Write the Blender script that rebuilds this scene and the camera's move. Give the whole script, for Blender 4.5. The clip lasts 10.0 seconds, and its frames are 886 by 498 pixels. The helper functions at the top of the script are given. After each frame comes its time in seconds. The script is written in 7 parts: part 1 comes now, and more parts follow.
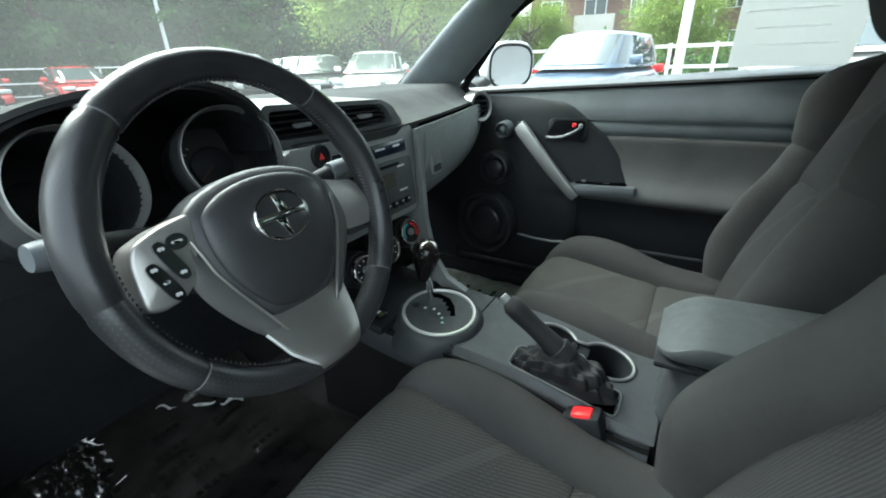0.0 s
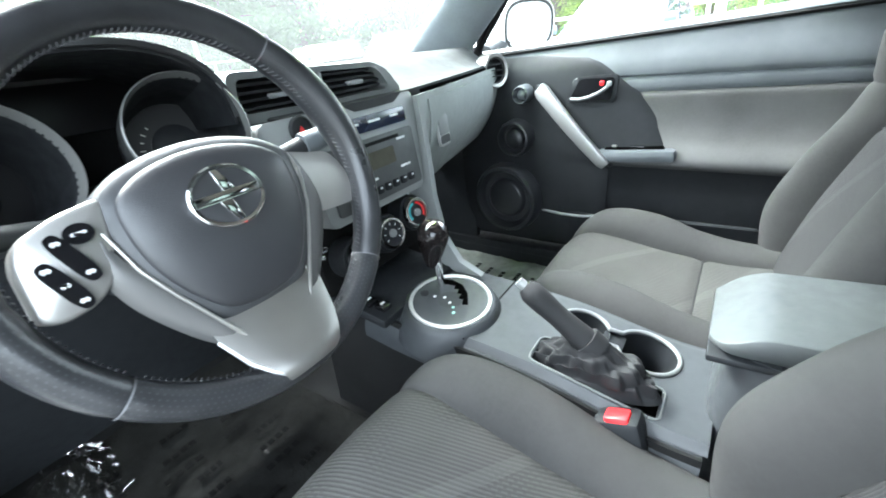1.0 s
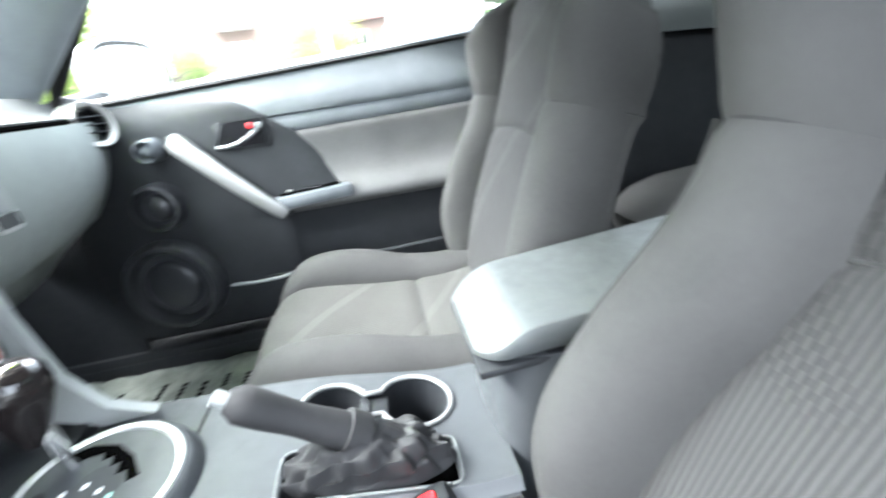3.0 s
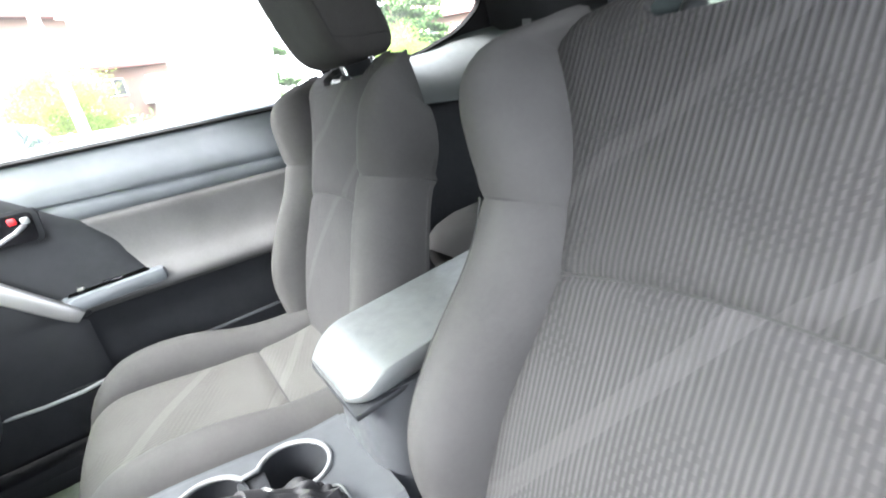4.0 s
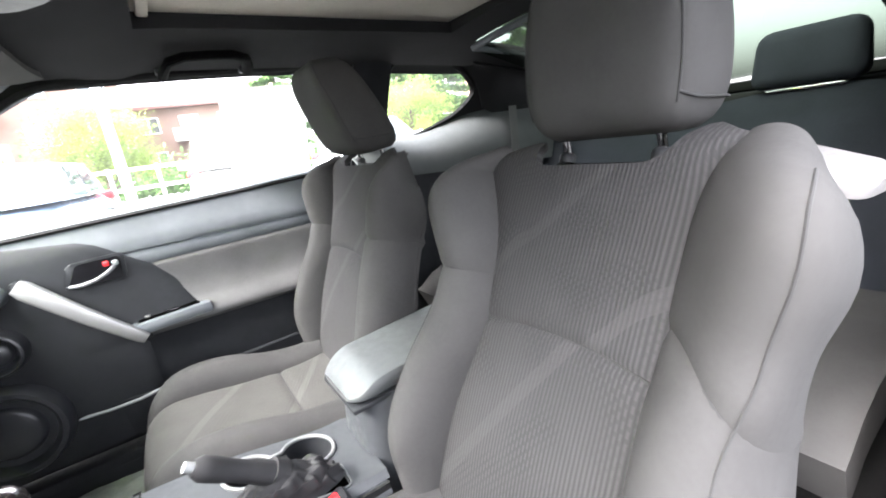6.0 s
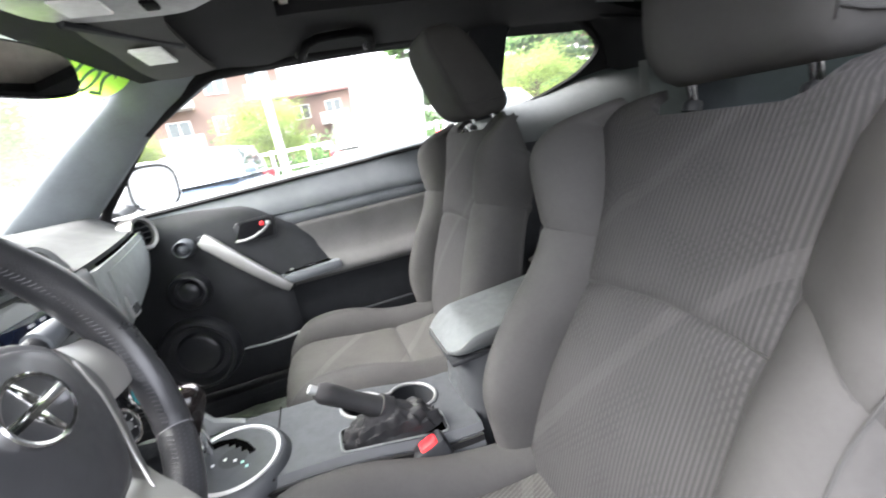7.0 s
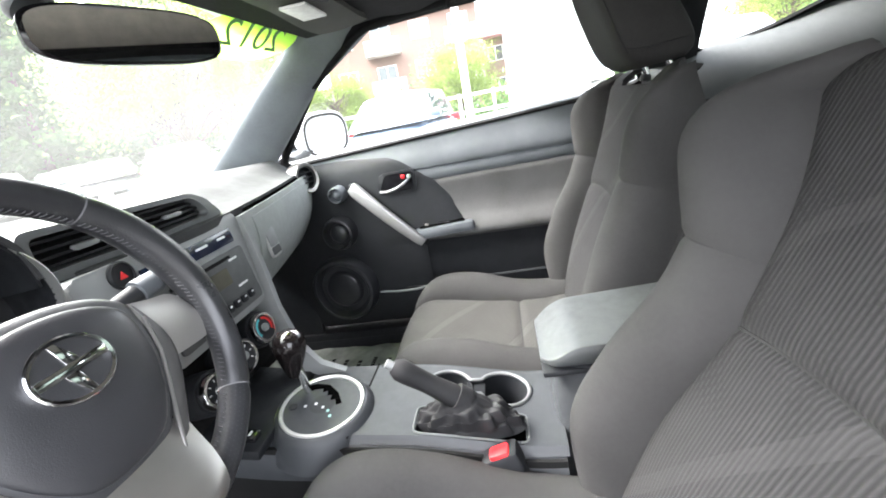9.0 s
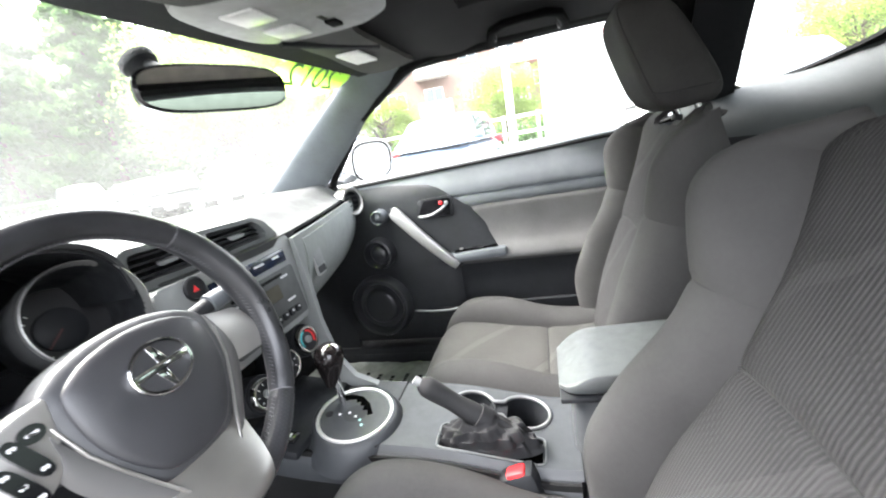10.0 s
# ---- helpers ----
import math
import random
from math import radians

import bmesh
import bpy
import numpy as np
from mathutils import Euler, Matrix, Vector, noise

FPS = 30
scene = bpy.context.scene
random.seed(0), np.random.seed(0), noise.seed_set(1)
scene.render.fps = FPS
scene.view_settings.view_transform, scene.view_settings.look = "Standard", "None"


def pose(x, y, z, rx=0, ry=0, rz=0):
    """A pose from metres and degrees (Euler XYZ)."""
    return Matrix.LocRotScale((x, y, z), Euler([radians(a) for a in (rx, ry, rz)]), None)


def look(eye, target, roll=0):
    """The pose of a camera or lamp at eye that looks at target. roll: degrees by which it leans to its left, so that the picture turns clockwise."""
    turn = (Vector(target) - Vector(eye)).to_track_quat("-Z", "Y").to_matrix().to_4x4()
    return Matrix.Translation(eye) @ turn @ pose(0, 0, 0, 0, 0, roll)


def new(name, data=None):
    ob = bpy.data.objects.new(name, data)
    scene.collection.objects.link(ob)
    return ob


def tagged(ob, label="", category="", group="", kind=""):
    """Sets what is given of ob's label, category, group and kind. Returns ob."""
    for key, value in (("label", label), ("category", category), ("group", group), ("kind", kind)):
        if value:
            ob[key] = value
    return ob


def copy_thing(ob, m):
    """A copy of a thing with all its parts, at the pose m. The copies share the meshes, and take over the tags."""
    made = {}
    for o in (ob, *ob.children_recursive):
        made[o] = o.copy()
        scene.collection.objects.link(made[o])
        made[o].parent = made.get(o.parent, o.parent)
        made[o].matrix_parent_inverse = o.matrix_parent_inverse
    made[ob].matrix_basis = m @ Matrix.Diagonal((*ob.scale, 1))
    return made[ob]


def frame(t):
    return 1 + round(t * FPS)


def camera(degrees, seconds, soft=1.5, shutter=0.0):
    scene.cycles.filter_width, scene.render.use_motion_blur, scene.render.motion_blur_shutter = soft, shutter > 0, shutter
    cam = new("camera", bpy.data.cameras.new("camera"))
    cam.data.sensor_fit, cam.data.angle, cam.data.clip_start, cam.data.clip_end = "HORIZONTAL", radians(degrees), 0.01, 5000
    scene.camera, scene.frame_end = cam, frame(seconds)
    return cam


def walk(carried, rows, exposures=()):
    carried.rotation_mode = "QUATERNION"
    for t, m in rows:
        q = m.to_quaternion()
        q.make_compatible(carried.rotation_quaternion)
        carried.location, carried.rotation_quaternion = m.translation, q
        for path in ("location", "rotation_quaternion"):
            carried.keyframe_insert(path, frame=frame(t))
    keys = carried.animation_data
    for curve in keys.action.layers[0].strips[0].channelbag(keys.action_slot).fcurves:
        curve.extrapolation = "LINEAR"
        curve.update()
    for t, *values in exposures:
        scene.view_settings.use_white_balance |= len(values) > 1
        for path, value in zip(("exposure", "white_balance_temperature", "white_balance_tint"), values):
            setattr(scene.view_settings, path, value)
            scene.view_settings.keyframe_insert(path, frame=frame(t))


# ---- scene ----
cam = camera(93.8, 10.0, soft=1.8, shutter=0.4)
PATH = [
    (0, (-0.631, 0.076, 1.026), (0.927, 1.03, 0.212), -1.6),
    (0.5, (-0.58, 0.084, 1.004), (0.908, 1.112, 0.149), -4.1),
    (1, (-0.534, 0.088, 0.981), (0.91, 1.154, 0.1), -6.2),
    (1.5, (-0.484, 0.088, 0.966), (0.997, 1.105, 0.088), -6.3),
    (2, (-0.445, 0.086, 0.947), (1.09, 1.076, 0.133), -7.8),
    (2.5, (-0.403, 0.101, 0.929), (1.284, 0.836, 0.148), -7.9),
    (2.7, (-0.387, 0.108, 0.917), (1.397, 0.494, 0.1), -8.5),
    (3, (-0.376, 0.131, 0.892), (1.458, -0.098, 0.128), -8.3),
    (3.2, (-0.381, 0.132, 0.884), (1.384, -0.382, 0.098), -9.2),
    (4.3, (-0.481, 0.193, 0.981), (1.06, -0.892, 0.312), -9.5),
    (4.5, (-0.502, 0.199, 0.991), (1.043, -0.896, 0.348), -9.2),
    (5, (-0.568, 0.209, 1.033), (0.993, -0.912, 0.479), -9.2),
    (5.2, (-0.594, 0.214, 1.045), (0.969, -0.915, 0.515), -8.8),
    (6.3, (-0.693, 0.25, 1.043), (0.99, -0.693, 0.513), -8.6),
    (6.5, (-0.703, 0.245, 1.032), (1.032, -0.586, 0.486), -9.7),
    (7, (-0.697, 0.224, 1.016), (1.161, -0.282, 0.475), -11.0),
    (7.5, (-0.658, 0.168, 1.011), (1.236, 0.071, 0.376), -10.2),
    (8, (-0.625, 0.104, 1.014), (1.245, 0.365, 0.355), -10.3),
    (8.5, (-0.603, 0.078, 1.03), (1.274, 0.381, 0.411), -11.4),
    (9, (-0.6, 0.088, 1.022), (1.269, 0.426, 0.395), -10.8),
    (9.5, (-0.609, 0.083, 1.028), (1.254, 0.458, 0.405), -10.0),
    (10, (-0.65, 0.057, 1.053), (1.215, 0.568, 0.542), -9.9),
]
EXPOSURES = [(0.0, 3.05, 5950, -4), (0.5, 4.25, 5880, 0), (1.0, 4.8, 5880, 2), (2.0, 5.1, 5880, 3), (3.0, 5.35, 6000, 6), (4.5, 5.25, 6300, 13), (5.2, 5.17, 6350, 14), (6.5, 4.7, 6420, 14), (7.5, 4.4, 6450, 13), (10.0, 4.8, 6470, 12)]
walk(cam, [(t, look(eye, target, roll)) for t, eye, target, roll in PATH], EXPOSURES)

# ---- light: bright overcast sky ----
world = bpy.data.worlds.new("overcast_sky")
scene.world = world
world.use_nodes = True
wn, wl = world.node_tree.nodes, world.node_tree.links
sky = wn.new("ShaderNodeTexSky")
sky.sky_type, sky.sun_disc = "NISHITA", False
sky.sun_elevation, sky.sun_rotation = radians(50), radians(4)
sky.air_density, sky.dust_density = 1.0, 6.0
haze = wn.new("ShaderNodeHueSaturation")
haze.inputs["Saturation"].default_value = 0.25
wl.new(sky.outputs[0], haze.inputs["Color"])
wl.new(haze.outputs[0], wn["Background"].inputs[0])
wn["Background"].inputs[1].default_value = 0.15
sun_data = bpy.data.lights.new("sun", "SUN")
sun_data.energy, sun_data.angle, sun_data.color = 0.5, radians(70), (1.0, 0.97, 0.92)
sun = new("sun", sun_data)
sun.matrix_world = look((0.42, 6.0, 7.2), (0, 0, 0))

# ---- building tools ----
Y, Z = Vector((0, 1, 0)), Vector((0, 0, 1))
CX = 0.028                     # the car's middle
DRIVER_X, PASSENGER_X = -0.332, 0.388


def thing(name, base, label, category, group="", kind=""):
    ob = new(name)
    ob.empty_display_size = 0.05
    ob.location = base
    return tagged(ob, label, category, group, kind)


def mesh_part(name, mesh, mat, parent=None, label="", kind=""):
    ob = new(name, mesh)
    if mat is not None:
        mesh.materials.append(mat)
    if parent is not None:
        ob.parent = parent
        if parent.type == "EMPTY":
            ob.matrix_parent_inverse = Matrix.Translation(parent.location).inverted()
    return tagged(ob, label, kind=kind)


def smooth(mesh, angle=40):
    mesh.polygons.foreach_set("use_smooth", [True] * len(mesh.polygons))
    if angle < 180:
        mesh.set_sharp_from_angle(angle=radians(angle))


def part(name, bm, mat, parent=None, label="", angle=40, kind=""):
    bmesh.ops.recalc_face_normals(bm, faces=bm.faces[:])
    mesh = bpy.data.meshes.new(name)
    bm.to_mesh(mesh)
    bm.free()
    smooth(mesh, angle)
    return mesh_part(name, mesh, mat, parent, label, kind)


def sheet_mesh(name, fn, nu, nv, thick=0.0, uv=None):
    """A surface fn(u, v) for u and v from 0 to 1, with a thickness behind it."""
    us, vs = np.linspace(0, 1, nu), np.linspace(0, 1, nv)
    P = np.array([[fn(u, v) for v in vs] for u in us], float)
    du, dv = np.gradient(P, axis=0), np.gradient(P, axis=1)
    N = np.cross(du, dv)
    N /= np.linalg.norm(N, axis=-1, keepdims=True) + 1e-12
    n = nu * nv
    verts = P.reshape(-1, 3)
    ids = np.arange(n).reshape(nu, nv)
    front = [(ids[i, j], ids[i + 1, j], ids[i + 1, j + 1], ids[i, j + 1]) for i in range(nu - 1) for j in range(nv - 1)]
    faces = list(front)
    if thick:
        verts = np.concatenate([verts, (P - N * thick).reshape(-1, 3)])
        faces += [tuple(n + k for k in reversed(f)) for f in front]
        rim = [*ids[:, 0], *ids[-1, 1:], *ids[-2::-1, -1], *ids[0, -2:0:-1]]
        faces += [(rim[k], rim[k - 1], n + rim[k - 1], n + rim[k]) for k in range(len(rim))]
    mesh = bpy.data.meshes.new(name)
    mesh.from_pydata([tuple(map(float, v)) for v in verts], [], [tuple(map(int, f)) for f in faces])
    layer = mesh.uv_layers.new(name="metres")
    flat = np.array([uv(u, v) if uv else (u, v) for u in us for v in vs], float)
    if thick:
        flat = np.concatenate([flat, flat])
    loops = np.empty(len(mesh.loops), int)
    mesh.loops.foreach_get("vertex_index", loops)
    layer.data.foreach_set("uv", flat[loops].ravel())
    return mesh


def sheet(name, fn, nu, nv, mat, parent=None, thick=0.0, uv=None, label="", angle=50, kind=""):
    mesh = sheet_mesh(name, fn, nu, nv, thick, uv)
    smooth(mesh, angle)
    return mesh_part(name, mesh, mat, parent, label, kind)


def box(bm, centre, size, bevel=0.0, turn=None, segments=2, taper=None):
    made = bmesh.ops.create_cube(bm, size=1.0)["verts"]
    for v in made:
        v.co = Vector(v.co[k] * size[k] for k in range(3))
        if taper and v.co.z > 0:
            v.co.x *= taper[0]
            v.co.y *= taper[1]
    if bevel:
        edges = list({e for v in made for e in v.link_edges})
        made = list({v for f in bmesh.ops.bevel(bm, geom=edges, offset=bevel, segments=segments, profile=0.5, affect="EDGES")["faces"] for v in f.verts} | {v for v in made if v.is_valid})
    m = Matrix.Translation(centre) @ (turn.to_4x4() if turn else Matrix())
    for v in made:
        v.co = m @ v.co
    return bm


def new_box(centre, size, bevel=0.0, turn=None, segments=2, taper=None):
    return box(bmesh.new(), centre, size, bevel, turn, segments, taper)


def ring_loft(bm, rings, closed=True, caps=True):
    """Skin over rings of points, each ring a closed loop."""
    rows = [[bm.verts.new(p) for p in ring] for ring in rings]
    n = len(rows[0])
    for a, b in zip(rows, rows[1:]):
        for k in range(n if closed else n - 1):
            bm.faces.new((a[k], a[(k + 1) % n], b[(k + 1) % n], b[k]))
    if caps and closed:
        bm.faces.new(rows[0][::-1])
        bm.faces.new(rows[-1])
    return bm


def tube(bm, points, radius, n=12, caps=True, flat=1.0):
    """A round rod along points; radius is a number or a function of 0 to 1."""
    pts = [Vector(p) for p in points]
    rings, up = [], None
    for k, p in enumerate(pts):
        d = (pts[min(k + 1, len(pts) - 1)] - pts[max(k - 1, 0)]).normalized()
        if up is None:
            up = d.orthogonal().normalized()
        up = (up - d * up.dot(d)).normalized()
        side = d.cross(up)
        r = radius(k / (len(pts) - 1)) if callable(radius) else radius
        rings.append([p + (up * math.cos(a) + side * math.sin(a) * flat) * r for a in np.linspace(0, 2 * math.pi, n, endpoint=False)])
    return ring_loft(bm, rings, caps=caps)


def lathe(bm, profile, m, n=32, caps=True):
    """Turns (radius, height) pairs about the z axis of m."""
    rings = [[m @ Vector((r * math.cos(a), r * math.sin(a), h)) for a in np.linspace(0, 2 * math.pi, n, endpoint=False)] for r, h in profile]
    return ring_loft(bm, rings, caps=caps)


def plate(bm, outline, m, thick, bevel=0.0, dome=None):
    """A slab with an outline in the xy plane of m, thick along its z."""
    low = [bm.verts.new(m @ Vector((x, y, 0))) for x, y in outline]
    high = [bm.verts.new(m @ Vector((x, y, thick))) for x, y in outline]
    n = len(outline)
    for k in range(n):
        bm.faces.new((low[k], low[(k + 1) % n], high[(k + 1) % n], high[k]))
    bm.faces.new(low[::-1])
    top = bm.faces.new(high)
    if bevel:
        bmesh.ops.bevel(bm, geom=list(top.edges), offset=bevel, segments=2, profile=0.5, affect="EDGES")
    return bm


def frame_at(origin, normal, up=(0, 0, 1)):
    """Axes with z along normal and y as near to up as can be."""
    z = Vector(normal).normalized()
    x = Vector(up).cross(z).normalized()
    m = Matrix((x, z.cross(x), z)).transposed().to_4x4()
    m.translation = origin
    return m


def oval(a, b, n=32, power=2.0, centre=(0, 0)):
    out = []
    for t in np.linspace(0, 2 * math.pi, n, endpoint=False):
        c, s = math.cos(t), math.sin(t)
        out.append((centre[0] + a * math.copysign(abs(c) ** (2 / power), c), centre[1] + b * math.copysign(abs(s) ** (2 / power), s)))
    return out


def round_poly(points, r, n=5):
    """Rounds the corners of a polygon."""
    out, k = [], len(points)
    for i in range(k):
        p, a, b = Vector(points[i]), Vector(points[i - 1]), Vector(points[(i + 1) % k])
        da, db = (a - p), (b - p)
        ra = min(r, da.length * 0.45, db.length * 0.45)
        s, e = p + da.normalized() * ra, p + db.normalized() * ra
        for t in np.linspace(0, 1, n):
            q = s * (1 - t) ** 2 + p * 2 * t * (1 - t) + e * t ** 2
            out.append((q.x, q.y))
    return out


def ease(a, b, t):
    t = min(max((t - a) / (b - a), 0.0), 1.0)
    return t * t * (3 - 2 * t)


def spline(keys, t):
    """Smooth value at t from (t, value) pairs."""
    ts = [k[0] for k in keys]
    if t <= ts[0]:
        return keys[0][1]
    if t >= ts[-1]:
        return keys[-1][1]
    i = max(k for k in range(len(ts)) if ts[k] <= t)
    i = min(i, len(ts) - 2)

    def slope(k):
        a, b = max(k - 1, 0), min(k + 1, len(ts) - 1)
        return (keys[b][1] - keys[a][1]) / (ts[b] - ts[a])

    h = ts[i + 1] - ts[i]
    s = (t - ts[i]) / h
    return ((2 * s**3 - 3 * s**2 + 1) * keys[i][1] + (s**3 - 2 * s**2 + s) * h * slope(i)
            + (-2 * s**3 + 3 * s**2) * keys[i + 1][1] + (s**3 - s**2) * h * slope(i + 1))


# ---- materials ----
class Nodes:
    """Short names for the nodes of one material."""

    def __init__(self, name):
        self.mat = bpy.data.materials.new(name)
        self.mat.use_nodes = True
        self.tree = self.mat.node_tree
        self.bsdf = self.tree.nodes["Principled BSDF"]

    def add(self, kind, **values):
        node = self.tree.nodes.new("ShaderNode" + kind)
        for key, value in values.items():
            if key in node.inputs:
                self.put(node.inputs[key], value)
        return node

    def put(self, socket, value):
        if hasattr(value, "is_output"):
            self.tree.links.new(value, socket)
        else:
            socket.default_value = value

    def math(self, op, a, b=0.0, c=0.0):
        node = self.tree.nodes.new("ShaderNodeMath")
        node.operation = op
        for k, v in enumerate((a, b, c)):
            self.put(node.inputs[k], v)
        return node.outputs[0]

    def coords(self, which="Object"):
        if which == "UV":
            return self.tree.nodes.new("ShaderNodeUVMap").outputs[0]
        return self.tree.nodes.new("ShaderNodeTexCoord").outputs[which]

    def noise(self, scale, detail=3.0, rough=0.55, where=None):
        node = self.add("TexNoise", Scale=scale, Detail=detail, Roughness=rough)
        self.tree.links.new(where if where is not None else self.coords(), node.inputs["Vector"])
        return node.outputs[0]

    def ramp(self, fac, low, high, a=0.3, b=0.7):
        node = self.tree.nodes.new("ShaderNodeValToRGB")
        node.color_ramp.elements[0].position, node.color_ramp.elements[1].position = a, b
        node.color_ramp.elements[0].color, node.color_ramp.elements[1].color = (*low, 1), (*high, 1)
        self.tree.links.new(fac, node.inputs[0])
        return node.outputs[0]

    def mix(self, fac, a, b):
        node = self.tree.nodes.new("ShaderNodeMix")
        node.data_type = "RGBA"
        self.put(node.inputs[0], fac)
        for k, v in ((6, a), (7, b)):
            self.put(node.inputs[k], (*v, 1) if isinstance(v, tuple) and len(v) == 3 else v)
        return node.outputs[2]

    def bump(self, height, strength=0.3, distance=0.001, under=None):
        node = self.add("Bump", Strength=strength, Distance=distance, Height=height)
        if under is not None:
            self.tree.links.new(under, node.inputs["Normal"])
        return node.outputs[0]

    def set(self, **values):
        for key, value in values.items():
            self.put(self.bsdf.inputs[key.replace("_", " ")], (*value, 1) if isinstance(value, tuple) and len(value) == 3 else value)
        return self.mat


DEEP = 0.74                    # scales plastic and cloth colours down so that raised exposure burns out outdoors


def plastic(name, colour, rough=0.55, grain=900.0, depth=0.25, vary=0.18, spec=0.4):
    """Grained moulded plastic with faint dust and rubbed patches."""
    n = Nodes(name)
    colour = tuple(c * DEEP for c in colour)
    big = n.noise(9.0, 4.0)
    low, high = tuple(c * (1 - vary) for c in colour), tuple(c * (1 + vary) for c in colour)
    dust = n.noise(55.0, 2.0)
    rough_map = n.add("MapRange", Value=dust)
    rough_map.inputs[1].default_value, rough_map.inputs[2].default_value = 0.3, 0.7
    rough_map.inputs[3].default_value, rough_map.inputs[4].default_value = rough - 0.07, min(1.0, rough + 0.09)
    return n.set(Base_Color=n.ramp(big, low, high), Roughness=rough_map.outputs[0], Specular_IOR_Level=spec,
                 Normal=n.bump(n.noise(grain, 2.0), depth, 0.0006))


def paint(name, colour, metal=0.0, rough=0.3, coat=0.0, flake=0.0):
    n = Nodes(name)
    big = n.noise(14.0, 3.0)
    low, high = tuple(c * 0.92 for c in colour), tuple(min(1.0, c * 1.06) for c in colour)
    return n.set(Base_Color=n.ramp(big, low, high), Metallic=metal, Roughness=rough, Coat_Weight=coat,
                 Normal=n.bump(n.noise(400.0, 2.0), 0.05 + flake, 0.0004))


def cloth(name, colour, scale=2200.0, vary=0.2, depth=0.5, sheen=0.0):
    n = Nodes(name)
    colour = tuple(c * DEEP for c in colour)
    fuzz, wear = n.noise(scale, 2.0), n.noise(7.0, 5.0)
    low, high = tuple(c * (1 - vary) for c in colour), tuple(c * (1 + vary) for c in colour)
    base = n.mix(n.math("MULTIPLY", n.noise(160.0, 2.0), 0.35), n.ramp(wear, low, high), tuple(c * 1.5 for c in colour))
    return n.set(Base_Color=base, Roughness=0.95, Specular_IOR_Level=0.15, Sheen_Weight=sheen, Sheen_Roughness=0.5,
                 Normal=n.bump(fuzz, depth, 0.0008, n.bump(n.noise(30.0, 3.0), 0.15, 0.003)))


def ribbed_cloth(name, dark, light, pitch=0.0072, along=1):
    """Woven seat cloth: narrow ribs that break into dashes in drifting bands."""
    n = Nodes(name)
    dark, light = tuple(c * DEEP for c in dark), tuple(c * DEEP for c in light)
    uv = n.coords("UV")
    sep = n.add("SeparateXYZ")
    n.tree.links.new(uv, sep.inputs[0])
    u, v = (sep.outputs[0], sep.outputs[1]) if along else (sep.outputs[1], sep.outputs[0])
    wob = n.math("MULTIPLY_ADD", n.noise(5.0, 1.0, where=uv), 0.004, u)
    k = n.math("DIVIDE", wob, pitch)
    rib = n.math("SINE", n.math("MULTIPLY", k, 2 * math.pi))
    cell = n.math("FLOOR", k)
    odd = n.math("MULTIPLY", n.math("MODULO", n.math("ABSOLUTE", cell), 2.0), math.pi)
    dash = n.math("SINE", n.math("MULTIPLY_ADD", v, 2 * math.pi / 0.0125, odd))
    region = n.ramp(n.noise(9.0, 1.0, where=uv), (0, 0, 0), (1, 1, 1), 0.45, 0.58)
    gate = n.math("GREATER_THAN", n.math("MULTIPLY_ADD", dash, 1.0, 0.35), 0.0)
    shown = n.math("MULTIPLY_ADD", n.math("MULTIPLY", region, 0.6), n.math("SUBTRACT", gate, 1.0), 1.0)
    lit = n.math("MULTIPLY", n.math("MULTIPLY_ADD", rib, 0.5, 0.5), shown)
    wear = n.ramp(n.noise(6.0, 4.0), tuple(c * 0.85 for c in light), tuple(c * 1.1 for c in light))
    colour = n.mix(lit, dark, wear)
    sweep = n.math("SINE", n.math("ADD", n.math("MULTIPLY_ADD", u, 25.5, -3.72), n.math("MULTIPLY", v, 19.6)))
    band = n.math("MULTIPLY", n.math("GREATER_THAN", sweep, 0.955), 0.33)
    colour = n.mix(band, colour, tuple(c * 1.25 for c in light))
    fuzz = n.bump(n.noise(2500.0, 2.0), 0.4, 0.0006)
    return n.set(Base_Color=colour, Roughness=0.92, Specular_IOR_Level=0.15, Sheen_Weight=0.0, Normal=n.bump(lit, 0.5, 0.0012, fuzz))


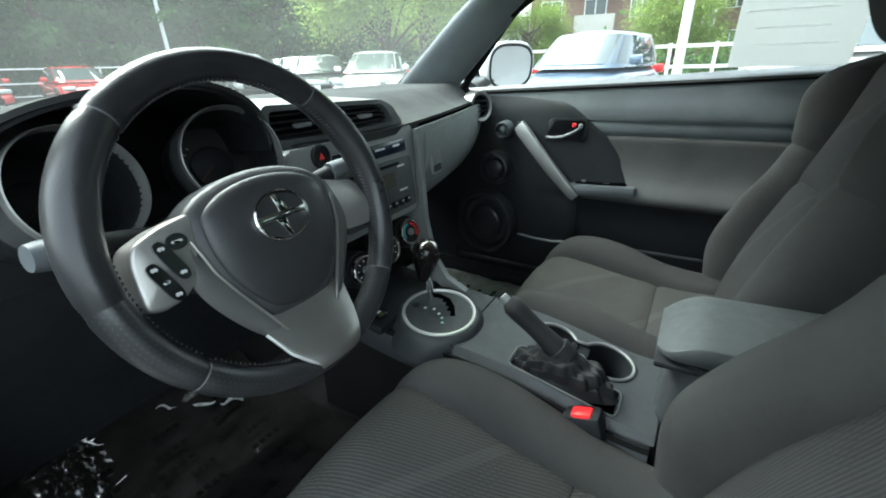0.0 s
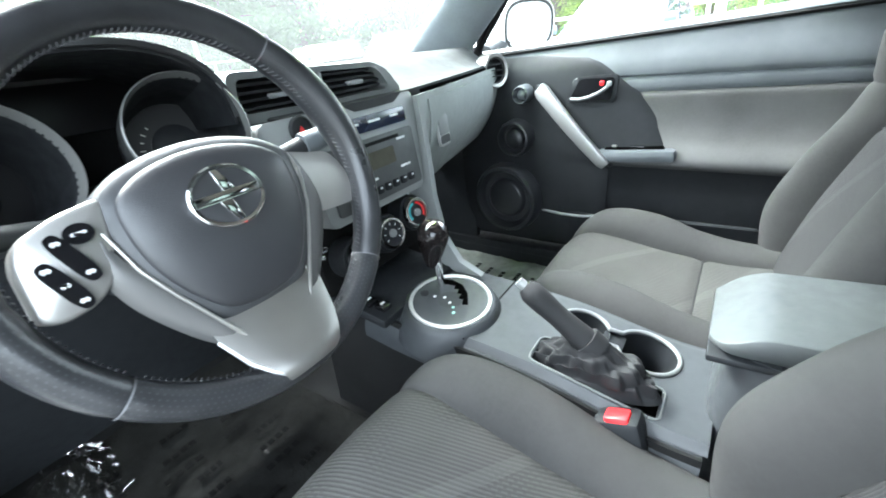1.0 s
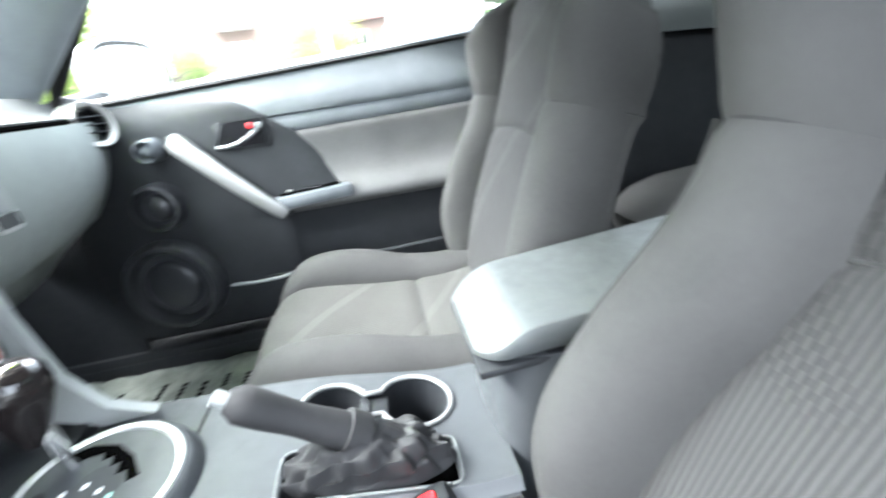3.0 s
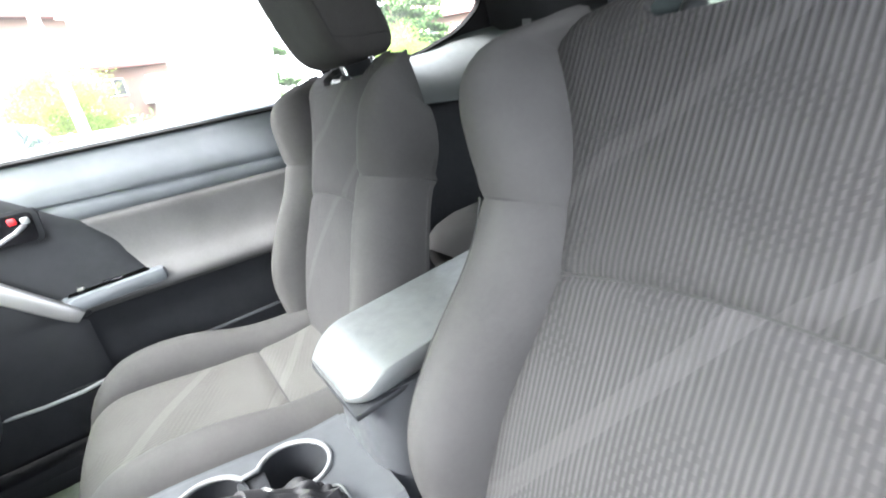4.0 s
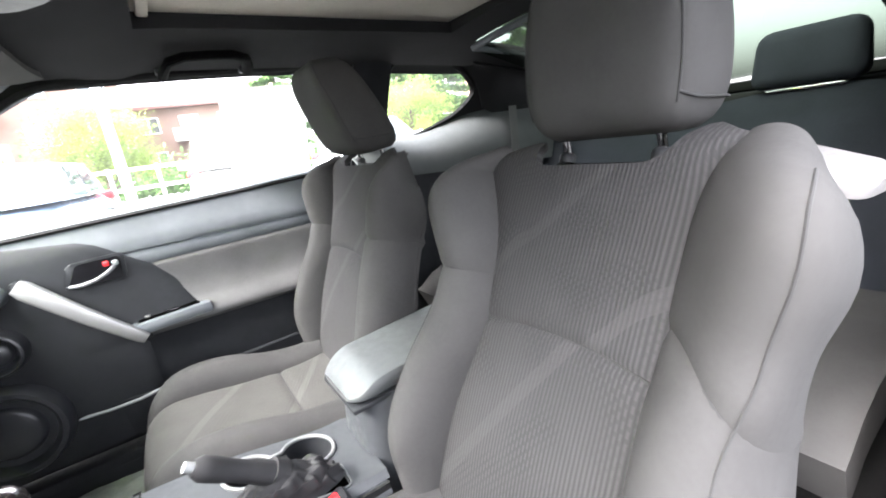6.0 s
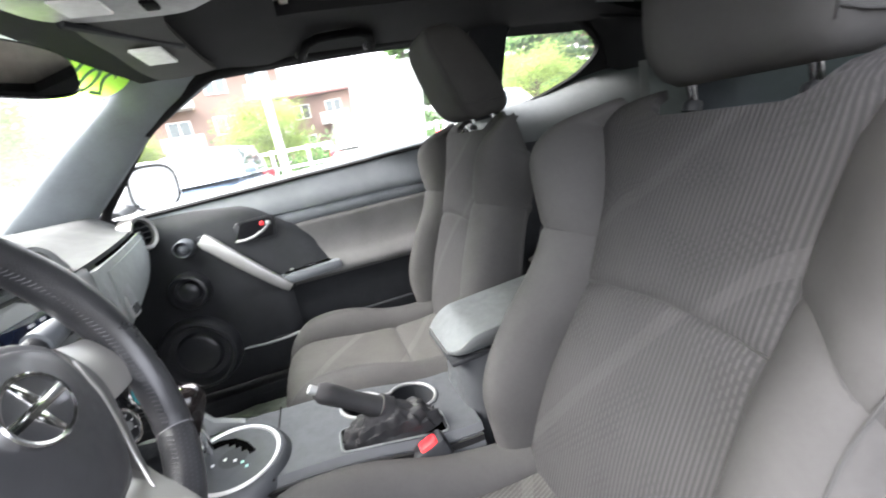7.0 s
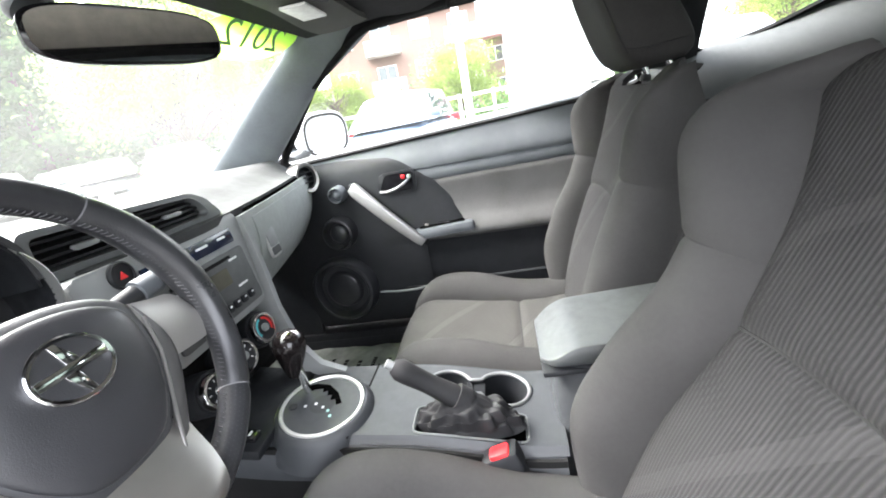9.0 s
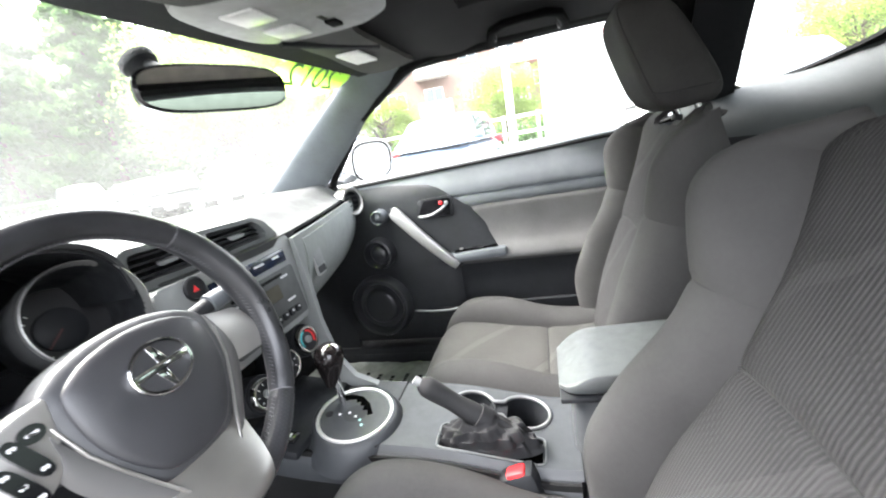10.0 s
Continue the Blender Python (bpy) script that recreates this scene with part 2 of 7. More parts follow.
def leather(name, colour, dots=False, rough=0.42):
    n = Nodes(name)
    cell = n.add("TexVoronoi", Scale=420.0)
    n.tree.links.new(n.coords(), cell.inputs["Vector"])
    height = n.math("MULTIPLY", cell.outputs[0], 1.0)
    if dots:
        uv = n.add("Mapping")
        n.tree.links.new(n.coords("UV"), uv.inputs["Vector"])
        sep = n.add("SeparateXYZ")
        n.tree.links.new(uv.outputs[0], sep.inputs[0])
        row = n.math("DIVIDE", sep.outputs[1], 0.0045)
        shift = n.math("MULTIPLY", n.math("MODULO", n.math("FLOOR", row), 2.0), 0.5)
        a = n.math("SUBTRACT", n.math("FRACT", n.math("ADD", n.math("DIVIDE", sep.outputs[0], 0.0055), shift)), 0.5)
        b = n.math("SUBTRACT", n.math("FRACT", row), 0.5)
        d = n.math("SQRT", n.math("ADD", n.math("MULTIPLY", a, a), n.math("MULTIPLY", b, b)))
        hole = n.math("LESS_THAN", d, 0.18)
        height = n.math("SUBTRACT", height, n.math("MULTIPLY", hole, 2.0))
        # Holes get a lighter colour in place of the glints they catch.
        base = n.mix(hole, n.ramp(n.noise(25.0, 4.0), tuple(c * 0.75 for c in colour), tuple(c * 1.25 for c in colour)), tuple(c * 1.7 for c in colour))
    else:
        base = n.ramp(n.noise(25.0, 4.0), tuple(c * 0.75 for c in colour), tuple(c * 1.25 for c in colour))
    return n.set(Base_Color=base, Roughness=n.math("MULTIPLY_ADD", n.noise(18.0, 4.0), 0.25, rough - 0.12), Specular_IOR_Level=0.5,
                 Normal=n.bump(height, 0.14, 0.0008))


def pane(name, tint=(0.93, 0.96, 0.95), gloss=0.05, dust=0.0):
    n = Nodes(name)
    tree = n.tree
    clear, shine, mix = tree.nodes.new("ShaderNodeBsdfTransparent"), tree.nodes.new("ShaderNodeBsdfGlossy"), tree.nodes.new("ShaderNodeMixShader")
    clear.inputs[0].default_value = (*tint, 1)
    shine.inputs["Roughness"].default_value = 0.0
    mix.inputs[0].default_value = gloss
    tree.links.new(clear.outputs[0], mix.inputs[1])
    tree.links.new(shine.outputs[0], mix.inputs[2])
    out = mix.outputs[0]
    # Besides dust, this pale film stands in for glare veiling the view.
    if dust:
        film, layer = tree.nodes.new("ShaderNodeBsdfTranslucent"), tree.nodes.new("ShaderNodeMixShader")
        film.inputs[0].default_value = (0.8, 0.82, 0.8, 1)
        amount = n.math("MULTIPLY", n.ramp(n.noise(3.0, 5.0), (0.5, 0.5, 0.5), (1, 1, 1)), dust)
        tree.links.new(amount, layer.inputs[0])
        tree.links.new(out, layer.inputs[1])
        tree.links.new(film.outputs[0], layer.inputs[2])
        out = layer.outputs[0]
    tree.links.new(out, tree.nodes["Material Output"].inputs[0])
    return n.mat


def plain(name, colour, rough=0.5, metal=0.0, **more):
    n = Nodes(name)
    spots = n.noise(60.0, 3.0)
    return n.set(Base_Color=n.ramp(spots, tuple(c * 0.9 for c in colour), tuple(min(1, c * 1.1) for c in colour)), Roughness=rough, Metallic=metal, **more)


DASH = plastic("charcoal_dash_plastic", (0.31, 0.33, 0.32), 0.55, 700, 0.3, 0.07)
DASH_TOP = plastic("soft_dash_top", (0.070, 0.072, 0.073), 0.85, 500, 0.5, spec=0.05)
BLACK = plastic("black_grained_plastic", (0.018, 0.0195, 0.022), 0.52, 800, 0.3, spec=0.25)
DOOR_UPPER = plastic("blue_grey_door_plastic", (0.112, 0.123, 0.134), 0.5, 600, 0.4)
CONSOLE = plastic("grey_console_plastic", (0.048, 0.052, 0.056), 0.48, 900, 0.15, 0.06, 0.36)
GREY = plastic("mid_grey_trim_plastic", (0.29, 0.30, 0.298), 0.45, 900, 0.15, 0.07)
LID = plastic("grey_armrest_vinyl", (0.082, 0.088, 0.088), 0.45, 600, 0.35, spec=0.4)
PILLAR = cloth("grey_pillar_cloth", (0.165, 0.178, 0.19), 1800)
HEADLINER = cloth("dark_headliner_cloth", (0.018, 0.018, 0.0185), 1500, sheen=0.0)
SEAT_CLOTH = cloth("grey_bolster_cloth", (0.052, 0.0512, 0.0505))
DOOR_CLOTH = cloth("grey_door_cloth", (0.108, 0.107, 0.106), 1600)
# One cloth in two tones: light on the cushion, shade on the back.
RIB_BACK_DIM = ribbed_cloth("ribbed_cloth_dim", (0.034, 0.033, 0.034), (0.060, 0.0585, 0.0595), 0.0058)
RIB_SEAT_LIT = ribbed_cloth("ribbed_cloth_lit", (0.055, 0.054, 0.051), (0.092, 0.090, 0.086), 0.0058)
CARPET = cloth("black_floor_carpet", (0.014, 0.014, 0.014), 900, 0.35, 1.0, 0.0)
SILVER = paint("satin_silver_plastic", (0.35, 0.34, 0.32), 0.85, 0.34)
CHROME = paint("bright_chrome", (0.8, 0.8, 0.8), 1.0, 0.12)
BRIGHT = paint("satin_bright_ring", (0.52, 0.52, 0.51), 0.5, 0.3)
RUBBER = plastic("black_rubber", (0.008, 0.008, 0.008), 0.8, 500, 0.4, spec=0.1)
GLOSS_BLACK = plain("gloss_black_plastic", (0.006, 0.006, 0.007), 0.12)
LEATHER = leather("black_wheel_leather", (0.024, 0.0245, 0.0265), rough=0.32)
LEATHER_DOTS = leather("perforated_wheel_leather", (0.024, 0.0245, 0.0265), True, 0.32)
BOOT = leather("soft_boot_leather", (0.007, 0.007, 0.008), rough=0.78)
RED = plain("red_plastic", (0.75, 0.02, 0.025), 0.4)
GLASS = pane("window_glass", dust=0.016)
# Deep tint holds back sky light that would overlight the rear bench.
TINTED = pane("tinted_rear_glass", (0.30, 0.33, 0.30), 0.05, 0.004)
WINDSCREEN = pane("dusty_windscreen_glass", (0.92, 0.95, 0.93), 0.05, 0.019)
# Gloss-free near-black that stands in for the shade inside slots.
VOID = plain("gap_shade_black", (0.002, 0.002, 0.002), 0.9, 0.0, Specular_IOR_Level=0.0)
WHITE_INK = plain("white_ink", (0.75, 0.75, 0.75), 0.5)

# ---- cabin shell ----
def structure(name, label, category, base=(0, 0, 0)):
    return thing(name, base, label, category, kind="structure")


floor = part("floor", new_box((CX, 0.1, 0.225), (1.42, 2.9, 0.05), 0.01), CARPET, None)
tagged(floor, "black carpeted car floor", "floor", kind="structure")
firewall = sheet("firewall", lambda u, v: (-0.68 + 1.42 * u, 1.02 + 0.22 * v, 0.24 + 0.62 * v), 6, 6, CARPET, None, 0.02)
tagged(firewall, "black carpeted toe board under the dashboard", "wall", kind="structure")


def roof_z(x, y):
    return 1.335 - 0.10 * ((x - CX) / 0.62) ** 2 * 0.5 - 0.16 * max(0.0, (y - 0.1) / 0.5) ** 2 * 0.17 - 0.14 * max(0.0, (-y - 0.5) / 1.0) ** 2


HOLE = (-0.30, 0.36, -0.55, 0.205)      # sunroof opening: x from, to, y from, to


def headliner():
    bm = bmesh.new()
    xs = sorted({*np.linspace(-0.56, 0.62, 25).round(4), HOLE[0], HOLE[1]})
    ys = sorted({*np.linspace(-1.5, 0.64, 40).round(4), HOLE[2], HOLE[3]})
    grid = {}
    for x in xs:
        for y in ys:
            front = 0.652 - 0.10 * ((x - CX) / 0.62) ** 2
            ahead_y = y if y < 0.3 else 0.3 + (y - 0.3) * (front - 0.3) / 0.34
            bulge = 0.012 * math.exp(-((y - HOLE[3] - 0.07) / 0.05) ** 2)
            grid[x, y] = bm.verts.new((x, ahead_y, roof_z(x, ahead_y) - bulge))
    for a, b in zip(xs, xs[1:]):
        for c, d in zip(ys, ys[1:]):
            mx, my = (a + b) / 2, (c + d) / 2
            if not (HOLE[0] < mx < HOLE[1] and HOLE[2] < my < HOLE[3]) and not (-0.38 < mx < 0.435 and my < -0.70):
                bm.faces.new((grid[a, c], grid[b, c], grid[b, d], grid[a, d]))
    # The opening's turned-up edge.
    rim = [e for e in bm.edges if e.is_boundary and all(HOLE[0] - 1e-3 < v.co.x < HOLE[1] + 1e-3 and HOLE[2] - 1e-3 < v.co.y < HOLE[3] + 1e-3 for v in e.verts)]
    made = bmesh.ops.extrude_edge_only(bm, edges=rim)["geom"]
    for v in made:
        if isinstance(v, bmesh.types.BMVert):
            v.co.z += 0.03
    bmesh.ops.solidify(bm, geom=bm.faces[:], thickness=-0.006)
    return bm


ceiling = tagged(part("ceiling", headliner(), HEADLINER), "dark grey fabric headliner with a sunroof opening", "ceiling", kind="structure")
roof_skin = sheet("roof", lambda u, v: (-0.62 + 1.3 * u, -0.70 + 1.40 * v, roof_z(-0.62 + 1.3 * u, -0.70 + 1.40 * v) + 0.055), 16, 20, paint("silver_car_paint", (0.55, 0.56, 0.57), 0.6, 0.3, 0.6), None, 0.01)
tagged(roof_skin, "silver painted car roof", "roof", kind="structure")
SHADE = cloth("beige_sunshade_cloth", (0.62, 0.58, 0.5), 1500, 0.08)
sunshade = thing("sunroof_shade", (0.03, -0.17, 1.345), "cream sliding shade closed under the sunroof", "sunshade")
part("panel", new_box((0.03, -0.17, 1.352), (0.66, 0.75, 0.008), 0.003), SHADE, sunshade)
part("pull_edge", new_box((0.03, 0.185, 1.342), (0.64, 0.02, 0.014), 0.004), SHADE, sunshade)

# ---- passenger door ----
def door_x(z):
    """The inner face of the passenger door at a height."""
    return spline([(0.30, 0.725), (0.40, 0.712), (0.58, 0.704), (0.622, 0.698), (0.636, 0.672), (0.650, 0.665), (0.672, 0.676), (0.70, 0.697), (0.74, 0.712), (0.82, 0.721), (0.85, 0.726), (0.866, 0.730), (0.90, 0.738), (0.935, 0.748), (0.955, 0.762), (0.965, 0.785)], z)


def belt_z(y):
    return 0.944 + (0.783 - y) * 0.0585


def door_point(y, z, proud=0.0):
    return Vector((door_x(z - (belt_z(y) - 0.965) * ease(0.70, 0.86, z)) - proud, y, z))


def front_edge(z):
    """The curved line where the dark front of the door panel meets its upper pad."""
    line = ((0.30, 0.375), (0.620, 0.372), (0.635, 0.36), (0.65, 0.24), (0.66, 0.208), (0.70, 0.230), (0.76, 0.262), (0.811, 0.301), (0.830, 0.332), (0.855, 0.366), (0.878, 0.395), (0.895, 0.420), (0.905, 0.440), (0.915, 0.475), (0.921, 0.53), (0.925, 0.60))
    return float(np.interp(z, [p[0] for p in line], [p[1] for p in line]))


door = structure("door_1", "closed passenger door with dark grey trim panel", "car door", (0.72, 0.2, 0.3))


def upper_pad(u, v):
    y = 0.86 - 1.26 * u
    z = 0.852 + (belt_z(y) + 0.004 - 0.852) * v
    return door_point(y, z, 0.014 * ease(0, 0.10, v) ** 0.5 * (1 - 0.7 * ease(0.2, 0.7, v)) - 0.010)


def cloth_panel(u, v):
    z = 0.622 + (0.822 + 0.014 * u - 0.622) * v
    front = front_edge(z) + 0.012 if z > 0.655 else 0.40
    y = front + (-0.40 - front) * u
    return door_point(y, z, 0.004 - 0.014 * ease(0.93, 1, v) ** 2)


def lower_panel(u, v):
    y = 0.86 - 1.26 * u
    z = 0.33 + (0.63 - 0.33) * v
    return door_point(y, z) + Vector((0.004, 0, 0))


sheet("upper_pad", upper_pad, 50, 16, DOOR_UPPER, door, 0.012)
sheet("pad_strip", lambda u, v: door_point(0.40 - 0.80 * u, 0.812 + 0.014 * u + 0.046 * v, 0.002 - 0.010 * abs(2 * v - 1) ** 3), 40, 10, DOOR_UPPER, door, 0.006)
sheet("cloth_panel", cloth_panel, 40, 26, DOOR_CLOTH, door, 0.01, label="grey cloth panel with armrest")
sheet("lower_panel", lower_panel, 40, 8, BLACK, door, 0.012)


def dark_panel(u, v):
    z = 0.36 + (0.924 - 0.36) * v
    back = front_edge(z)
    y = 0.86 + (back - 0.86) * u
    lean = (0.008 + 0.012 * math.sin(math.pi * min(1, u * 1.05)) ** 0.5) * (1 - 0.8 * ease(0.90, 1, v) ** 2)
    base = spline([(0.36, 0.705), (0.60, 0.702), (0.75, 0.716), (0.85, 0.727), (0.895, 0.735), (0.924, 0.742)], z)
    return Vector((base - lean * (1 - ease(0.96, 1, u)) - 0.004, y, z))


sheet("front_panel", dark_panel, 36, 40, BLACK, door, 0.012)
# The lever, its bowl and the red lock mark.
door_face = frame_at((0.703, 0.425, 0.832), (-1, 0.0, 0.05))
lever_bowl = part("lever_bowl", plate(bmesh.new(), round_poly([(-0.075, -0.034), (0.055, -0.036), (0.062, 0.036), (-0.060, 0.030)], 0.014), door_face, 0.010, 0.003), BLACK, door)
inner = frame_at((0.6905, 0.425, 0.832), (-1, 0.0, 0.05))
part("recess", plate(bmesh.new(), round_poly([(-0.066, -0.027), (0.047, -0.029), (0.053, 0.029), (-0.04, 0.027)], 0.012), inner, 0.0012), GLOSS_BLACK, lever_bowl)
part("lever", tube(bmesh.new(), [(0.688, 0.488, 0.808), (0.677, 0.462, 0.808), (0.672, 0.432, 0.814), (0.674, 0.405, 0.826), (0.686, 0.388, 0.838)], 0.0055, 10, flat=0.7), paint("dull_silver_lever", (0.10, 0.10, 0.105), 0.4, 0.4), lever_bowl, "satin silver pull lever")
part("lock_mark", new_box((0.686, 0.404, 0.847), (0.006, 0.013, 0.013), 0.003), RED, lever_bowl, "red lock mark")
part("lock_tab", new_box((0.685, 0.385, 0.845), (0.008, 0.014, 0.014), 0.004), GREY, lever_bowl)
# Slanting silver grab handle.
def grab(bm):
    a, b = Vector((0.678, 0.578, 0.842)), Vector((0.655, 0.372, 0.632))
    rings = []
    for t in np.linspace(0, 1, 18):
        c = a.lerp(b, t) + Vector((-0.012 * math.sin(math.pi * t), -0.004 * math.sin(math.pi * t), -0.004 * math.sin(math.pi * t)))
        w, h = 0.0225 - 0.007 * t, 0.011
        side = Vector((0, 0.72, -0.70))
        if t < 0.03 or t > 0.97:
            w *= 0.8
            h *= 0.7
        rings.append([c + side * dx + Vector((dz, 0, 0)) for dx, dz in oval(w, h, 16, 5)])
    return ring_loft(bm, rings)


part("grab_handle", grab(bmesh.new()), paint("dull_silver_handle", (0.30, 0.30, 0.295), 0.7, 0.4), door, "slanting satin silver grab handle")
for foot in ((0.70, 0.575, 0.835), (0.685, 0.372, 0.64)):
    part("grab_foot", new_box(foot, (0.035, 0.03, 0.03), 0.006), BLACK, door)
# The switch tray.
tray = part("switch_tray", new_box((0.684, 0.302, 0.661), (0.062, 0.202, 0.034), 0.012, Euler((radians(-3), 0, 0)).to_matrix()), DOOR_UPPER, door, "dark grey switch tray edge")
part("switch_plate", new_box((0.686, 0.306, 0.6788), (0.036, 0.15, 0.004), 0.0015, Euler((radians(-3), 0, 0)).to_matrix()), VOID, tray)
part("window_switch", new_box((0.684, 0.300, 0.6818), (0.014, 0.040, 0.006), 0.002), GLOSS_BLACK, tray)
part("lock_button", new_box((0.684, 0.358, 0.6818), (0.012, 0.012, 0.006), 0.002), SILVER, tray)
# Speakers and tweeter.
def speaker(centre, radius, name, mat, label):
    m = frame_at(centre, (-1, 0.06, 0)) @ Matrix.Translation((0, 0, 0.008))
    r = radius
    ob = part(name, lathe(bmesh.new(), [(r * 1.06, -0.022), (r * 1.02, 0.008), (r * 0.97, 0.018), (r * 0.88, 0.020), (r * 0.82, 0.012), (r * 0.76, -0.004), (r * 0.60, -0.006), (r * 0.56, 0.006), (r * 0.50, 0.010), (r * 0.25, 0.014), (0.001, 0.016)], m, 40), mat, door, label)
    return ob


SPK = plain("speaker_surround_plastic", (0.022, 0.023, 0.026), 0.36)
speaker((0.677, 0.652, 0.697), 0.054, "speaker_ring", SPK, "round black speaker surround")
speaker((0.669, 0.683, 0.500), 0.112, "woofer", SPK, "large round black speaker grille")
speaker((0.686, 0.628, 0.825), 0.026, "tweeter", DOOR_UPPER, "small round tweeter cover")
# The pocket's silver-edged lip and its trough.
part("pocket_lip", tube(bmesh.new(), [(0.684, 0.57, 0.466), (0.668, 0.50, 0.466), (0.650, 0.43, 0.474), (0.642, 0.37, 0.485)], 0.0045, 8), GREY, door, "grey lip of the door pocket")
part("pocket_rim", tube(bmesh.new(), [(0.642, 0.37, 0.485), (0.638, 0.25, 0.496), (0.64, 0.0, 0.50)], 0.006, 8), BLACK, door)
sheet("pocket_face", lambda u, v: (0.690 - 0.05 * ease(0, 0.6, u) * (0.5 + 0.5 * v), 0.57 - 0.6 * u, 0.36 + (0.106 + 0.034 * u) * v), 16, 6, BLACK, door, 0.006)

sill = part("trim", box(box(bmesh.new(), (0.71, 0.35, 0.300), (0.075, 1.6, 0.05), 0.012), (0.684, 0.35, 0.275), (0.03, 1.6, 0.05), 0.008), BLACK)
tagged(sill, "black plastic door sill plate", "door sill", kind="structure")
kick = sheet("kick_panel", lambda u, v: (0.70 + 0.02 * v, 0.82 + 0.35 * u, 0.25 + 0.5 * v), 6, 6, BLACK, None, 0.02)
tagged(kick, "black plastic kick panel beside the footwell", "wall", kind="structure")

# ---- pillars and window surrounds ----
def pillar(name, path, label, mat=PILLAR):
    """path: rows of (inner edge, outer edge), a padded band between them."""
    rings = []
    for a, b in path:
        a, b = Vector(a), Vector(b)
        out = (b - a).normalized()
        thick = Vector((0.5, 0.75, 0.35)).normalized()
        thick = (thick - out * thick.dot(out)).normalized()
        mid, half = (a + b) / 2, (b - a).length / 2
        rings.append([mid + out * x + thick * y for x, y in oval(half, 0.03, 20, 2.6)])
    return tagged(part(name, ring_loft(bmesh.new(), rings), mat), label, "car pillar", kind="structure")


pillar("trim_a_pillar", [((0.665, 1.10, 0.915), (0.735, 0.86, 0.915)), ((0.655, 1.03, 0.965), (0.735, 0.825, 0.96)), ((0.635, 0.80, 1.15), (0.715, 0.60, 1.17)), ((0.61, 0.60, 1.285), (0.69, 0.425, 1.262)), ((0.58, 0.52, 1.335), (0.67, 0.34, 1.31))], "grey cloth-covered windscreen pillar")
pillar("trim_a_pillar_left", [((-0.60, 1.05, 0.96), (-0.69, 0.85, 0.95)), ((-0.575, 0.80, 1.15), (-0.67, 0.65, 1.16)), ((-0.53, 0.58, 1.31), (-0.63, 0.45, 1.28))], "grey cloth-covered windscreen pillar by the driver")


def wall_x(z):
    """The cabin's side above the belt, leaning in towards the roof."""
    return 0.775 - 0.14 * max(0.0, (z - 0.96) / 0.33) ** 1.3


DOOR_WINDOW = round_poly([(0.83, 0.936), (0.62, 1.15), (0.42, 1.262), (0.20, 1.277), (-0.30, 1.288), (-0.345, 1.004), (-0.2, 0.985)], 0.045)
QUARTER = round_poly([(-0.462, 1.045), (-0.452, 1.21), (-0.51, 1.312), (-0.66, 1.315), (-0.79, 1.262), (-0.872, 1.195), (-0.79, 1.125), (-0.63, 1.07)], 0.05)


def band_round(outline, width, name, mat, depth=0.03, parent=None, label=""):
    """A frame of a given width round an opening in the cabin's side."""
    bm = bmesh.new()
    n = len(outline)
    cy, cz = sum(p[0] for p in outline) / n, sum(p[1] for p in outline) / n
    rows = []
    for s, d in ((0.0, 0.0), (0.0, -depth * 0.5), (0.006, -depth), (width, -depth), (width, 0.0)):
        ring = []
        for k, (y, z) in enumerate(outline):
            a, b = Vector(outline[k - 1]), Vector(outline[(k + 1) % n])
            t = (b - a).normalized()
            nrm = Vector((t.y, -t.x))
            if nrm.dot(Vector((y - cy, z - cz))) < 0:
                nrm = -nrm
            yy, zz = y + nrm.x * s, z + nrm.y * s
            ring.append(Vector((wall_x(zz) + d, yy, zz)))
        rows.append(ring)
    rows.append(rows[0])
    ring_loft(bm, rows, caps=False)
    bmesh.ops.remove_doubles(bm, verts=bm.verts[:], dist=1e-5)
    return part(name, bm, mat, parent, label)


window_1 = structure("window_1", "clear passenger door window with black seal", "car window", (0.76, 0.2, 0.96))
band_round(DOOR_WINDOW, 0.012, "window_seal", RUBBER, 0.02, window_1)
def glass_from(outline, name, parent, off=0.012):
    bm = bmesh.new()
    lo = [bm.verts.new((wall_x(z) + off, y, z)) for y, z in outline]
    c = bm.verts.new((wall_x(1.1) + off, sum(p[0] for p in outline) / len(outline), sum(p[1] for p in outline) / len(outline)))
    for k in range(len(lo)):
        bm.faces.new((lo[k - 1], lo[k], c))
    bmesh.ops.solidify(bm, geom=bm.faces[:], thickness=0.004)
    ob = part(name, bm, GLASS, parent)
    ob.visible_shadow = False
    return ob


glass_from(DOOR_WINDOW, "pane", window_1)
window_2 = structure("window_2", "small rear quarter window with curved corner", "car window", (0.72, -0.65, 1.05))
glass_from(QUARTER, "pane", window_2)
band_round(QUARTER, 0.012, "window_seal", RUBBER, 0.02, window_2)


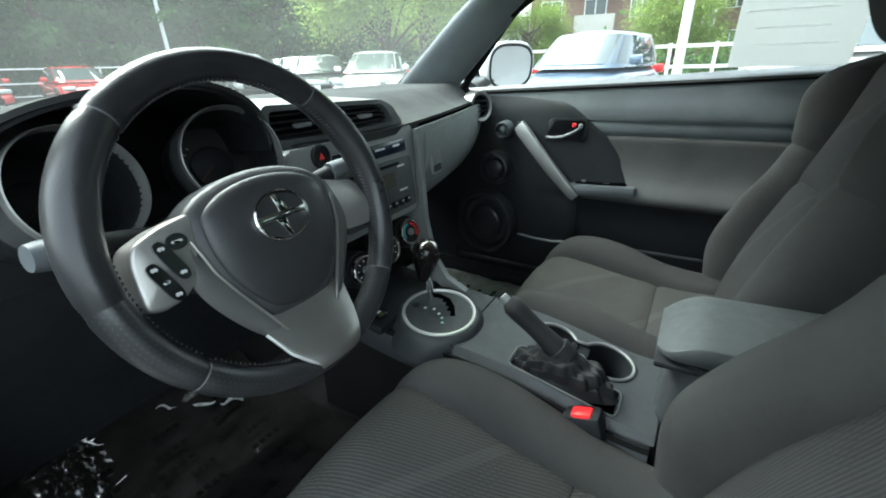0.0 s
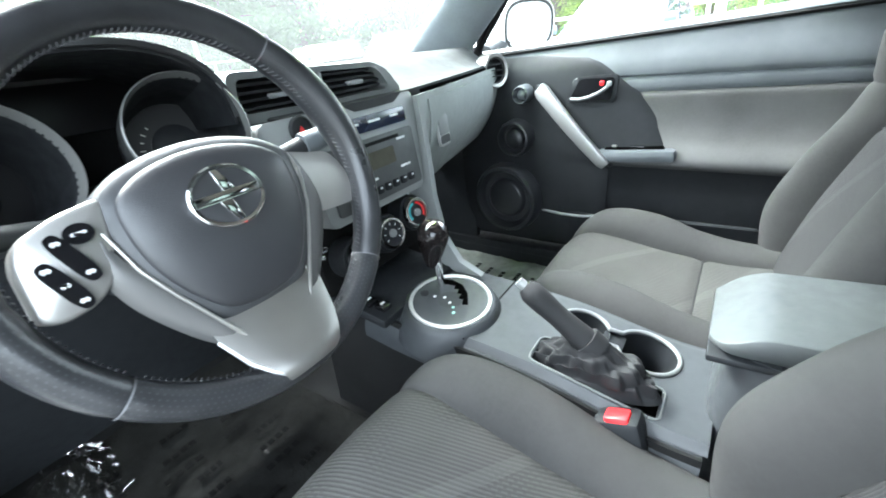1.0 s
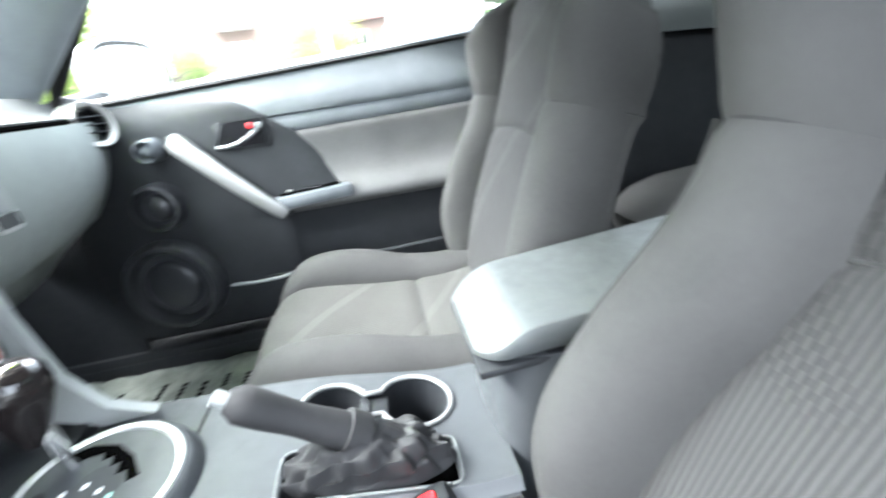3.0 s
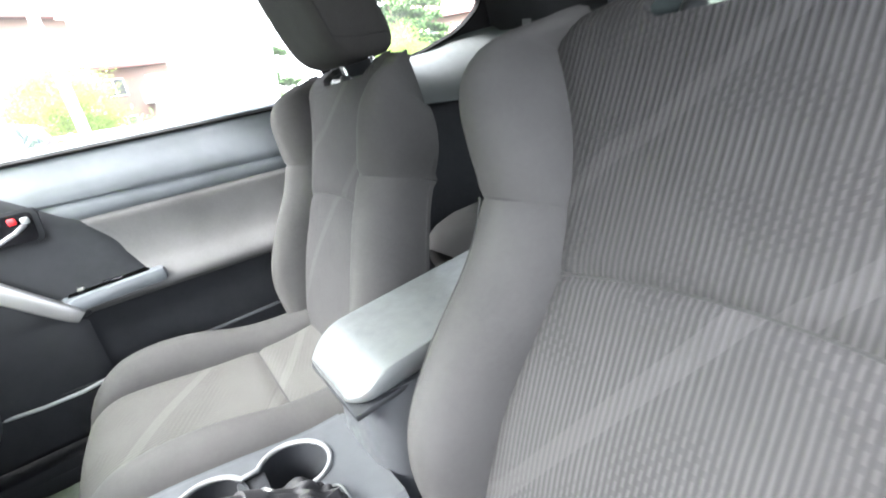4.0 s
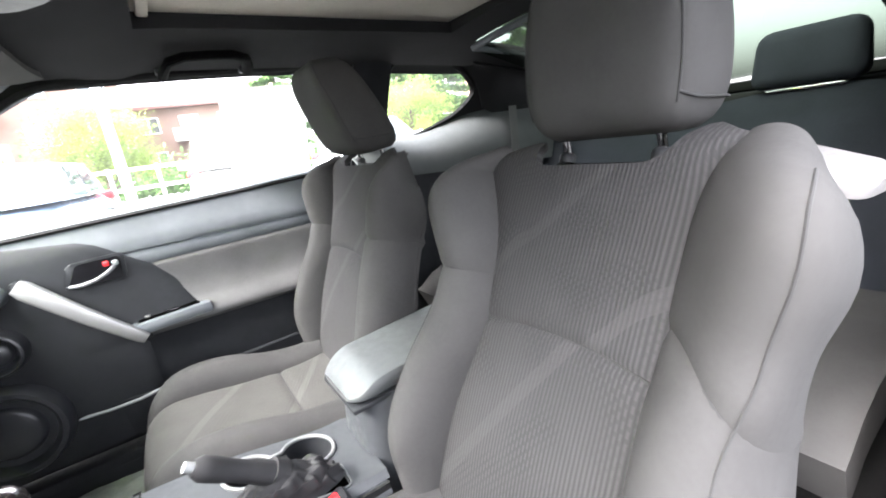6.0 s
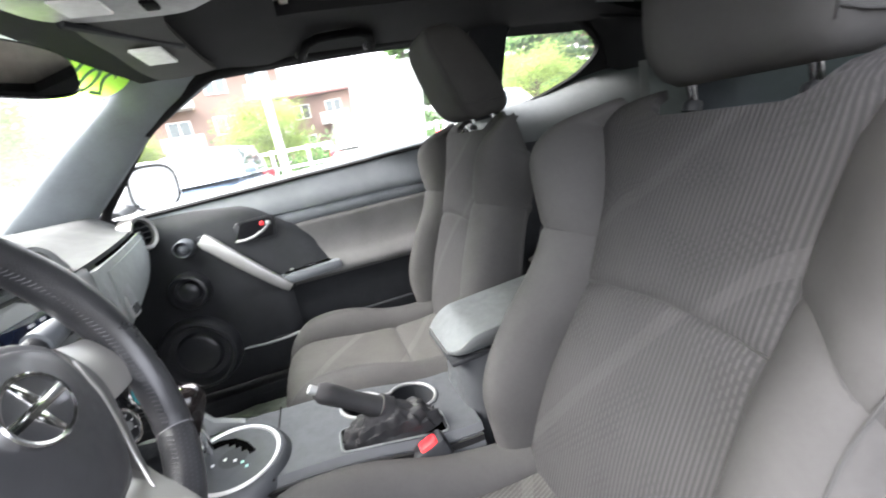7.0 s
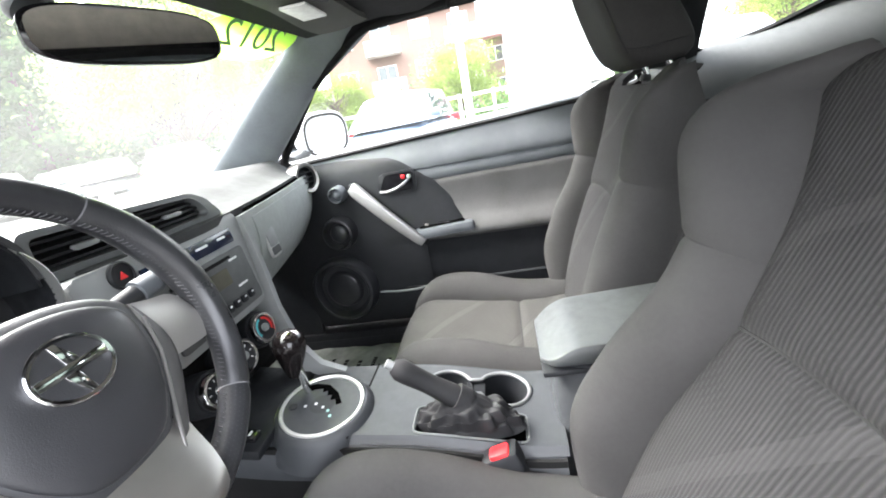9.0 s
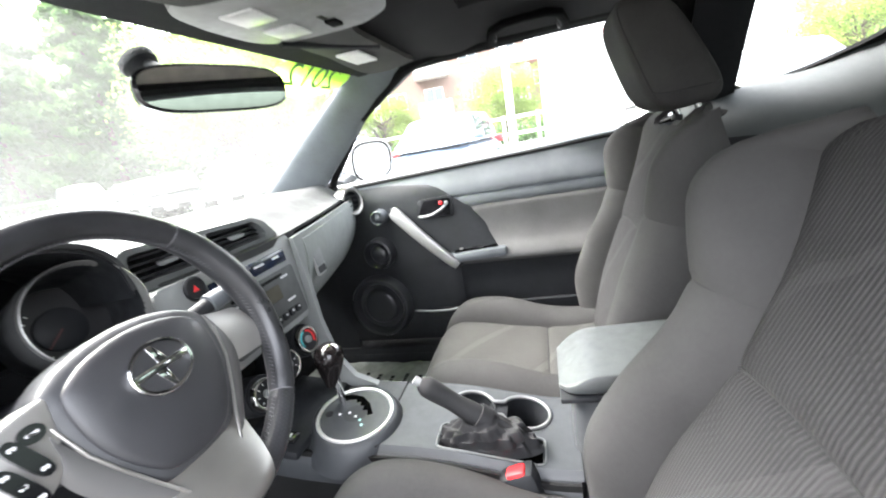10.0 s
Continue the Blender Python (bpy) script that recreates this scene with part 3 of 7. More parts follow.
def surround():
    """The inner side wall with both openings, cut as a grid of small faces."""
    def inside(p, poly):
        y, z = p
        hit = False
        for k in range(len(poly)):
            (y1, z1), (y2, z2) = poly[k - 1], poly[k]
            if (z1 > z) != (z2 > z) and y < (y2 - y1) * (z - z1) / (z2 - z1) + y1:
                hit = not hit
        return hit

    bm = bmesh.new()
    def strip(a, b):
        ring = [bm.verts.new((wall_x(z) - 0.012, y, z)) for y, z in a], [bm.verts.new((wall_x(z) - 0.012, y, z)) for y, z in b]
        for k in range(len(a)):
            bm.faces.new((ring[0][k - 1], ring[0][k], ring[1][k], ring[1][k - 1]))

    def blow(poly, amounts):
        cy, cz = sum(p[0] for p in poly) / len(poly), sum(p[1] for p in poly) / len(poly)
        out = []
        for y, z in poly:
            d = Vector((y - cy, z - cz))
            s = amounts(y, z)
            out.append((y + d.normalized().x * s, min(z + d.normalized().y * s, 1.335)))
        return out

    strip(DOOR_WINDOW, blow(DOOR_WINDOW, lambda y, z: 0.10 if z > 1.1 else (0.03 if y > -0.2 else 0.07)))
    strip(QUARTER, blow(QUARTER, lambda y, z: 0.16))
    bmesh.ops.solidify(bm, geom=bm.faces[:], thickness=-0.01)
    return bm


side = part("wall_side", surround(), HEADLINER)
tagged(side, "dark fabric trim round the side windows", "side trim", kind="structure")
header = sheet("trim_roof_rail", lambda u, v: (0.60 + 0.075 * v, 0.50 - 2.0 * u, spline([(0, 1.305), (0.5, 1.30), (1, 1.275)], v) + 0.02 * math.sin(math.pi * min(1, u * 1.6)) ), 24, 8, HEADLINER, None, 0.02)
tagged(header, "dark fabric roof rail above the side windows", "roof trim", kind="structure")
b_pillar = sheet("trim_b_pillar", lambda u, v: (wall_x(0.9 + 0.42 * v) - 0.03 - 0.012 * math.sin(math.pi * u), -0.325 - 0.135 * u - 0.02 * v, 0.88 + 0.44 * v), 8, 10, BLACK, None, 0.02)
tagged(b_pillar, "black plastic centre pillar trim", "car pillar", kind="structure")


def quarter_ledge(u, v):
    y = -0.33 - 1.1 * u
    top = spline([(0.0, 1.03), (0.15, 1.042), (0.3, 1.06), (0.45, 1.10), (0.6, 1.12), (1, 1.16)], u)
    z = top - (top - 0.93 + 0.05 * u) * v
    return (0.762 - 0.10 * v - 0.05 * math.sin(math.pi * v) * 0.6 - 0.09 * u, y, z)


ledge = sheet("trim_quarter", quarter_ledge, 24, 12, plastic("quarter_trim_plastic", (0.085, 0.092, 0.093), 0.6, 700, 0.3, 0.07, 0.2), None, 0.015)
tagged(ledge, "grey plastic ledge below the quarter window", "side trim", kind="structure")
rear_side = sheet("wall_rear_side", lambda u, v: (0.70 - 0.05 * u, -0.38 - 1.0 * u, 0.28 + (0.70 - 0.02 * u) * v), 10, 10, BLACK, None, 0.02)
tagged(rear_side, "black plastic panel beside the rear seat", "side trim", kind="structure")


def rear_pillar(u, v):
    y = -0.78 - 0.74 * u
    low = float(np.interp(-y, [0.78, 0.80, 0.872, 0.90, 1.0, 1.52], [1.285, 1.270, 1.205, 1.13, 1.09, 1.10]))
    xl, zh = wall_x(low) - 0.02 - 0.10 * u, roof_z(0.60, y) - 0.006
    return (xl + (0.575 - xl) * v, y, low + (max(zh, low + 0.01) - low) * v + 0.012 * math.sin(math.pi * v))


c_pillar = sheet("trim_c_pillar", rear_pillar, 30, 10, HEADLINER, None, 0.015)
tagged(c_pillar, "dark rear pillar trim", "car pillar", kind="structure")

# ---- windscreen, rear window ----
window_3 = structure("window_3", "wide dusty windscreen", "windscreen", (CX, 0.9, 0.97))


def screen(u, v):
    x = (u - 0.5) * 2
    wx = 0.66 - 0.06 * v
    bow = 0.10 * x * x
    return (CX + x * wx, 1.17 - 0.52 * v - bow, 0.945 + 0.36 * v)


glass = sheet("pane", screen, 20, 12, WINDSCREEN, window_3, 0.005)
glass.visible_shadow = False
for name, line in (("window_edge", [(0.985, v) for v in np.linspace(0.02, 1, 14)]), ("window_edge", [(0.015, v) for v in np.linspace(0.02, 1, 14)]), ("window_edge", [(u, 0.035) for u in np.linspace(0.015, 0.985, 24)])):
    part(name, tube(bmesh.new(), [Vector(screen(u, v)) + Vector((0, -0.006, -0.004)) for u, v in line], 0.009, 8, flat=0.5), RUBBER, window_3, "black border of the windscreen")
window_4 = structure("window_4", "sloping rear window", "car window", (CX, -1.6, 1.1))
rear_glass = sheet("pane", lambda u, v: (CX - 0.46 + 0.92 * u, -1.86 + 1.17 * v, 1.10 + 0.235 * ease(0, 1.6, v) / ease(0, 1.6, 1) - 0.05 * ((u - 0.5) * 1.5) ** 2 + 0.012), 8, 10, TINTED, window_4, 0.005)
for sx in (-0.395, 0.45):
    part("window_edge", tube(bmesh.new(), [(sx, y, roof_z(sx, y) - 0.004) for y in np.linspace(-1.5, -0.70, 9)], 0.012, 8), DOOR_UPPER, window_4)
part("window_edge", tube(bmesh.new(), [(x, -0.70, roof_z(x, -0.70) - 0.004) for x in np.linspace(-0.395, 0.45, 9)], 0.012, 8), DOOR_UPPER, window_4)
part("window_frame", new_box((CX, -1.86, 1.07), (1.2, 0.06, 0.04), 0.01), RUBBER, window_4)

# ---- dashboard ----
dash = thing("dashboard", (CX, 0.85, 0.6), "charcoal grey plastic dashboard with vents and radio", "dashboard")


def lip_y(x):
    """Front of the dash along its width."""
    return 0.605 + 0.125 * abs((x - CX) / 0.65) ** 1.35


def lip_z(x):
    return 0.893 + 0.008 * (x - 0.15)


def dash_top(u, v):
    x = -0.66 + 1.36 * u
    y0, z0 = lip_y(x) + 0.006 + 0.20 * ease(-0.165, -0.205, x), lip_z(x) + 0.018
    y1 = 1.14 - 0.11 * ((x - CX) / 0.66) ** 2
    y = y0 + (y1 - y0) * v
    z = z0 + 0.052 * ease(0, 0.35, v) + 0.0 * v
    return (x, y, z)


sheet("top_pad", dash_top, 50, 22, DASH_TOP, dash, 0.015)


def dash_face(u, v):
    x = 0.135 + (0.70 - 0.135) * u
    z = lip_z(x) + 0.004 - 0.20 * v
    y = lip_y(x) + 0.012 * math.sin(math.pi * v * 0.9) * -1 + 0.075 * v * v + 0.004
    return (x, y, z)


def glove_low(u, v):
    x = 0.135 + (0.69 - 0.135) * u
    return (x, lip_y(x) + 0.079 + 0.16 * v + 0.01 * math.sin(math.pi * v), lip_z(x) - 0.196 - 0.12 * v)


sheet("glove_box_surround", dash_face, 30, 16, DASH, dash, 0.012)
sheet("lower_panel", glove_low, 20, 8, DASH, dash, 0.012)
sheet("trim_groove", lambda u, v: (0.165 + 0.43 * u, lip_y(0.165 + 0.43 * u) - 0.007 + 0.003 * v, lip_z(0.165 + 0.43 * u) + 0.009 + 0.0055 * v), 20, 3, VOID, dash, 0.004, label="dark groove along the dash edge")


def glove_door(u, v):
    x = 0.178 + (0.635 - 0.178) * u
    vv = 0.05 + 0.90 * v
    z = lip_z(x) + 0.002 - 0.20 * vv
    y = lip_y(x) - 0.012 * math.sin(math.pi * vv * 0.9) + 0.075 * vv * vv - 0.003
    return (x, y, z)


glove = sheet("glove_box_door", glove_door, 24, 14, DASH, dash, 0.008, label="closed glove box door")
latch_m = frame_at((0.232, 0.6225, 0.816), (0.12, -1, 0.10))
part("latch_bowl", plate(bmesh.new(), round_poly([(-0.024, -0.036), (0.024, -0.036), (0.024, 0.032), (-0.024, 0.032)], 0.008), latch_m, 0.006, 0.002), BRIGHT, glove, "pale rim of the latch")
part("latch", plate(bmesh.new(), round_poly([(-0.021, -0.012), (0.021, -0.012), (0.021, 0.029), (-0.021, 0.029)], 0.005), latch_m @ Matrix.Translation((0, 0, 0.006)), 0.002, 0.0008), GREY, glove)
part("latch_gap", plate(bmesh.new(), round_poly([(-0.021, -0.031), (0.021, -0.031), (0.021, -0.014), (-0.021, -0.014)], 0.004), latch_m @ Matrix.Translation((0, 0, 0.006)), 0.001), DASH_TOP, glove)

# Round end vent.
vent_m = frame_at((0.668, 0.716, 0.896), (-0.35, -1, 0.1))
end_vent = part("end_vent", lathe(bmesh.new(), [(0.050, -0.03), (0.050, 0.008), (0.047, 0.013), (0.038, 0.011), (0.035, -0.02), (0.001, -0.022)], vent_m, 36), SILVER, dash, "round vent with silver ring")
part("vent_cup", lathe(bmesh.new(), [(0.0345, -0.019), (0.0345, 0.004), (0.033, 0.004), (0.033, -0.018)], vent_m, 30), BLACK, end_vent)
for h in (-0.016, 0.0, 0.016):
    part("vent_slat", new_box((0, 0, 0), (0.058, 0.003, 0.016), 0.001), BLACK, end_vent).matrix_local = vent_m @ Matrix.Translation((0, h, 0.0))

# Centre vents in a raised hood that falls away to the passenger's side.
VENT_RIM = plastic("vent_hood_plastic", (0.15, 0.16, 0.158), 0.5, 700, 0.3, 0.07)
VENT_OUT = round_poly([(-0.206, 0.905), (-0.204, 0.976), (-0.10, 0.972), (0.050, 0.967), (0.088, 0.952), (0.124, 0.916), (0.116, 0.902), (-0.05, 0.903)], 0.014, 5)
VENT_IN = round_poly([(-0.196, 0.920), (-0.194, 0.965), (-0.10, 0.963), (0.045, 0.958), (0.062, 0.948), (0.080, 0.927), (0.072, 0.920), (-0.05, 0.919)], 0.010, 5)


def vent_y(x):
    return lip_y(x) + 0.022 - 0.05 * max(0.0, x - 0.03)


def vent_ring(outline, dy, grow=0.0):
    return [Vector((x + max(0.0, x + 0.05) * grow, vent_y(x) + dy, z + (z - 0.94) * grow)) for x, z in outline]


part("vent_surround", ring_loft(bmesh.new(), [vent_ring(VENT_OUT, 0.17, 0.10), vent_ring(VENT_OUT, 0.012), vent_ring(VENT_OUT, 0.0, -0.015), vent_ring(VENT_IN, -0.002, 0.02), vent_ring(VENT_IN, 0.004), vent_ring(VENT_IN, 0.05)], caps=False), VENT_RIM, dash, "dark grey hood round the centre vents", 35)
vents = part("vent_box", ring_loft(bmesh.new(), [vent_ring(VENT_IN, 0.045, 0.04), vent_ring(VENT_IN, 0.06, 0.04)]), RUBBER, dash, "dark vent throat")
for x0, x1 in ((-0.192, -0.068), (-0.052, 0.072)):
    for k in range(4):
        z = 0.9265 + 0.0098 * k
        part("vent_slat", ring_loft(bmesh.new(), [[Vector((x, vent_y(x) + 0.010 + dy, z - 0.07 * (x + 0.05) * (k - 1.5) * 0.12 + dz)) for dy, dz in ((0, 0.0018), (0.024, 0.0068), (0.024, 0.0038), (0, -0.0018))] for x in np.linspace(x0, x1 - 0.012 * max(0, k - 1) * (x1 > 0), 5)]), BLACK, vents)
    tab_x = (x0 + x1) / 2
    part("vent_tab", new_box((tab_x, vent_y(tab_x) + 0.010, 0.9385), (0.034, 0.014, 0.008), 0.003), GREY, vents)
part("vent_divider", new_box((-0.060, vent_y(-0.060) + 0.018, 0.941), (0.007, 0.03, 0.046), 0.002), GREY, vents)

# Centre stack: one leaning face with a clock strip, radio, then three dials in a dark recess.
STACK_M = frame_at((-0.012, 0.607, 0.815), (0.0, -1, 0.12))
stack = part("stack_panel", plate(bmesh.new(), round_poly([(-0.195, 0.020), (-0.128, -0.030), (-0.122, -0.088), (0.128, -0.088), (0.150, 0.094), (-0.195, 0.094)], 0.012), STACK_M @ Matrix.Translation((0, 0, -0.03)), 0.03, 0.005), GREY, dash, "grey centre stack")
part("side_blade", ring_loft(bmesh.new(), [[Vector((x + dx, y + dy, z)) for dx, dy in ((-0.007, -0.008), (0.010, -0.006), (0.012, 0.05), (-0.012, 0.05))] for x, y, z in ((0.146, 0.616, 0.890), (0.138, 0.602, 0.80), (0.128, 0.590, 0.70), (0.110, 0.560, 0.62), (0.100, 0.52, 0.575), (0.100, 0.47, 0.553))]), GREY, dash, "grey blade edging the centre stack")


def on_stack(x, y, w, h, lift, thick, name, mat, parent, r=0.003, bevel=0.001, label=""):
    return part(name, plate(bmesh.new(), round_poly([(x - w / 2, y - h / 2), (x + w / 2, y - h / 2), (x + w / 2, y + h / 2), (x - w / 2, y + h / 2)], r), STACK_M @ Matrix.Translation((0, 0, lift)), thick, bevel), mat, parent, label)


RADIO = plastic("grey_radio_plastic", (0.092, 0.096, 0.096), 0.5, 900, 0.15)
STRIP = plain("dark_blue_display", (0.008, 0.014, 0.035), 0.15)
clock = on_stack(0.005, 0.058, 0.21, 0.026, 0.001, 0.003, "clock_strip", STRIP, stack, label="dark blue clock and lamp strip")
for x, w in ((-0.045, 0.012), (-0.02, 0.012), (0.025, 0.03), (0.078, 0.022)):
    on_stack(x, 0.060, w, 0.004, 0.0042, 0.0006, "mark", WHITE_INK, clock, 0.001, 0)
radio = on_stack(0.006, -0.020, 0.222, 0.108, 0.001, 0.005, "radio", RADIO, stack, 0.006, label="dark radio with buttons and amber display")
LCD = plain("amber_grey_display", (0.075, 0.072, 0.055), 0.2)
on_stack(0.012, -0.005, 0.085, 0.03, 0.006, 0.001, "display", LCD, radio, 0.003, 0)
on_stack(0.0, 0.024, 0.15, 0.006, 0.006, 0.0008, "disc_slot", RUBBER, radio, 0.002, 0)
for k in range(6):
    on_stack(-0.028 + 0.0225 * k, -0.056, 0.016, 0.014, 0.006, 0.004, "button", BLACK, radio, 0.003)
    on_stack(-0.028 + 0.0225 * k, -0.053, 0.006, 0.003, 0.0119, 0.0004, "button_mark", WHITE_INK, radio, 0.001, 0)
for x, y, w in ((0.08, 0.018, 0.024), (-0.065, 0.012, 0.03), (0.078, -0.032, 0.028), (-0.03, -0.036, 0.012), (-0.008, -0.036, 0.012)):
    on_stack(x, y, w, 0.004, 0.0062, 0.0005, "mark", WHITE_INK, radio, 0.001, 0)
for y in (-0.002, -0.02):
    on_stack(-0.075, y, 0.014, 0.008, 0.006, 0.003, "small_button", BLACK, radio, 0.002)
part("volume_knob", lathe(bmesh.new(), [(0.016, 0.0), (0.0155, 0.012), (0.013, 0.015), (0.004, 0.013), (0.001, 0.013)], STACK_M @ Matrix.Translation((-0.062, -0.050, 0.006)), 28), CHROME, radio, "chrome volume knob")
hazard_m = STACK_M @ Matrix.Translation((-0.126, 0.075, 0.001))
hazard = part("hazard_button", lathe(bmesh.new(), [(0.020, 0.0), (0.020, 0.004), (0.0175, 0.006), (0.016, 0.003), (0.001, 0.003)], hazard_m, 28), BLACK, stack, "round hazard button with red triangle")
part("triangle", plate(bmesh.new(), round_poly([(-0.0062, -0.005), (0.0062, -0.005), (0, 0.006)], 0.0015, 3), hazard_m @ Matrix.Translation((0, 0, 0.0035)), 0.001), RED, hazard)
part("dial_recess", new_box((-0.012, 0.70, 0.66), (0.27, 0.12, 0.16), 0.01, Euler((radians(-12), 0, 0)).to_matrix()), RUBBER, dash, "dark recess behind the dials")
for k, (x, y, z) in enumerate(((-0.095, 0.585, 0.660), (-0.010, 0.592, 0.668), (0.076, 0.598, 0.677))):
    m = frame_at((x, y + 0.02, z), (-0.1, -1, 0.25))
    dial = part("dial", lathe(bmesh.new(), [(0.037, -0.03), (0.037, 0.012), (0.035, 0.016), (0.031, 0.016), (0.030, 0.024)], m, 36), BLACK, dash, "climate dial with silver ring")
    part("ring", lathe(bmesh.new(), [(0.0305, 0.012), (0.0305, 0.028), (0.029, 0.030), (0.0245, 0.030), (0.0235, 0.027), (0.0235, 0.012)], m, 36), CHROME, dial)
    part("face", lathe(bmesh.new(), [(0.0236, 0.020), (0.0236, 0.0265), (0.001, 0.0268)], m, 30), BLACK, dial)
    part("hub", lathe(bmesh.new(), [(0.008, 0.026), (0.0075, 0.032), (0.001, 0.0325)], m, 20), GREY, dial)
    if k == 2:
        for name, ink, a0, a1 in (("cold_arc", plain("teal_ink", (0.05, 0.35, 0.38), 0.5), 100, 215), ("hot_arc", RED, -35, 80)):
            ends = [radians(a) for a in np.linspace(a0, a1, 15)]
            part(name, plate(bmesh.new(), [(0.0215 * math.cos(a), 0.0215 * math.sin(a)) for a in ends] + [(0.0168 * math.cos(a), 0.0168 * math.sin(a)) for a in ends[::-1]], m @ Matrix.Translation((0, 0, 0.0266)), 0.0008), ink, dial)
    for a in range(7 if k < 2 else 0):
        t = radians(215 - 42 * a)
        part("mark", new_box((0, 0, 0), (0.0045, 0.0016, 0.0008)), WHITE_INK, dial).matrix_local = m @ Matrix.Rotation(t, 4, "Z") @ Matrix.Translation((0.0180, 0, 0.0273))

# ---- instrument cluster ----
cluster = thing("instrument_cluster", (-0.36, 0.68, 0.86), "twin dark gauges in silver-rimmed tubes under a hood", "gauges")
RIMGREY = paint("satin_grey_rim", (0.25, 0.25, 0.24), 0.5, 0.40)
FIGURE = plain("grey_gauge_figures", (0.75, 0.73, 0.68), 0.6)
GAUGE = plain("black_gauge_face", (0.006, 0.006, 0.007), 0.35)
for x, y, z, yaw in ((-0.461, 0.618, 0.917, 0.20), (-0.288, 0.613, 0.921, -0.20)):
    axis = Vector((yaw, -0.94, 0.28)).normalized()
    m = frame_at(Vector((x, y, z)) - axis * 0.034, axis)
    pod = part("gauge_tube", lathe(bmesh.new(), [(0.0640, -0.09), (0.0640, 0.020), (0.0632, 0.021), (0.0585, -0.085)], m, 48, False), BLACK, cluster, "deep black gauge tube")
    part("pod_collar", lathe(bmesh.new(), [(0.0645, -0.02), (0.0680, -0.02), (0.0675, 0.010), (0.0655, 0.026), (0.0645, 0.026)], m, 48, False), DASH_TOP, pod, "grey collar behind the rim")
    part("gauge_rim", lathe(bmesh.new(), [(0.0660, 0.022), (0.0668, 0.030), (0.0662, 0.034), (0.0648, 0.035), (0.0636, 0.030), (0.0630, 0.018), (0.0650, 0.016)], m, 56, False), RIMGREY, pod, "satin grey rim")
    part("gauge_face", lathe(bmesh.new(), [(0.060, -0.088), (0.060, -0.078), (0.001, -0.078)], m, 40), GAUGE, pod)
    part("centre_ring", lathe(bmesh.new(), [(0.03, -0.078), (0.03, -0.072), (0.026, -0.070), (0.001, -0.070)], m, 32), BLACK, pod)
    for k in range(12):
        t = radians(130 + 15 * k)
        part("tick", new_box((0, 0, 0), (0.006 if k % 2 else 0.004, 0.0016, 0.0008)), FIGURE, pod).matrix_local = m @ Matrix.Rotation(t, 4, "Z") @ Matrix.Translation((0.040, 0, -0.0765))
    part("needle", new_box((0, 0, 0), (0.030, 0.002, 0.002)), plain("dim_red_needle", (0.06, 0.006, 0.006), 0.5), pod, "dark red needle").matrix_local = m @ Matrix.Rotation(radians(222), 4, "Z") @ Matrix.Translation((0.016, 0, -0.068))


def hood(u, v):
    a = math.pi * (0.03 + 0.94 * u)
    x = -0.362 - (0.20 if math.cos(a) > 0 else 0.14) * math.cos(a) * (1 - 0.1 * v)
    z = 0.89 + 0.128 * abs(math.sin(a)) ** 0.55 - 0.03 * v
    return (x, 0.585 + 0.36 * v + 0.03 * abs(math.cos(a)), z)


sheet("hood", hood, 44, 14, DASH_TOP, cluster, 0.006, label="soft grey hood over the gauges")
# Black inner sheet stands in for the shade beneath the hood.
sheet("hood_inner_shade", lambda u, v: Vector(hood(u, v)) - Vector((0.05 * (hood(u, v)[0] + 0.362), -0.004, 0.010)), 44, 14, BLACK, cluster, -0.004)
part("backing", new_box((-0.362, 0.81, 0.90), (0.36, 0.06, 0.18), 0.02), GAUGE, cluster)
part("surround", new_box((-0.362, 0.83, 0.868), (0.34, 0.12, 0.12), 0.02), RUBBER, cluster)

# Driver's side lower dash and the column.
sheet("driver_panel", lambda u, v: (-0.66 + 0.52 * u, 0.74 + 0.03 * v + 0.05 * (1 - math.sin(math.pi * (0.15 + 0.7 * u))), 0.865 - 0.08 * v), 20, 8, BLACK, dash, 0.012)
sheet("knee_panel", lambda u, v: (-0.66 + 0.52 * u, 0.765 + 0.12 * v, 0.785 - 0.32 * v), 12, 8, BLACK, dash, 0.012)
column = thing("steering_column", (-0.362, 0.62, 0.83), "black plastic steering column cover with two stalks", "steering column")
part("shroud", ring_loft(bmesh.new(), [[Vector((-0.362, 0.52 + 0.18 * t, 0.838 - 0.055 * t)) + Vector((a, 0, b)) for a, b in oval(0.062, 0.056, 20, 3)] for t in np.linspace(0, 1, 5)]), BLACK, column)
for sx, name in ((1, "wiper_stalk"), (-1, "lamp_stalk")):
    p = [Vector((-0.362 + sx * 0.05, 0.545, 0.865)), Vector((-0.362 + sx * 0.10, 0.530, 0.878)), Vector((-0.362 + sx * 0.150, 0.520, 0.888)), Vector((-0.362 + sx * 0.178, 0.516, 0.892))]
    stalk = part(name, tube(bmesh.new(), p, lambda t: 0.008 + 0.005 * t, 12, flat=0.8), BLACK, column)
    part("stalk_end", tube(bmesh.new(), [p[2], p[3], p[3] + (p[3] - p[2]) * 0.25], lambda t: 0.0145 - 0.003 * t, 12), DOOR_UPPER, stalk)
part("ignition_lock", lathe(bmesh.new(), [(0.02, -0.03), (0.02, 0.02), (0.014, 0.024), (0.001, 0.024)], frame_at((-0.285, 0.60, 0.80), (0.3, -1, 0.2)), 24), GLOSS_BLACK, column)
part("paper_tag", new_box((-0.254, 0.552, 0.692), (0.034, 0.0015, 0.066), 0, Euler((0.10, 0.16, 0.35)).to_matrix()), plain("pale_green_paper", (0.42, 0.47, 0.38), 0.7), column, "pale paper tag on the key")
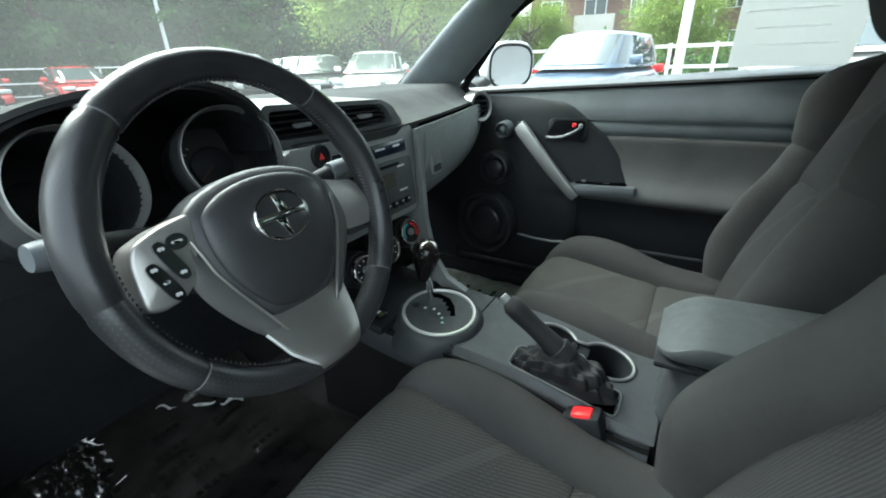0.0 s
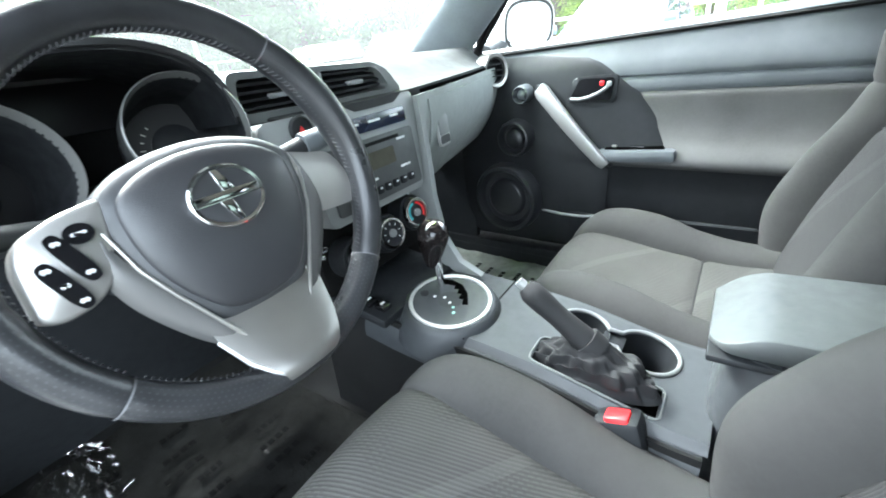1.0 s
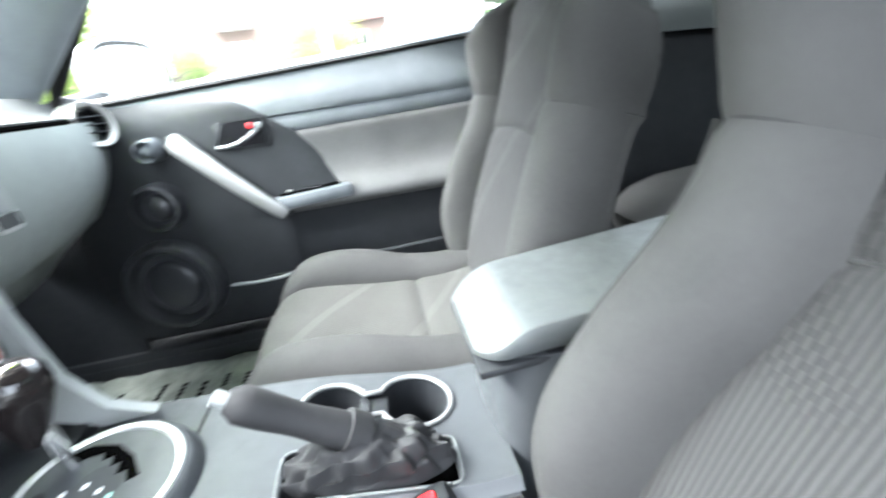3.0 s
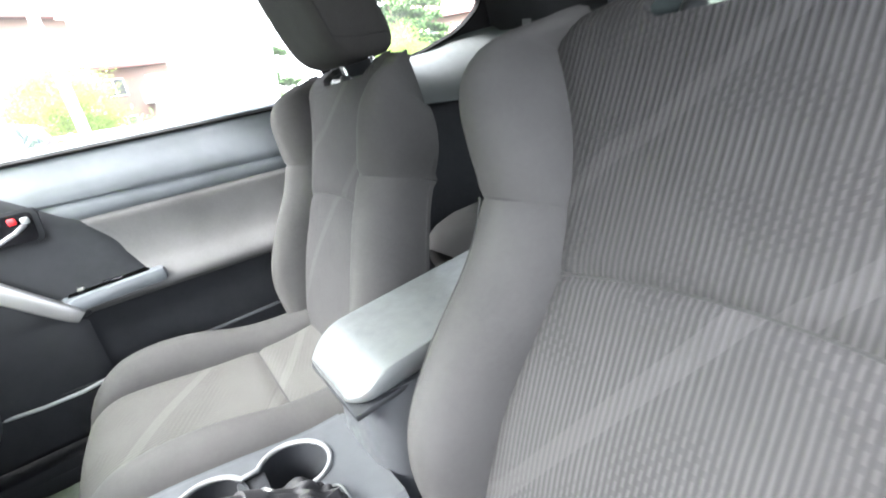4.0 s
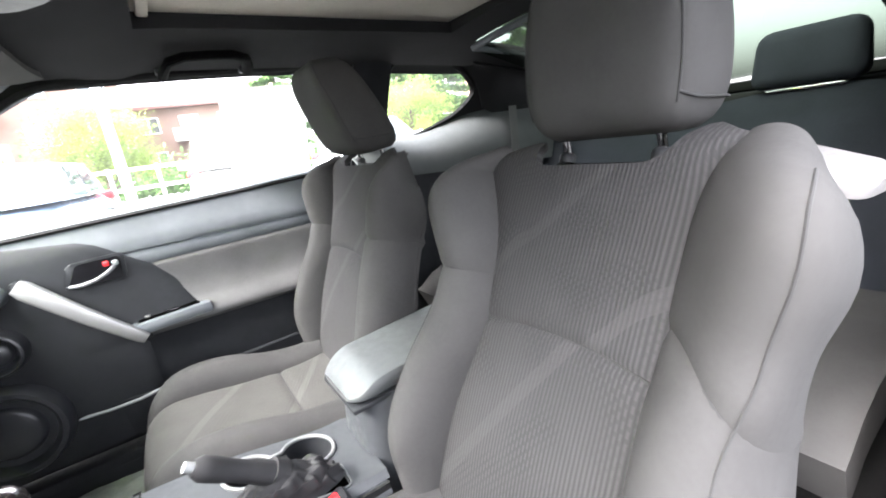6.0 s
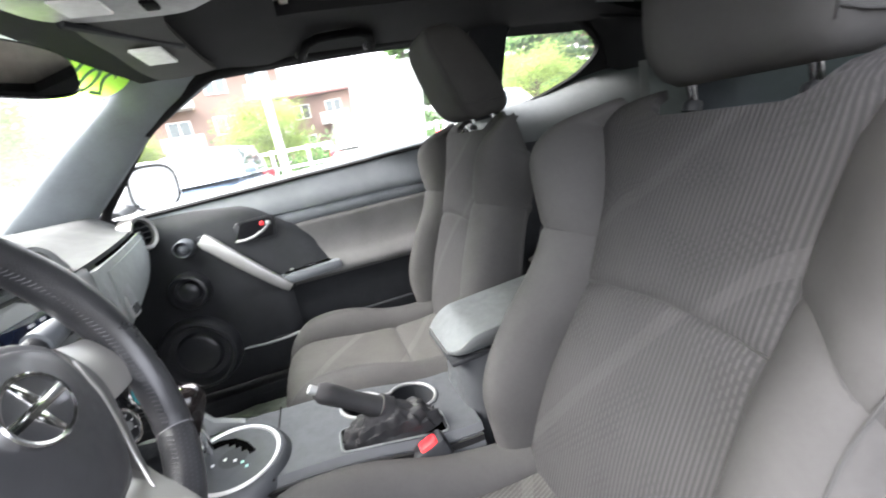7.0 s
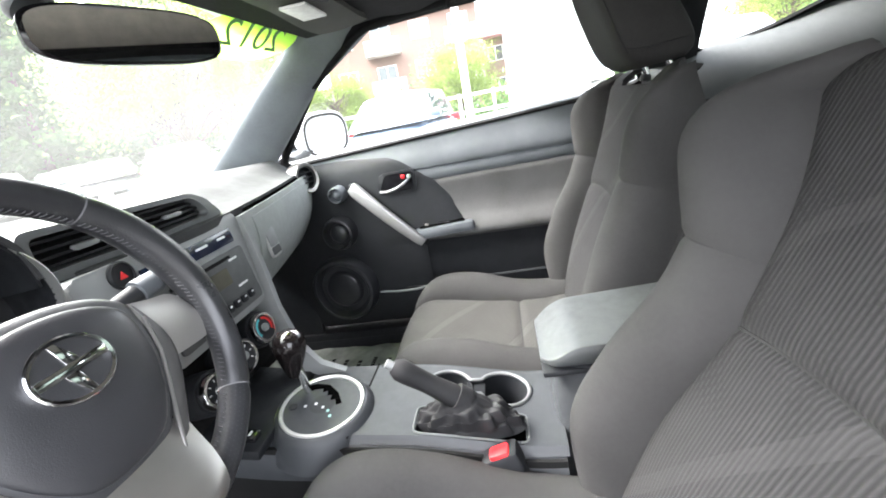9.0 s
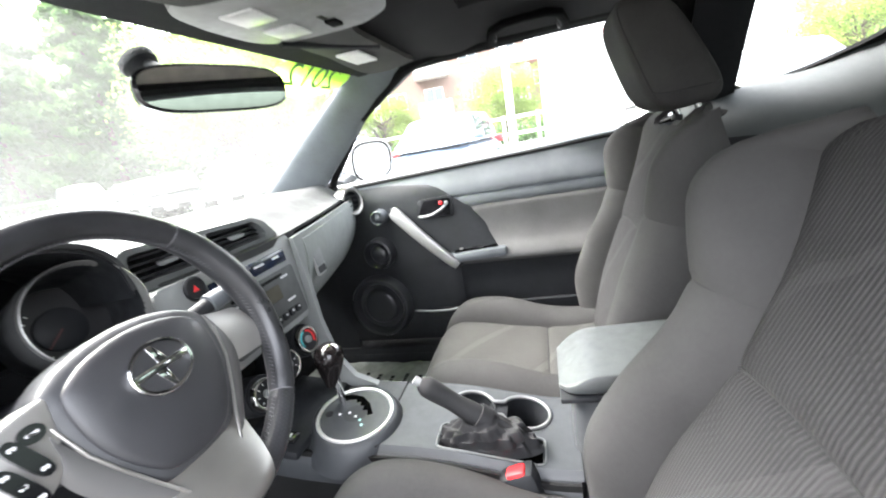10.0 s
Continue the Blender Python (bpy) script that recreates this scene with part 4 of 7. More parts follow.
key = part("key_head", new_box((-0.236, 0.560, 0.742), (0.026, 0.012, 0.036), 0.005, Euler((0.1, 0.5, 0.2)).to_matrix()), GLOSS_BLACK, column, "black key head in the lock")
part("key_blade", new_box((-0.205, 0.558, 0.730), (0.048, 0.003, 0.008), 0.001, Euler((0.0, 0.25, 0.2)).to_matrix()), CHROME, key)
part("key_blade", new_box((-0.212, 0.562, 0.718), (0.040, 0.003, 0.007), 0.001, Euler((0.0, 0.05, -0.3)).to_matrix()), CHROME, key)
part("key_ring", tube(bmesh.new(), [(-0.240 + 0.012 * math.cos(a), 0.556, 0.722 + 0.012 * math.sin(a)) for a in np.linspace(0, 2 * math.pi, 21)], 0.0012, 6), CHROME, key)

# ---- steering wheel ----
wheel = thing("steering_wheel", (-0.358, 0.47, 0.878), "black leather steering wheel with silver spokes and round badge", "steering wheel")
W = frame_at((-0.358, 0.474, 0.868), (0, -0.947, 0.322))
W.translation = Vector((-0.354, 0.450, 0.876)) + Vector((0, 0.947, -0.322)) * 0.022
RIM = 0.1725


def rim_piece(a0, a1, name, mat, grow=0.0):
    def fn(u, v):
        a, b = radians(a0 + (a1 - a0) * u), 2 * math.pi * v
        thick = 0.0172 + 0.0030 * (math.exp(-((math.degrees(a) - 20) / 22) ** 2) + math.exp(-((math.degrees(a) - 160) / 22) ** 2)) + grow
        end = min(1.0, 0.93 + 0.07 * min(u, 1 - u) / 0.02) if not grow else 1.0
        r = RIM + math.cos(b) * thick * 0.92 * end
        return W @ Vector((r * math.cos(a), r * math.sin(a), math.sin(b) * thick * 1.12 * end))
    n = max(8, int((a1 - a0) / 3))
    mesh = sheet_mesh(name, fn, n, 22, 0, lambda u, v: (RIM * radians(a1 - a0) * u, 0.105 * v))
    smooth(mesh, 180)
    return mesh_part(name, mesh, mat, wheel)


rim_piece(50, 132, "rim_top", LEATHER)
rim_piece(-42, 50, "rim_grip", LEATHER)
rim_piece(132, 186, "rim_grip", LEATHER)
rim_piece(185.6, 219, "rim_grip", LEATHER_DOTS)
rim_piece(219, 318, "rim_bottom", LEATHER_DOTS)
SEAM_PALE = plain("pale_rim_seam", (0.13, 0.13, 0.135), 0.7)
THREAD = plain("grey_thread", (0.060, 0.060, 0.064), 0.8)
for a in (50, 132, 219, 318):
    rim_piece(a - 0.28, a + 0.28, "rim_seam", SEAM_PALE, 0.0005)
for a0, a1 in ((51, 131), (-40, 48), (134, 217), (221, 316)):
    bm = bmesh.new()
    for a in np.arange(a0, a1, 1.9):
        t = radians(a)
        r = RIM - 0.0165
        p = W @ Vector((r * math.cos(t), r * math.sin(t), 0.0065))
        q = W @ Vector(((r - 0.001) * math.cos(t + 0.018), (r - 0.001) * math.sin(t + 0.018), 0.0005))
        tube(bm, [p, p.lerp(q, 0.5) + (W.to_3x3() @ Vector((-math.cos(t), -math.sin(t), 0.3))) * 0.0010, q], 0.0007, 5)
    part("stitching", bm, THREAD, wheel, kind="stuff")


def domed(name, outline, height, mat, z0=0.0, parent=wheel, label="", power=2.2, rings=9, tilt=0.0):
    """A cushion-shaped cap over an outline in the wheel's plane."""
    cx, cy = sum(p[0] for p in outline) / len(outline), sum(p[1] for p in outline) / len(outline)
    rows = []
    for t in np.linspace(0, 1, rings):
        s = (1 - t ** power) ** (1 / power) if t < 1 else 0.0
        s = max(s, 0.02)
        rows.append([W @ Vector((cx + (x - cx) * s, cy + (y - cy) * s, z0 + height * t + tilt * (y - cy) * s)) for x, y in outline])
    bm = ring_loft(bmesh.new(), [[W @ Vector((x, y, z0 - 0.03)) for x, y in outline]] + rows)
    return part(name, bm, mat, parent, label, 60)


PAD = plastic("airbag_cover_plastic", (0.038, 0.0385, 0.042), 0.40, 900, 0.35, 0.12, 0.6)
HUB_HALF = [(0.0, 0.062), (0.034, 0.059), (0.066, 0.050), (0.092, 0.032), (0.093, -0.006), (0.087, -0.036), (0.070, -0.070), (0.044, -0.100), (0.012, -0.106)]


def mirrored(half, inset=0.0):
    """A closed outline from its right half, drawn in towards its middle."""
    full = half + [(-x, y) for x, y in half[::-1] if x > 0]
    return [(x * (1 - inset), -0.015 + (y + 0.015) * (1 - inset * 0.8)) for x, y in full]


domed("hub_base", round_poly(mirrored(HUB_HALF), 0.012, 4), 0.020, plastic("hub_surround_plastic", (0.056, 0.058, 0.062), 0.42, 900, 0.3, 0.1, 0.6), -0.006, power=2.6, rings=12)
pad = domed("airbag_cover", round_poly(mirrored(HUB_HALF, 0.15), 0.016, 4), 0.0155, PAD, 0.0065, label="grey airbag cover", power=2.1, rings=14)


def trim_slab(name, outline, z, thick, mat=SILVER, r=0.008, label="", parent=wheel):
    return part(name, plate(bmesh.new(), round_poly(outline, r), W @ Matrix.Translation((0, 0, z)), thick, 0.003), mat, parent, label)


def trim_shell(name, edge_a, edge_b, bulge, mat, thick=0.008, label="", parent=wheel):
    """A curved cover between two edges, each a few points in the wheel's own axes."""
    def at(edge, t):
        return Vector([spline([(k / (len(edge) - 1), p[i]) for k, p in enumerate(edge)], t) for i in range(3)])

    def fn(u, v):
        return W @ (at(edge_a, u).lerp(at(edge_b, u), v) + Vector((0, 0, bulge * (1 - abs(2 * v - 1) ** 2.4) - 0.004 * max(0, 2 * abs(u - 0.5) - 0.8) * 5)))
    return sheet(name, fn, 18, 12, mat, parent, -thick, None, label, 60)


SPOKE = paint("satin_silver_spoke", (0.44, 0.43, 0.41), 0.7, 0.36)
SMOKED = paint("smoked_silver_plastic", (0.13, 0.128, 0.125), 0.4, 0.34)
trim_shell("spoke_right", [(0.074, 0.032, 0.000), (0.112, 0.022, -0.002), (0.143, 0.014, -0.004), (0.161, -0.014, -0.006)], [(0.088, -0.043, -0.002), (0.115, -0.046, -0.004), (0.145, -0.048, -0.006), (0.164, -0.047, -0.008)], 0.005, SPOKE, label="satin silver right spoke")
left = domed("spoke_left", round_poly([(-0.080, 0.036), (-0.112, 0.031), (-0.139, 0.021), (-0.146, 0.006), (-0.150, -0.036), (-0.138, -0.042), (-0.116, -0.039), (-0.100, -0.028), (-0.088, -0.002)], 0.008, 4), 0.013, SPOKE, -0.006, label="satin silver left spoke with buttons", power=6, rings=12)
for sx in (-1, 1):
    inner_edge = [(sx * 0.091, 0.028, 0.004), (sx * 0.092, -0.004, 0.005), (sx * 0.083, -0.028, 0.006), (sx * 0.070, -0.056, 0.006), (sx * 0.053, -0.088, 0.006), (sx * 0.036, -0.120, 0.008)]
    outer_edge = [(sx * 0.098, 0.010, 0.002), (sx * 0.105, -0.024, 0.000), (sx * 0.101, -0.046, -0.002), (sx * 0.088, -0.072, -0.004), (sx * 0.068, -0.102, -0.004), (sx * 0.048, -0.124, 0.000)]
    trim_shell("spoke_band", inner_edge if sx < 0 else outer_edge, outer_edge if sx < 0 else inner_edge, 0.003, SMOKED, label="smoked silver band beside the airbag cover")
    part("band_edge", tube(bmesh.new(), [W @ (Vector(inner_edge[0]).lerp(Vector(inner_edge[1]), 0.6))] + [W @ Vector(p) for p in inner_edge[2:]], 0.0019, 8), SILVER, wheel, "bright silver edge line")
bottom = trim_shell("spoke_bottom", [(-0.060, -0.096, -0.008), (-0.057, -0.114, -0.003), (-0.045, -0.142, 0.009), (-0.034, -0.158, 0.019), (-0.026, -0.168, 0.023)], [(0.060, -0.096, -0.008), (0.057, -0.116, -0.003), (0.049, -0.142, 0.009), (0.038, -0.158, 0.019), (0.026, -0.168, 0.023)], 0.005, SILVER, label="satin silver bottom spoke")
for sx in (-1, 1):
    part("spoke_lip", tube(bmesh.new(), [W @ Vector((sx * 0.058, -0.112, -0.003)), W @ Vector((sx * 0.047, -0.142, 0.009)), W @ Vector((sx * 0.036, -0.158, 0.019)), W @ Vector((sx * 0.026, -0.168, 0.023))], 0.0022, 8), BRIGHT, bottom)
KEY_INK = plain("pale_button_ink", (0.6, 0.6, 0.6), 0.5)
trim_slab("mode_button", oval(0.0095, 0.0075, 20, centre=(-0.105, 0.0135)), 0.0085, 0.003, GLOSS_BLACK, 0.001, parent=left)
trim_slab("button_mark", [(-0.110, 0.0123), (-0.100, 0.0123), (-0.100, 0.0147), (-0.110, 0.0147)], 0.0116, 0.0004, KEY_INK, 0.001, parent=left)
KEY_ALONG, KEY_ACROSS = Vector((0.34, -0.94)), Vector((0.94, 0.34))
for centre_x, centre_y, marks in ((-0.1155, -0.0015, (-0.0135, 0.0135)), (-0.1275, -0.0175, (-0.0145, 0.0, 0.0145))):
    pill = [Vector((centre_x, centre_y)) + KEY_ALONG * a + KEY_ACROSS * b for a, b in oval(0.0205, 0.0062, 28, 3.2)]
    trim_slab("rocker_button", [(p.x, p.y) for p in pill], 0.0085, 0.0032, GLOSS_BLACK, 0.0008, parent=left)
    for k in marks:
        p = Vector((centre_x, centre_y)) + KEY_ALONG * k
        trim_slab("button_mark", [(p.x - 0.003, p.y - 0.0008), (p.x + 0.003, p.y - 0.0008), (p.x + 0.003, p.y + 0.0008), (p.x - 0.003, p.y + 0.0008)], 0.0118, 0.0004, KEY_INK, 0.0003, parent=left)
        if k < 0 and len(marks) == 3:
            trim_slab("button_mark", [(p.x - 0.0008, p.y - 0.003), (p.x + 0.0008, p.y - 0.003), (p.x + 0.0008, p.y + 0.003), (p.x - 0.0008, p.y + 0.003)], 0.0102, 0.0004, KEY_INK, 0.0003, parent=left)
# Badge: an oval ring with a crossing bar and two curved blades.
badge = part("badge", plate(bmesh.new(), oval(0.0330, 0.0265, 40), W @ Matrix.Translation((0, 0.004, 0.0212)), 0.002, 0.0008), PAD, wheel, "oval chrome badge")
bm = bmesh.new()
ring_loft(bm, [[W @ Vector((x, y + 0.004, z)) for x, y in oval(a, b, 48)] for a, b, z in ((0.0345, 0.028, 0.0205), (0.0345, 0.028, 0.025), (0.033, 0.0265, 0.026), (0.0305, 0.024, 0.0255), (0.0300, 0.0235, 0.022))], caps=False)
part("badge_ring", bm, CHROME, badge)
part("badge_bar", plate(bmesh.new(), round_poly([(-0.030, -0.0035), (0.030, -0.0035), (0.030, 0.0045), (-0.030, 0.0045)], 0.001), W @ Matrix.Translation((0, 0.004, 0.0225)), 0.003, 0.0008), CHROME, badge)
for s in (-1, 1):
    part("badge_blade", plate(bmesh.new(), [(s * x, s * y) for x, y in ((-0.002, 0.003), (-0.006, 0.024), (0.0, 0.0245), (0.006, 0.012), (0.010, 0.003))][::s], W @ Matrix.Translation((0, 0.004, 0.0225)), 0.0022, 0.0006), CHROME, badge)

# ---- front seats ----
FWD = Vector((0, 0.917, 0.398))         # out of the backrest's face


def back_spine(s):
    return Vector((0, -0.015 - 0.235 * s + 0.014 * math.sin(math.pi * min(s, 1)), 0.45 + 0.545 * s))


def back_half(s):
    return spline([(0.0, 0.208), (0.15, 0.238), (0.35, 0.240), (0.55, 0.228), (0.68, 0.228), (0.80, 0.246), (0.88, 0.242), (0.93, 0.230), (0.98, 0.212), (1.03, 0.186), (1.075, 0.155)], s)


def bolster_rise(s):
    return spline([(0.0, 0.05), (0.18, 0.092), (0.38, 0.085), (0.58, 0.064), (0.68, 0.066), (0.76, 0.086), (0.84, 0.100), (0.91, 0.086), (0.96, 0.056), (1.0, 0.028), (1.075, 0.006)], s)


def insert_half(s, slim=False):
    """Half of the insert's width; the driver's seat is slimmer towards the door."""
    if slim:
        return spline([(0.0, 0.150), (0.33, 0.139), (0.50, 0.136), (0.60, 0.132), (0.82, 0.131), (0.90, 0.134), (0.96, 0.143), (1.0, 0.156), (1.075, 0.150)], s)
    return min(spline([(0.0, 0.186), (0.15, 0.183), (0.27, 0.176), (0.37, 0.164), (0.47, 0.149), (0.56, 0.140), (0.66, 0.144), (0.74, 0.152), (0.80, 0.163), (0.86, 0.180), (0.91, 0.197), (0.96, 0.210), (1.075, 0.150)], s), back_half(s) * 0.965)


def groove(t, edges=(0.0, 1.0), width=0.03):
    """Sinks a cover towards its seams."""
    return -0.008 * sum(math.exp(-((t - e) / width) ** 2) for e in edges)


def top_roll(s):
    return -0.060 * ease(0.96, 1.075, s) ** 1.5


def top_edge(q, inner=False):
    """How far up the cover runs: dished in the middle under the headrest, lower on the inner shoulder."""
    return (1.034 if inner else 1.056) - (0.072 if inner else 0.094) * (1 - ease(0.42, 0.76, abs(q))) - 0.046 * ease(0.66, 1.0, abs(q))


def insert_point(q, s, dip=0.0, slim=False):
    x = insert_half(s, slim and q < 0) * q
    d = 0.006 - 0.012 * q * q * 0 + dip + top_roll(s) + 0.010 * math.exp(-((s - 0.28) / 0.2) ** 2) * (1 - q * q)
    return back_spine(s) + FWD * d + Vector((x, 0, 0))


def bolster_point(side, t, s, dip=0.0, puff=1.0):
    s = s if s < 1.0 else 1.0 + (s - 1.0) * 0.25
    w, W_, h = insert_half(s, puff > 1.1 and side < 0), back_half(s) + 0.005 * (puff - 1.0) / 0.2, bolster_rise(s) * puff
    p = [(w, 0.0), (w + 0.20 * (W_ - w), h * 1.12 + 0.004), (W_ + 0.022, h * 1.12 + 0.004), (W_ - 0.012, -0.080 * (1 - 0.85 * ease(0.70, 1.03, s)))]
    if puff > 1.1 and side < 0:
        # The driver's outer bolster is crested near its outer edge above the slanting seam.
        k = ease(0.50, 0.66, s)
        p[1] = (p[1][0] + k * 0.34 * (W_ - w), p[1][1] * (1 - 0.42 * k))
        p[2] = (W_ + 0.022 + 0.010 * k, p[2][1] * (1 + 0.40 * k))
    a, b, c, d = (1 - t) ** 3, 3 * t * (1 - t) ** 2, 3 * t * t * (1 - t), t ** 3
    x = sum(k * q[0] for k, q in zip((a, b, c, d), p))
    z = sum(k * q[1] for k, q in zip((a, b, c, d), p))
    return back_spine(s) + FWD * (z + dip + top_roll(s) * (1 - 0.5 * t)) + Vector((side * x, 0, -0.085 * t ** 2.6 * ease(0.82, 1.02, s) ** 1.2))


def bolster_skin(side, t, s, lift, puff=1.0):
    """A place a little off the bolster, along its normal."""
    p = bolster_point(side, t, s, 0.0, puff)
    n = (bolster_point(side, min(t + 0.01, 1.0), s, 0.0, puff) - p).cross(bolster_point(side, t, s + 0.01, 0.0, puff) - p).normalized()
    if n.dot(FWD + Vector((side * 0.6, 0, 0))) < 0:
        n = -n
    return p + n * lift


SEAM = 0.590
LOFT = 0.675


SEAM_DARK = plain("dark_seam_thread", (0.018, 0.018, 0.018), 0.9)


def stitch(name, points, parent, radius=0.0022):
    return part(name, tube(bmesh.new(), points, radius, 6), SEAM_DARK, parent)


def front_seat(cx, head, lean, puff, thigh=1.0):
    seat = thing("car_seat", (cx, 0.15, 0.25), "grey cloth bucket seat with ribbed inserts", "car seat", "front seats")
    off, slim = Vector((cx, 0, 0)), cx < 0

    def arch(q):
        return SEAM - 0.026 * q * q

    def lower(u, v):
        q, s = 2 * u - 1, arch(2 * u - 1) * v
        return off + insert_point(q, s, groove(u, (0, 1), 0.035) + groove(v, (1,), 0.03), slim)

    def upper(u, v):
        q = 2 * u - 1
        s = arch(q) + (top_edge(q, q * cx < 0) - arch(q)) * v
        return off + insert_point(q, s, groove(u, (0, 1), 0.035) + groove(v, (0,), 0.03), slim)

    sheet("lower_insert", lower, 26, 24, RIB_BACK_DIM, seat, 0.012, lambda u, v: (insert_half(arch(2 * u - 1) * v, slim and u < 0.5) * (2 * u - 1), 0.31 * v), label="ribbed lower back insert")
    sheet("upper_insert", upper, 26, 26, RIB_BACK_DIM, seat, 0.012, lambda u, v: (insert_half(arch(2 * u - 1) + (top_edge(2 * u - 1, (u - 0.5) * cx < 0) - arch(2 * u - 1)) * v, slim and u < 0.5) * (2 * u - 1), 0.33 + 0.29 * v), label="ribbed upper back insert")
    for side in (-1, 1):
        slant = 0.13 if side * cx > 0 and cx < 0 else 0.0
        pad = puff * (0.72 if cx > 0 and side < 0 else 1.0)

        def loft(u):
            return LOFT - slant * ease(0.0, 0.8, u)

        def low(u, v):
            return off + bolster_point(side, u, loft(u) * v, groove(u, (0,), 0.05) + groove(v, (1,), 0.025), pad)

        def high(u, v):
            return off + bolster_point(side, u, loft(u) + (1.075 - loft(u)) * v, groove(u, (0,), 0.05) + groove(v, (0,), 0.025), pad)

        flip = (lambda f: f) if side > 0 else (lambda f: (lambda u, v: f(u, 1 - v)))
        sheet("lower_bolster", flip(low), 22, 30, SEAT_CLOTH, seat, 0.012)
        sheet("upper_bolster", flip(high), 22, 20, SEAT_CLOTH, seat, 0.012)

    for side in (-1, 1):
        pad = puff * (0.72 if cx > 0 and side < 0 else 1.0)
        if cx < 0 or side > 0:
            stitch("seam", [off + bolster_skin(side, 0.52 + 0.10 * s, s, 0.0122, pad) for s in np.linspace(0.06, LOFT if side * (cx + 0.01) < 0 else 0.92, 30)], seat, 0.0016)
        stitch("seam", [off + bolster_point(side, 0.0, s, 0.0035, pad) for s in np.linspace(0.02, 0.97, 30)], seat, 0.0024)
        slant = 0.13 if side * cx > 0 and cx < 0 else 0.0
        stitch("seam", [off + bolster_skin(side, t, LOFT - slant * ease(0.0, 0.8, t), 0.0052, pad) for t in np.linspace(0.03, 0.96, 20)], seat, 0.0022)
    stitch("seam", [off + insert_point(q, arch(q), 0.0052, slim) for q in np.linspace(-0.98, 0.98, 20)], seat)

    def rear(u, v):
        s = 1.075 * v
        q = 2 * u - 1
        x = -(back_half(s) - 0.008) * q
        return off + back_spine(s) + FWD * ((-0.064 - 0.045 * (1 - q * q)) * (1 - 0.85 * ease(0.70, 1.03, s)) + top_roll(s) * 0.55) + Vector((x, 0, -0.115 * ease(0.82, 1.075, s) ** 1.2))

    sheet("back_cover", rear, 20, 20, SEAT_CLOTH, seat, 0.01, label="grey cloth seat back cover")
    # Cushion.
    def run(v):
        """Along the cushion from its back to under its front edge."""
        y = spline([(0, -0.075), (0.5, 0.22), (0.78, 0.392), (0.88, 0.446), (0.95, 0.463), (1.0, 0.458)], v)
        z = spline([(0, 0.452), (0.25, 0.452), (0.5, 0.478), (0.70, 0.510), (0.80, 0.517), (0.88, 0.492), (0.95, 0.435), (1.0, 0.37)], v)
        return y, z

    def width(v):
        return spline([(0, 0.225), (0.2, 0.252), (0.6, 0.258), (0.85, 0.245), (1.0, 0.225)], v)

    def rise(v):
        return spline([(0, 0.020), (0.2, 0.026), (0.38, 0.036), (0.55, 0.054), (0.72, 0.046), (0.84, 0.018), (0.92, 0.004), (1.0, 0.0)], v)

    def seat_top(q, v, dip=0.0):
        y, z = run(v)
        wi = 0.150 - 0.012 * v
        return off + Vector((wi * q, y, z + dip + 0.012 * (1 - q * q) * ease(0.3, 0.8, v)))

    def seat_side(side, t, v, dip=0.0):
        y, z = run(v)
        wi, W_, h = 0.150 - 0.012 * v, width(v), rise(v) * thigh
        p = [(wi, 0.0), (wi + 0.02, h * 1.35), (W_ + 0.016, h * 1.3 + 0.01), (W_ - 0.006, min(-0.06, 0.32 - z))]
        a, b, c, d = (1 - t) ** 3, 3 * t * (1 - t) ** 2, 3 * t * t * (1 - t), t ** 3
        x = sum(k * e[0] for k, e in zip((a, b, c, d), p))
        dz = sum(k * e[1] for k, e in zip((a, b, c, d), p))
        return off + Vector((side * x, y - 0.02 * t * ease(0.8, 1, v), z + dz + dip))

    def fore(u, v):
        return seat_top(1 - 2 * u, 0.36 + 0.64 * v, groove(u, (0, 1), 0.035) + groove(v, (0,), 0.03))

    def aft(u, v):
        return seat_top(1 - 2 * u, 0.36 * v, groove(u, (0, 1), 0.035) + groove(v, (1,), 0.03))

    sheet("cushion_front", fore, 26, 30, RIB_SEAT_LIT, seat, 0.012, lambda u, v: (0.94 * 0.145 * (1 - 2 * u) + 0.35 * 0.42 * v, 0.94 * 0.42 * v - 0.35 * 0.145 * (1 - 2 * u)), label="ribbed front cushion insert")
    sheet("cushion_rear", aft, 26, 14, RIB_SEAT_LIT, seat, 0.012, lambda u, v: (0.94 * 0.145 * (1 - 2 * u) + 0.35 * 0.22 * (v - 1), 0.94 * 0.22 * (v - 1) - 0.35 * 0.145 * (1 - 2 * u)))
    for side in (-1, 1):
        def flank(u, v):
            return seat_side(side, u, v if side < 0 else 1 - v, groove(u, (0,), 0.05))

        sheet("cushion_bolster", flank, 22, 40, SEAT_CLOTH, seat, 0.012)
    for side in (-1, 1):
        stitch("seam", [seat_side(side, 0.0, v, 0.0042) for v in np.linspace(0.02, 0.98, 30)], seat)
    stitch("seam", [seat_top(q, 0.36, 0.0052) for q in np.linspace(-0.98, 0.98, 14)], seat)
    part("seat_pan", new_box((cx, 0.19, 0.345), (0.43, 0.50, 0.10), 0.02), BLACK, seat, "black seat base")
    for side in (-1, 1):
        part("rail", new_box((cx + side * 0.19, 0.17, 0.275), (0.035, 0.52, 0.05), 0.006), plain("dark_steel", (0.06, 0.06, 0.06), 0.4, 0.8), seat)
        part("hinge_cover", new_box((cx + side * 0.243, -0.04, 0.44), (0.03, 0.09, 0.12), 0.012), BLACK, seat)
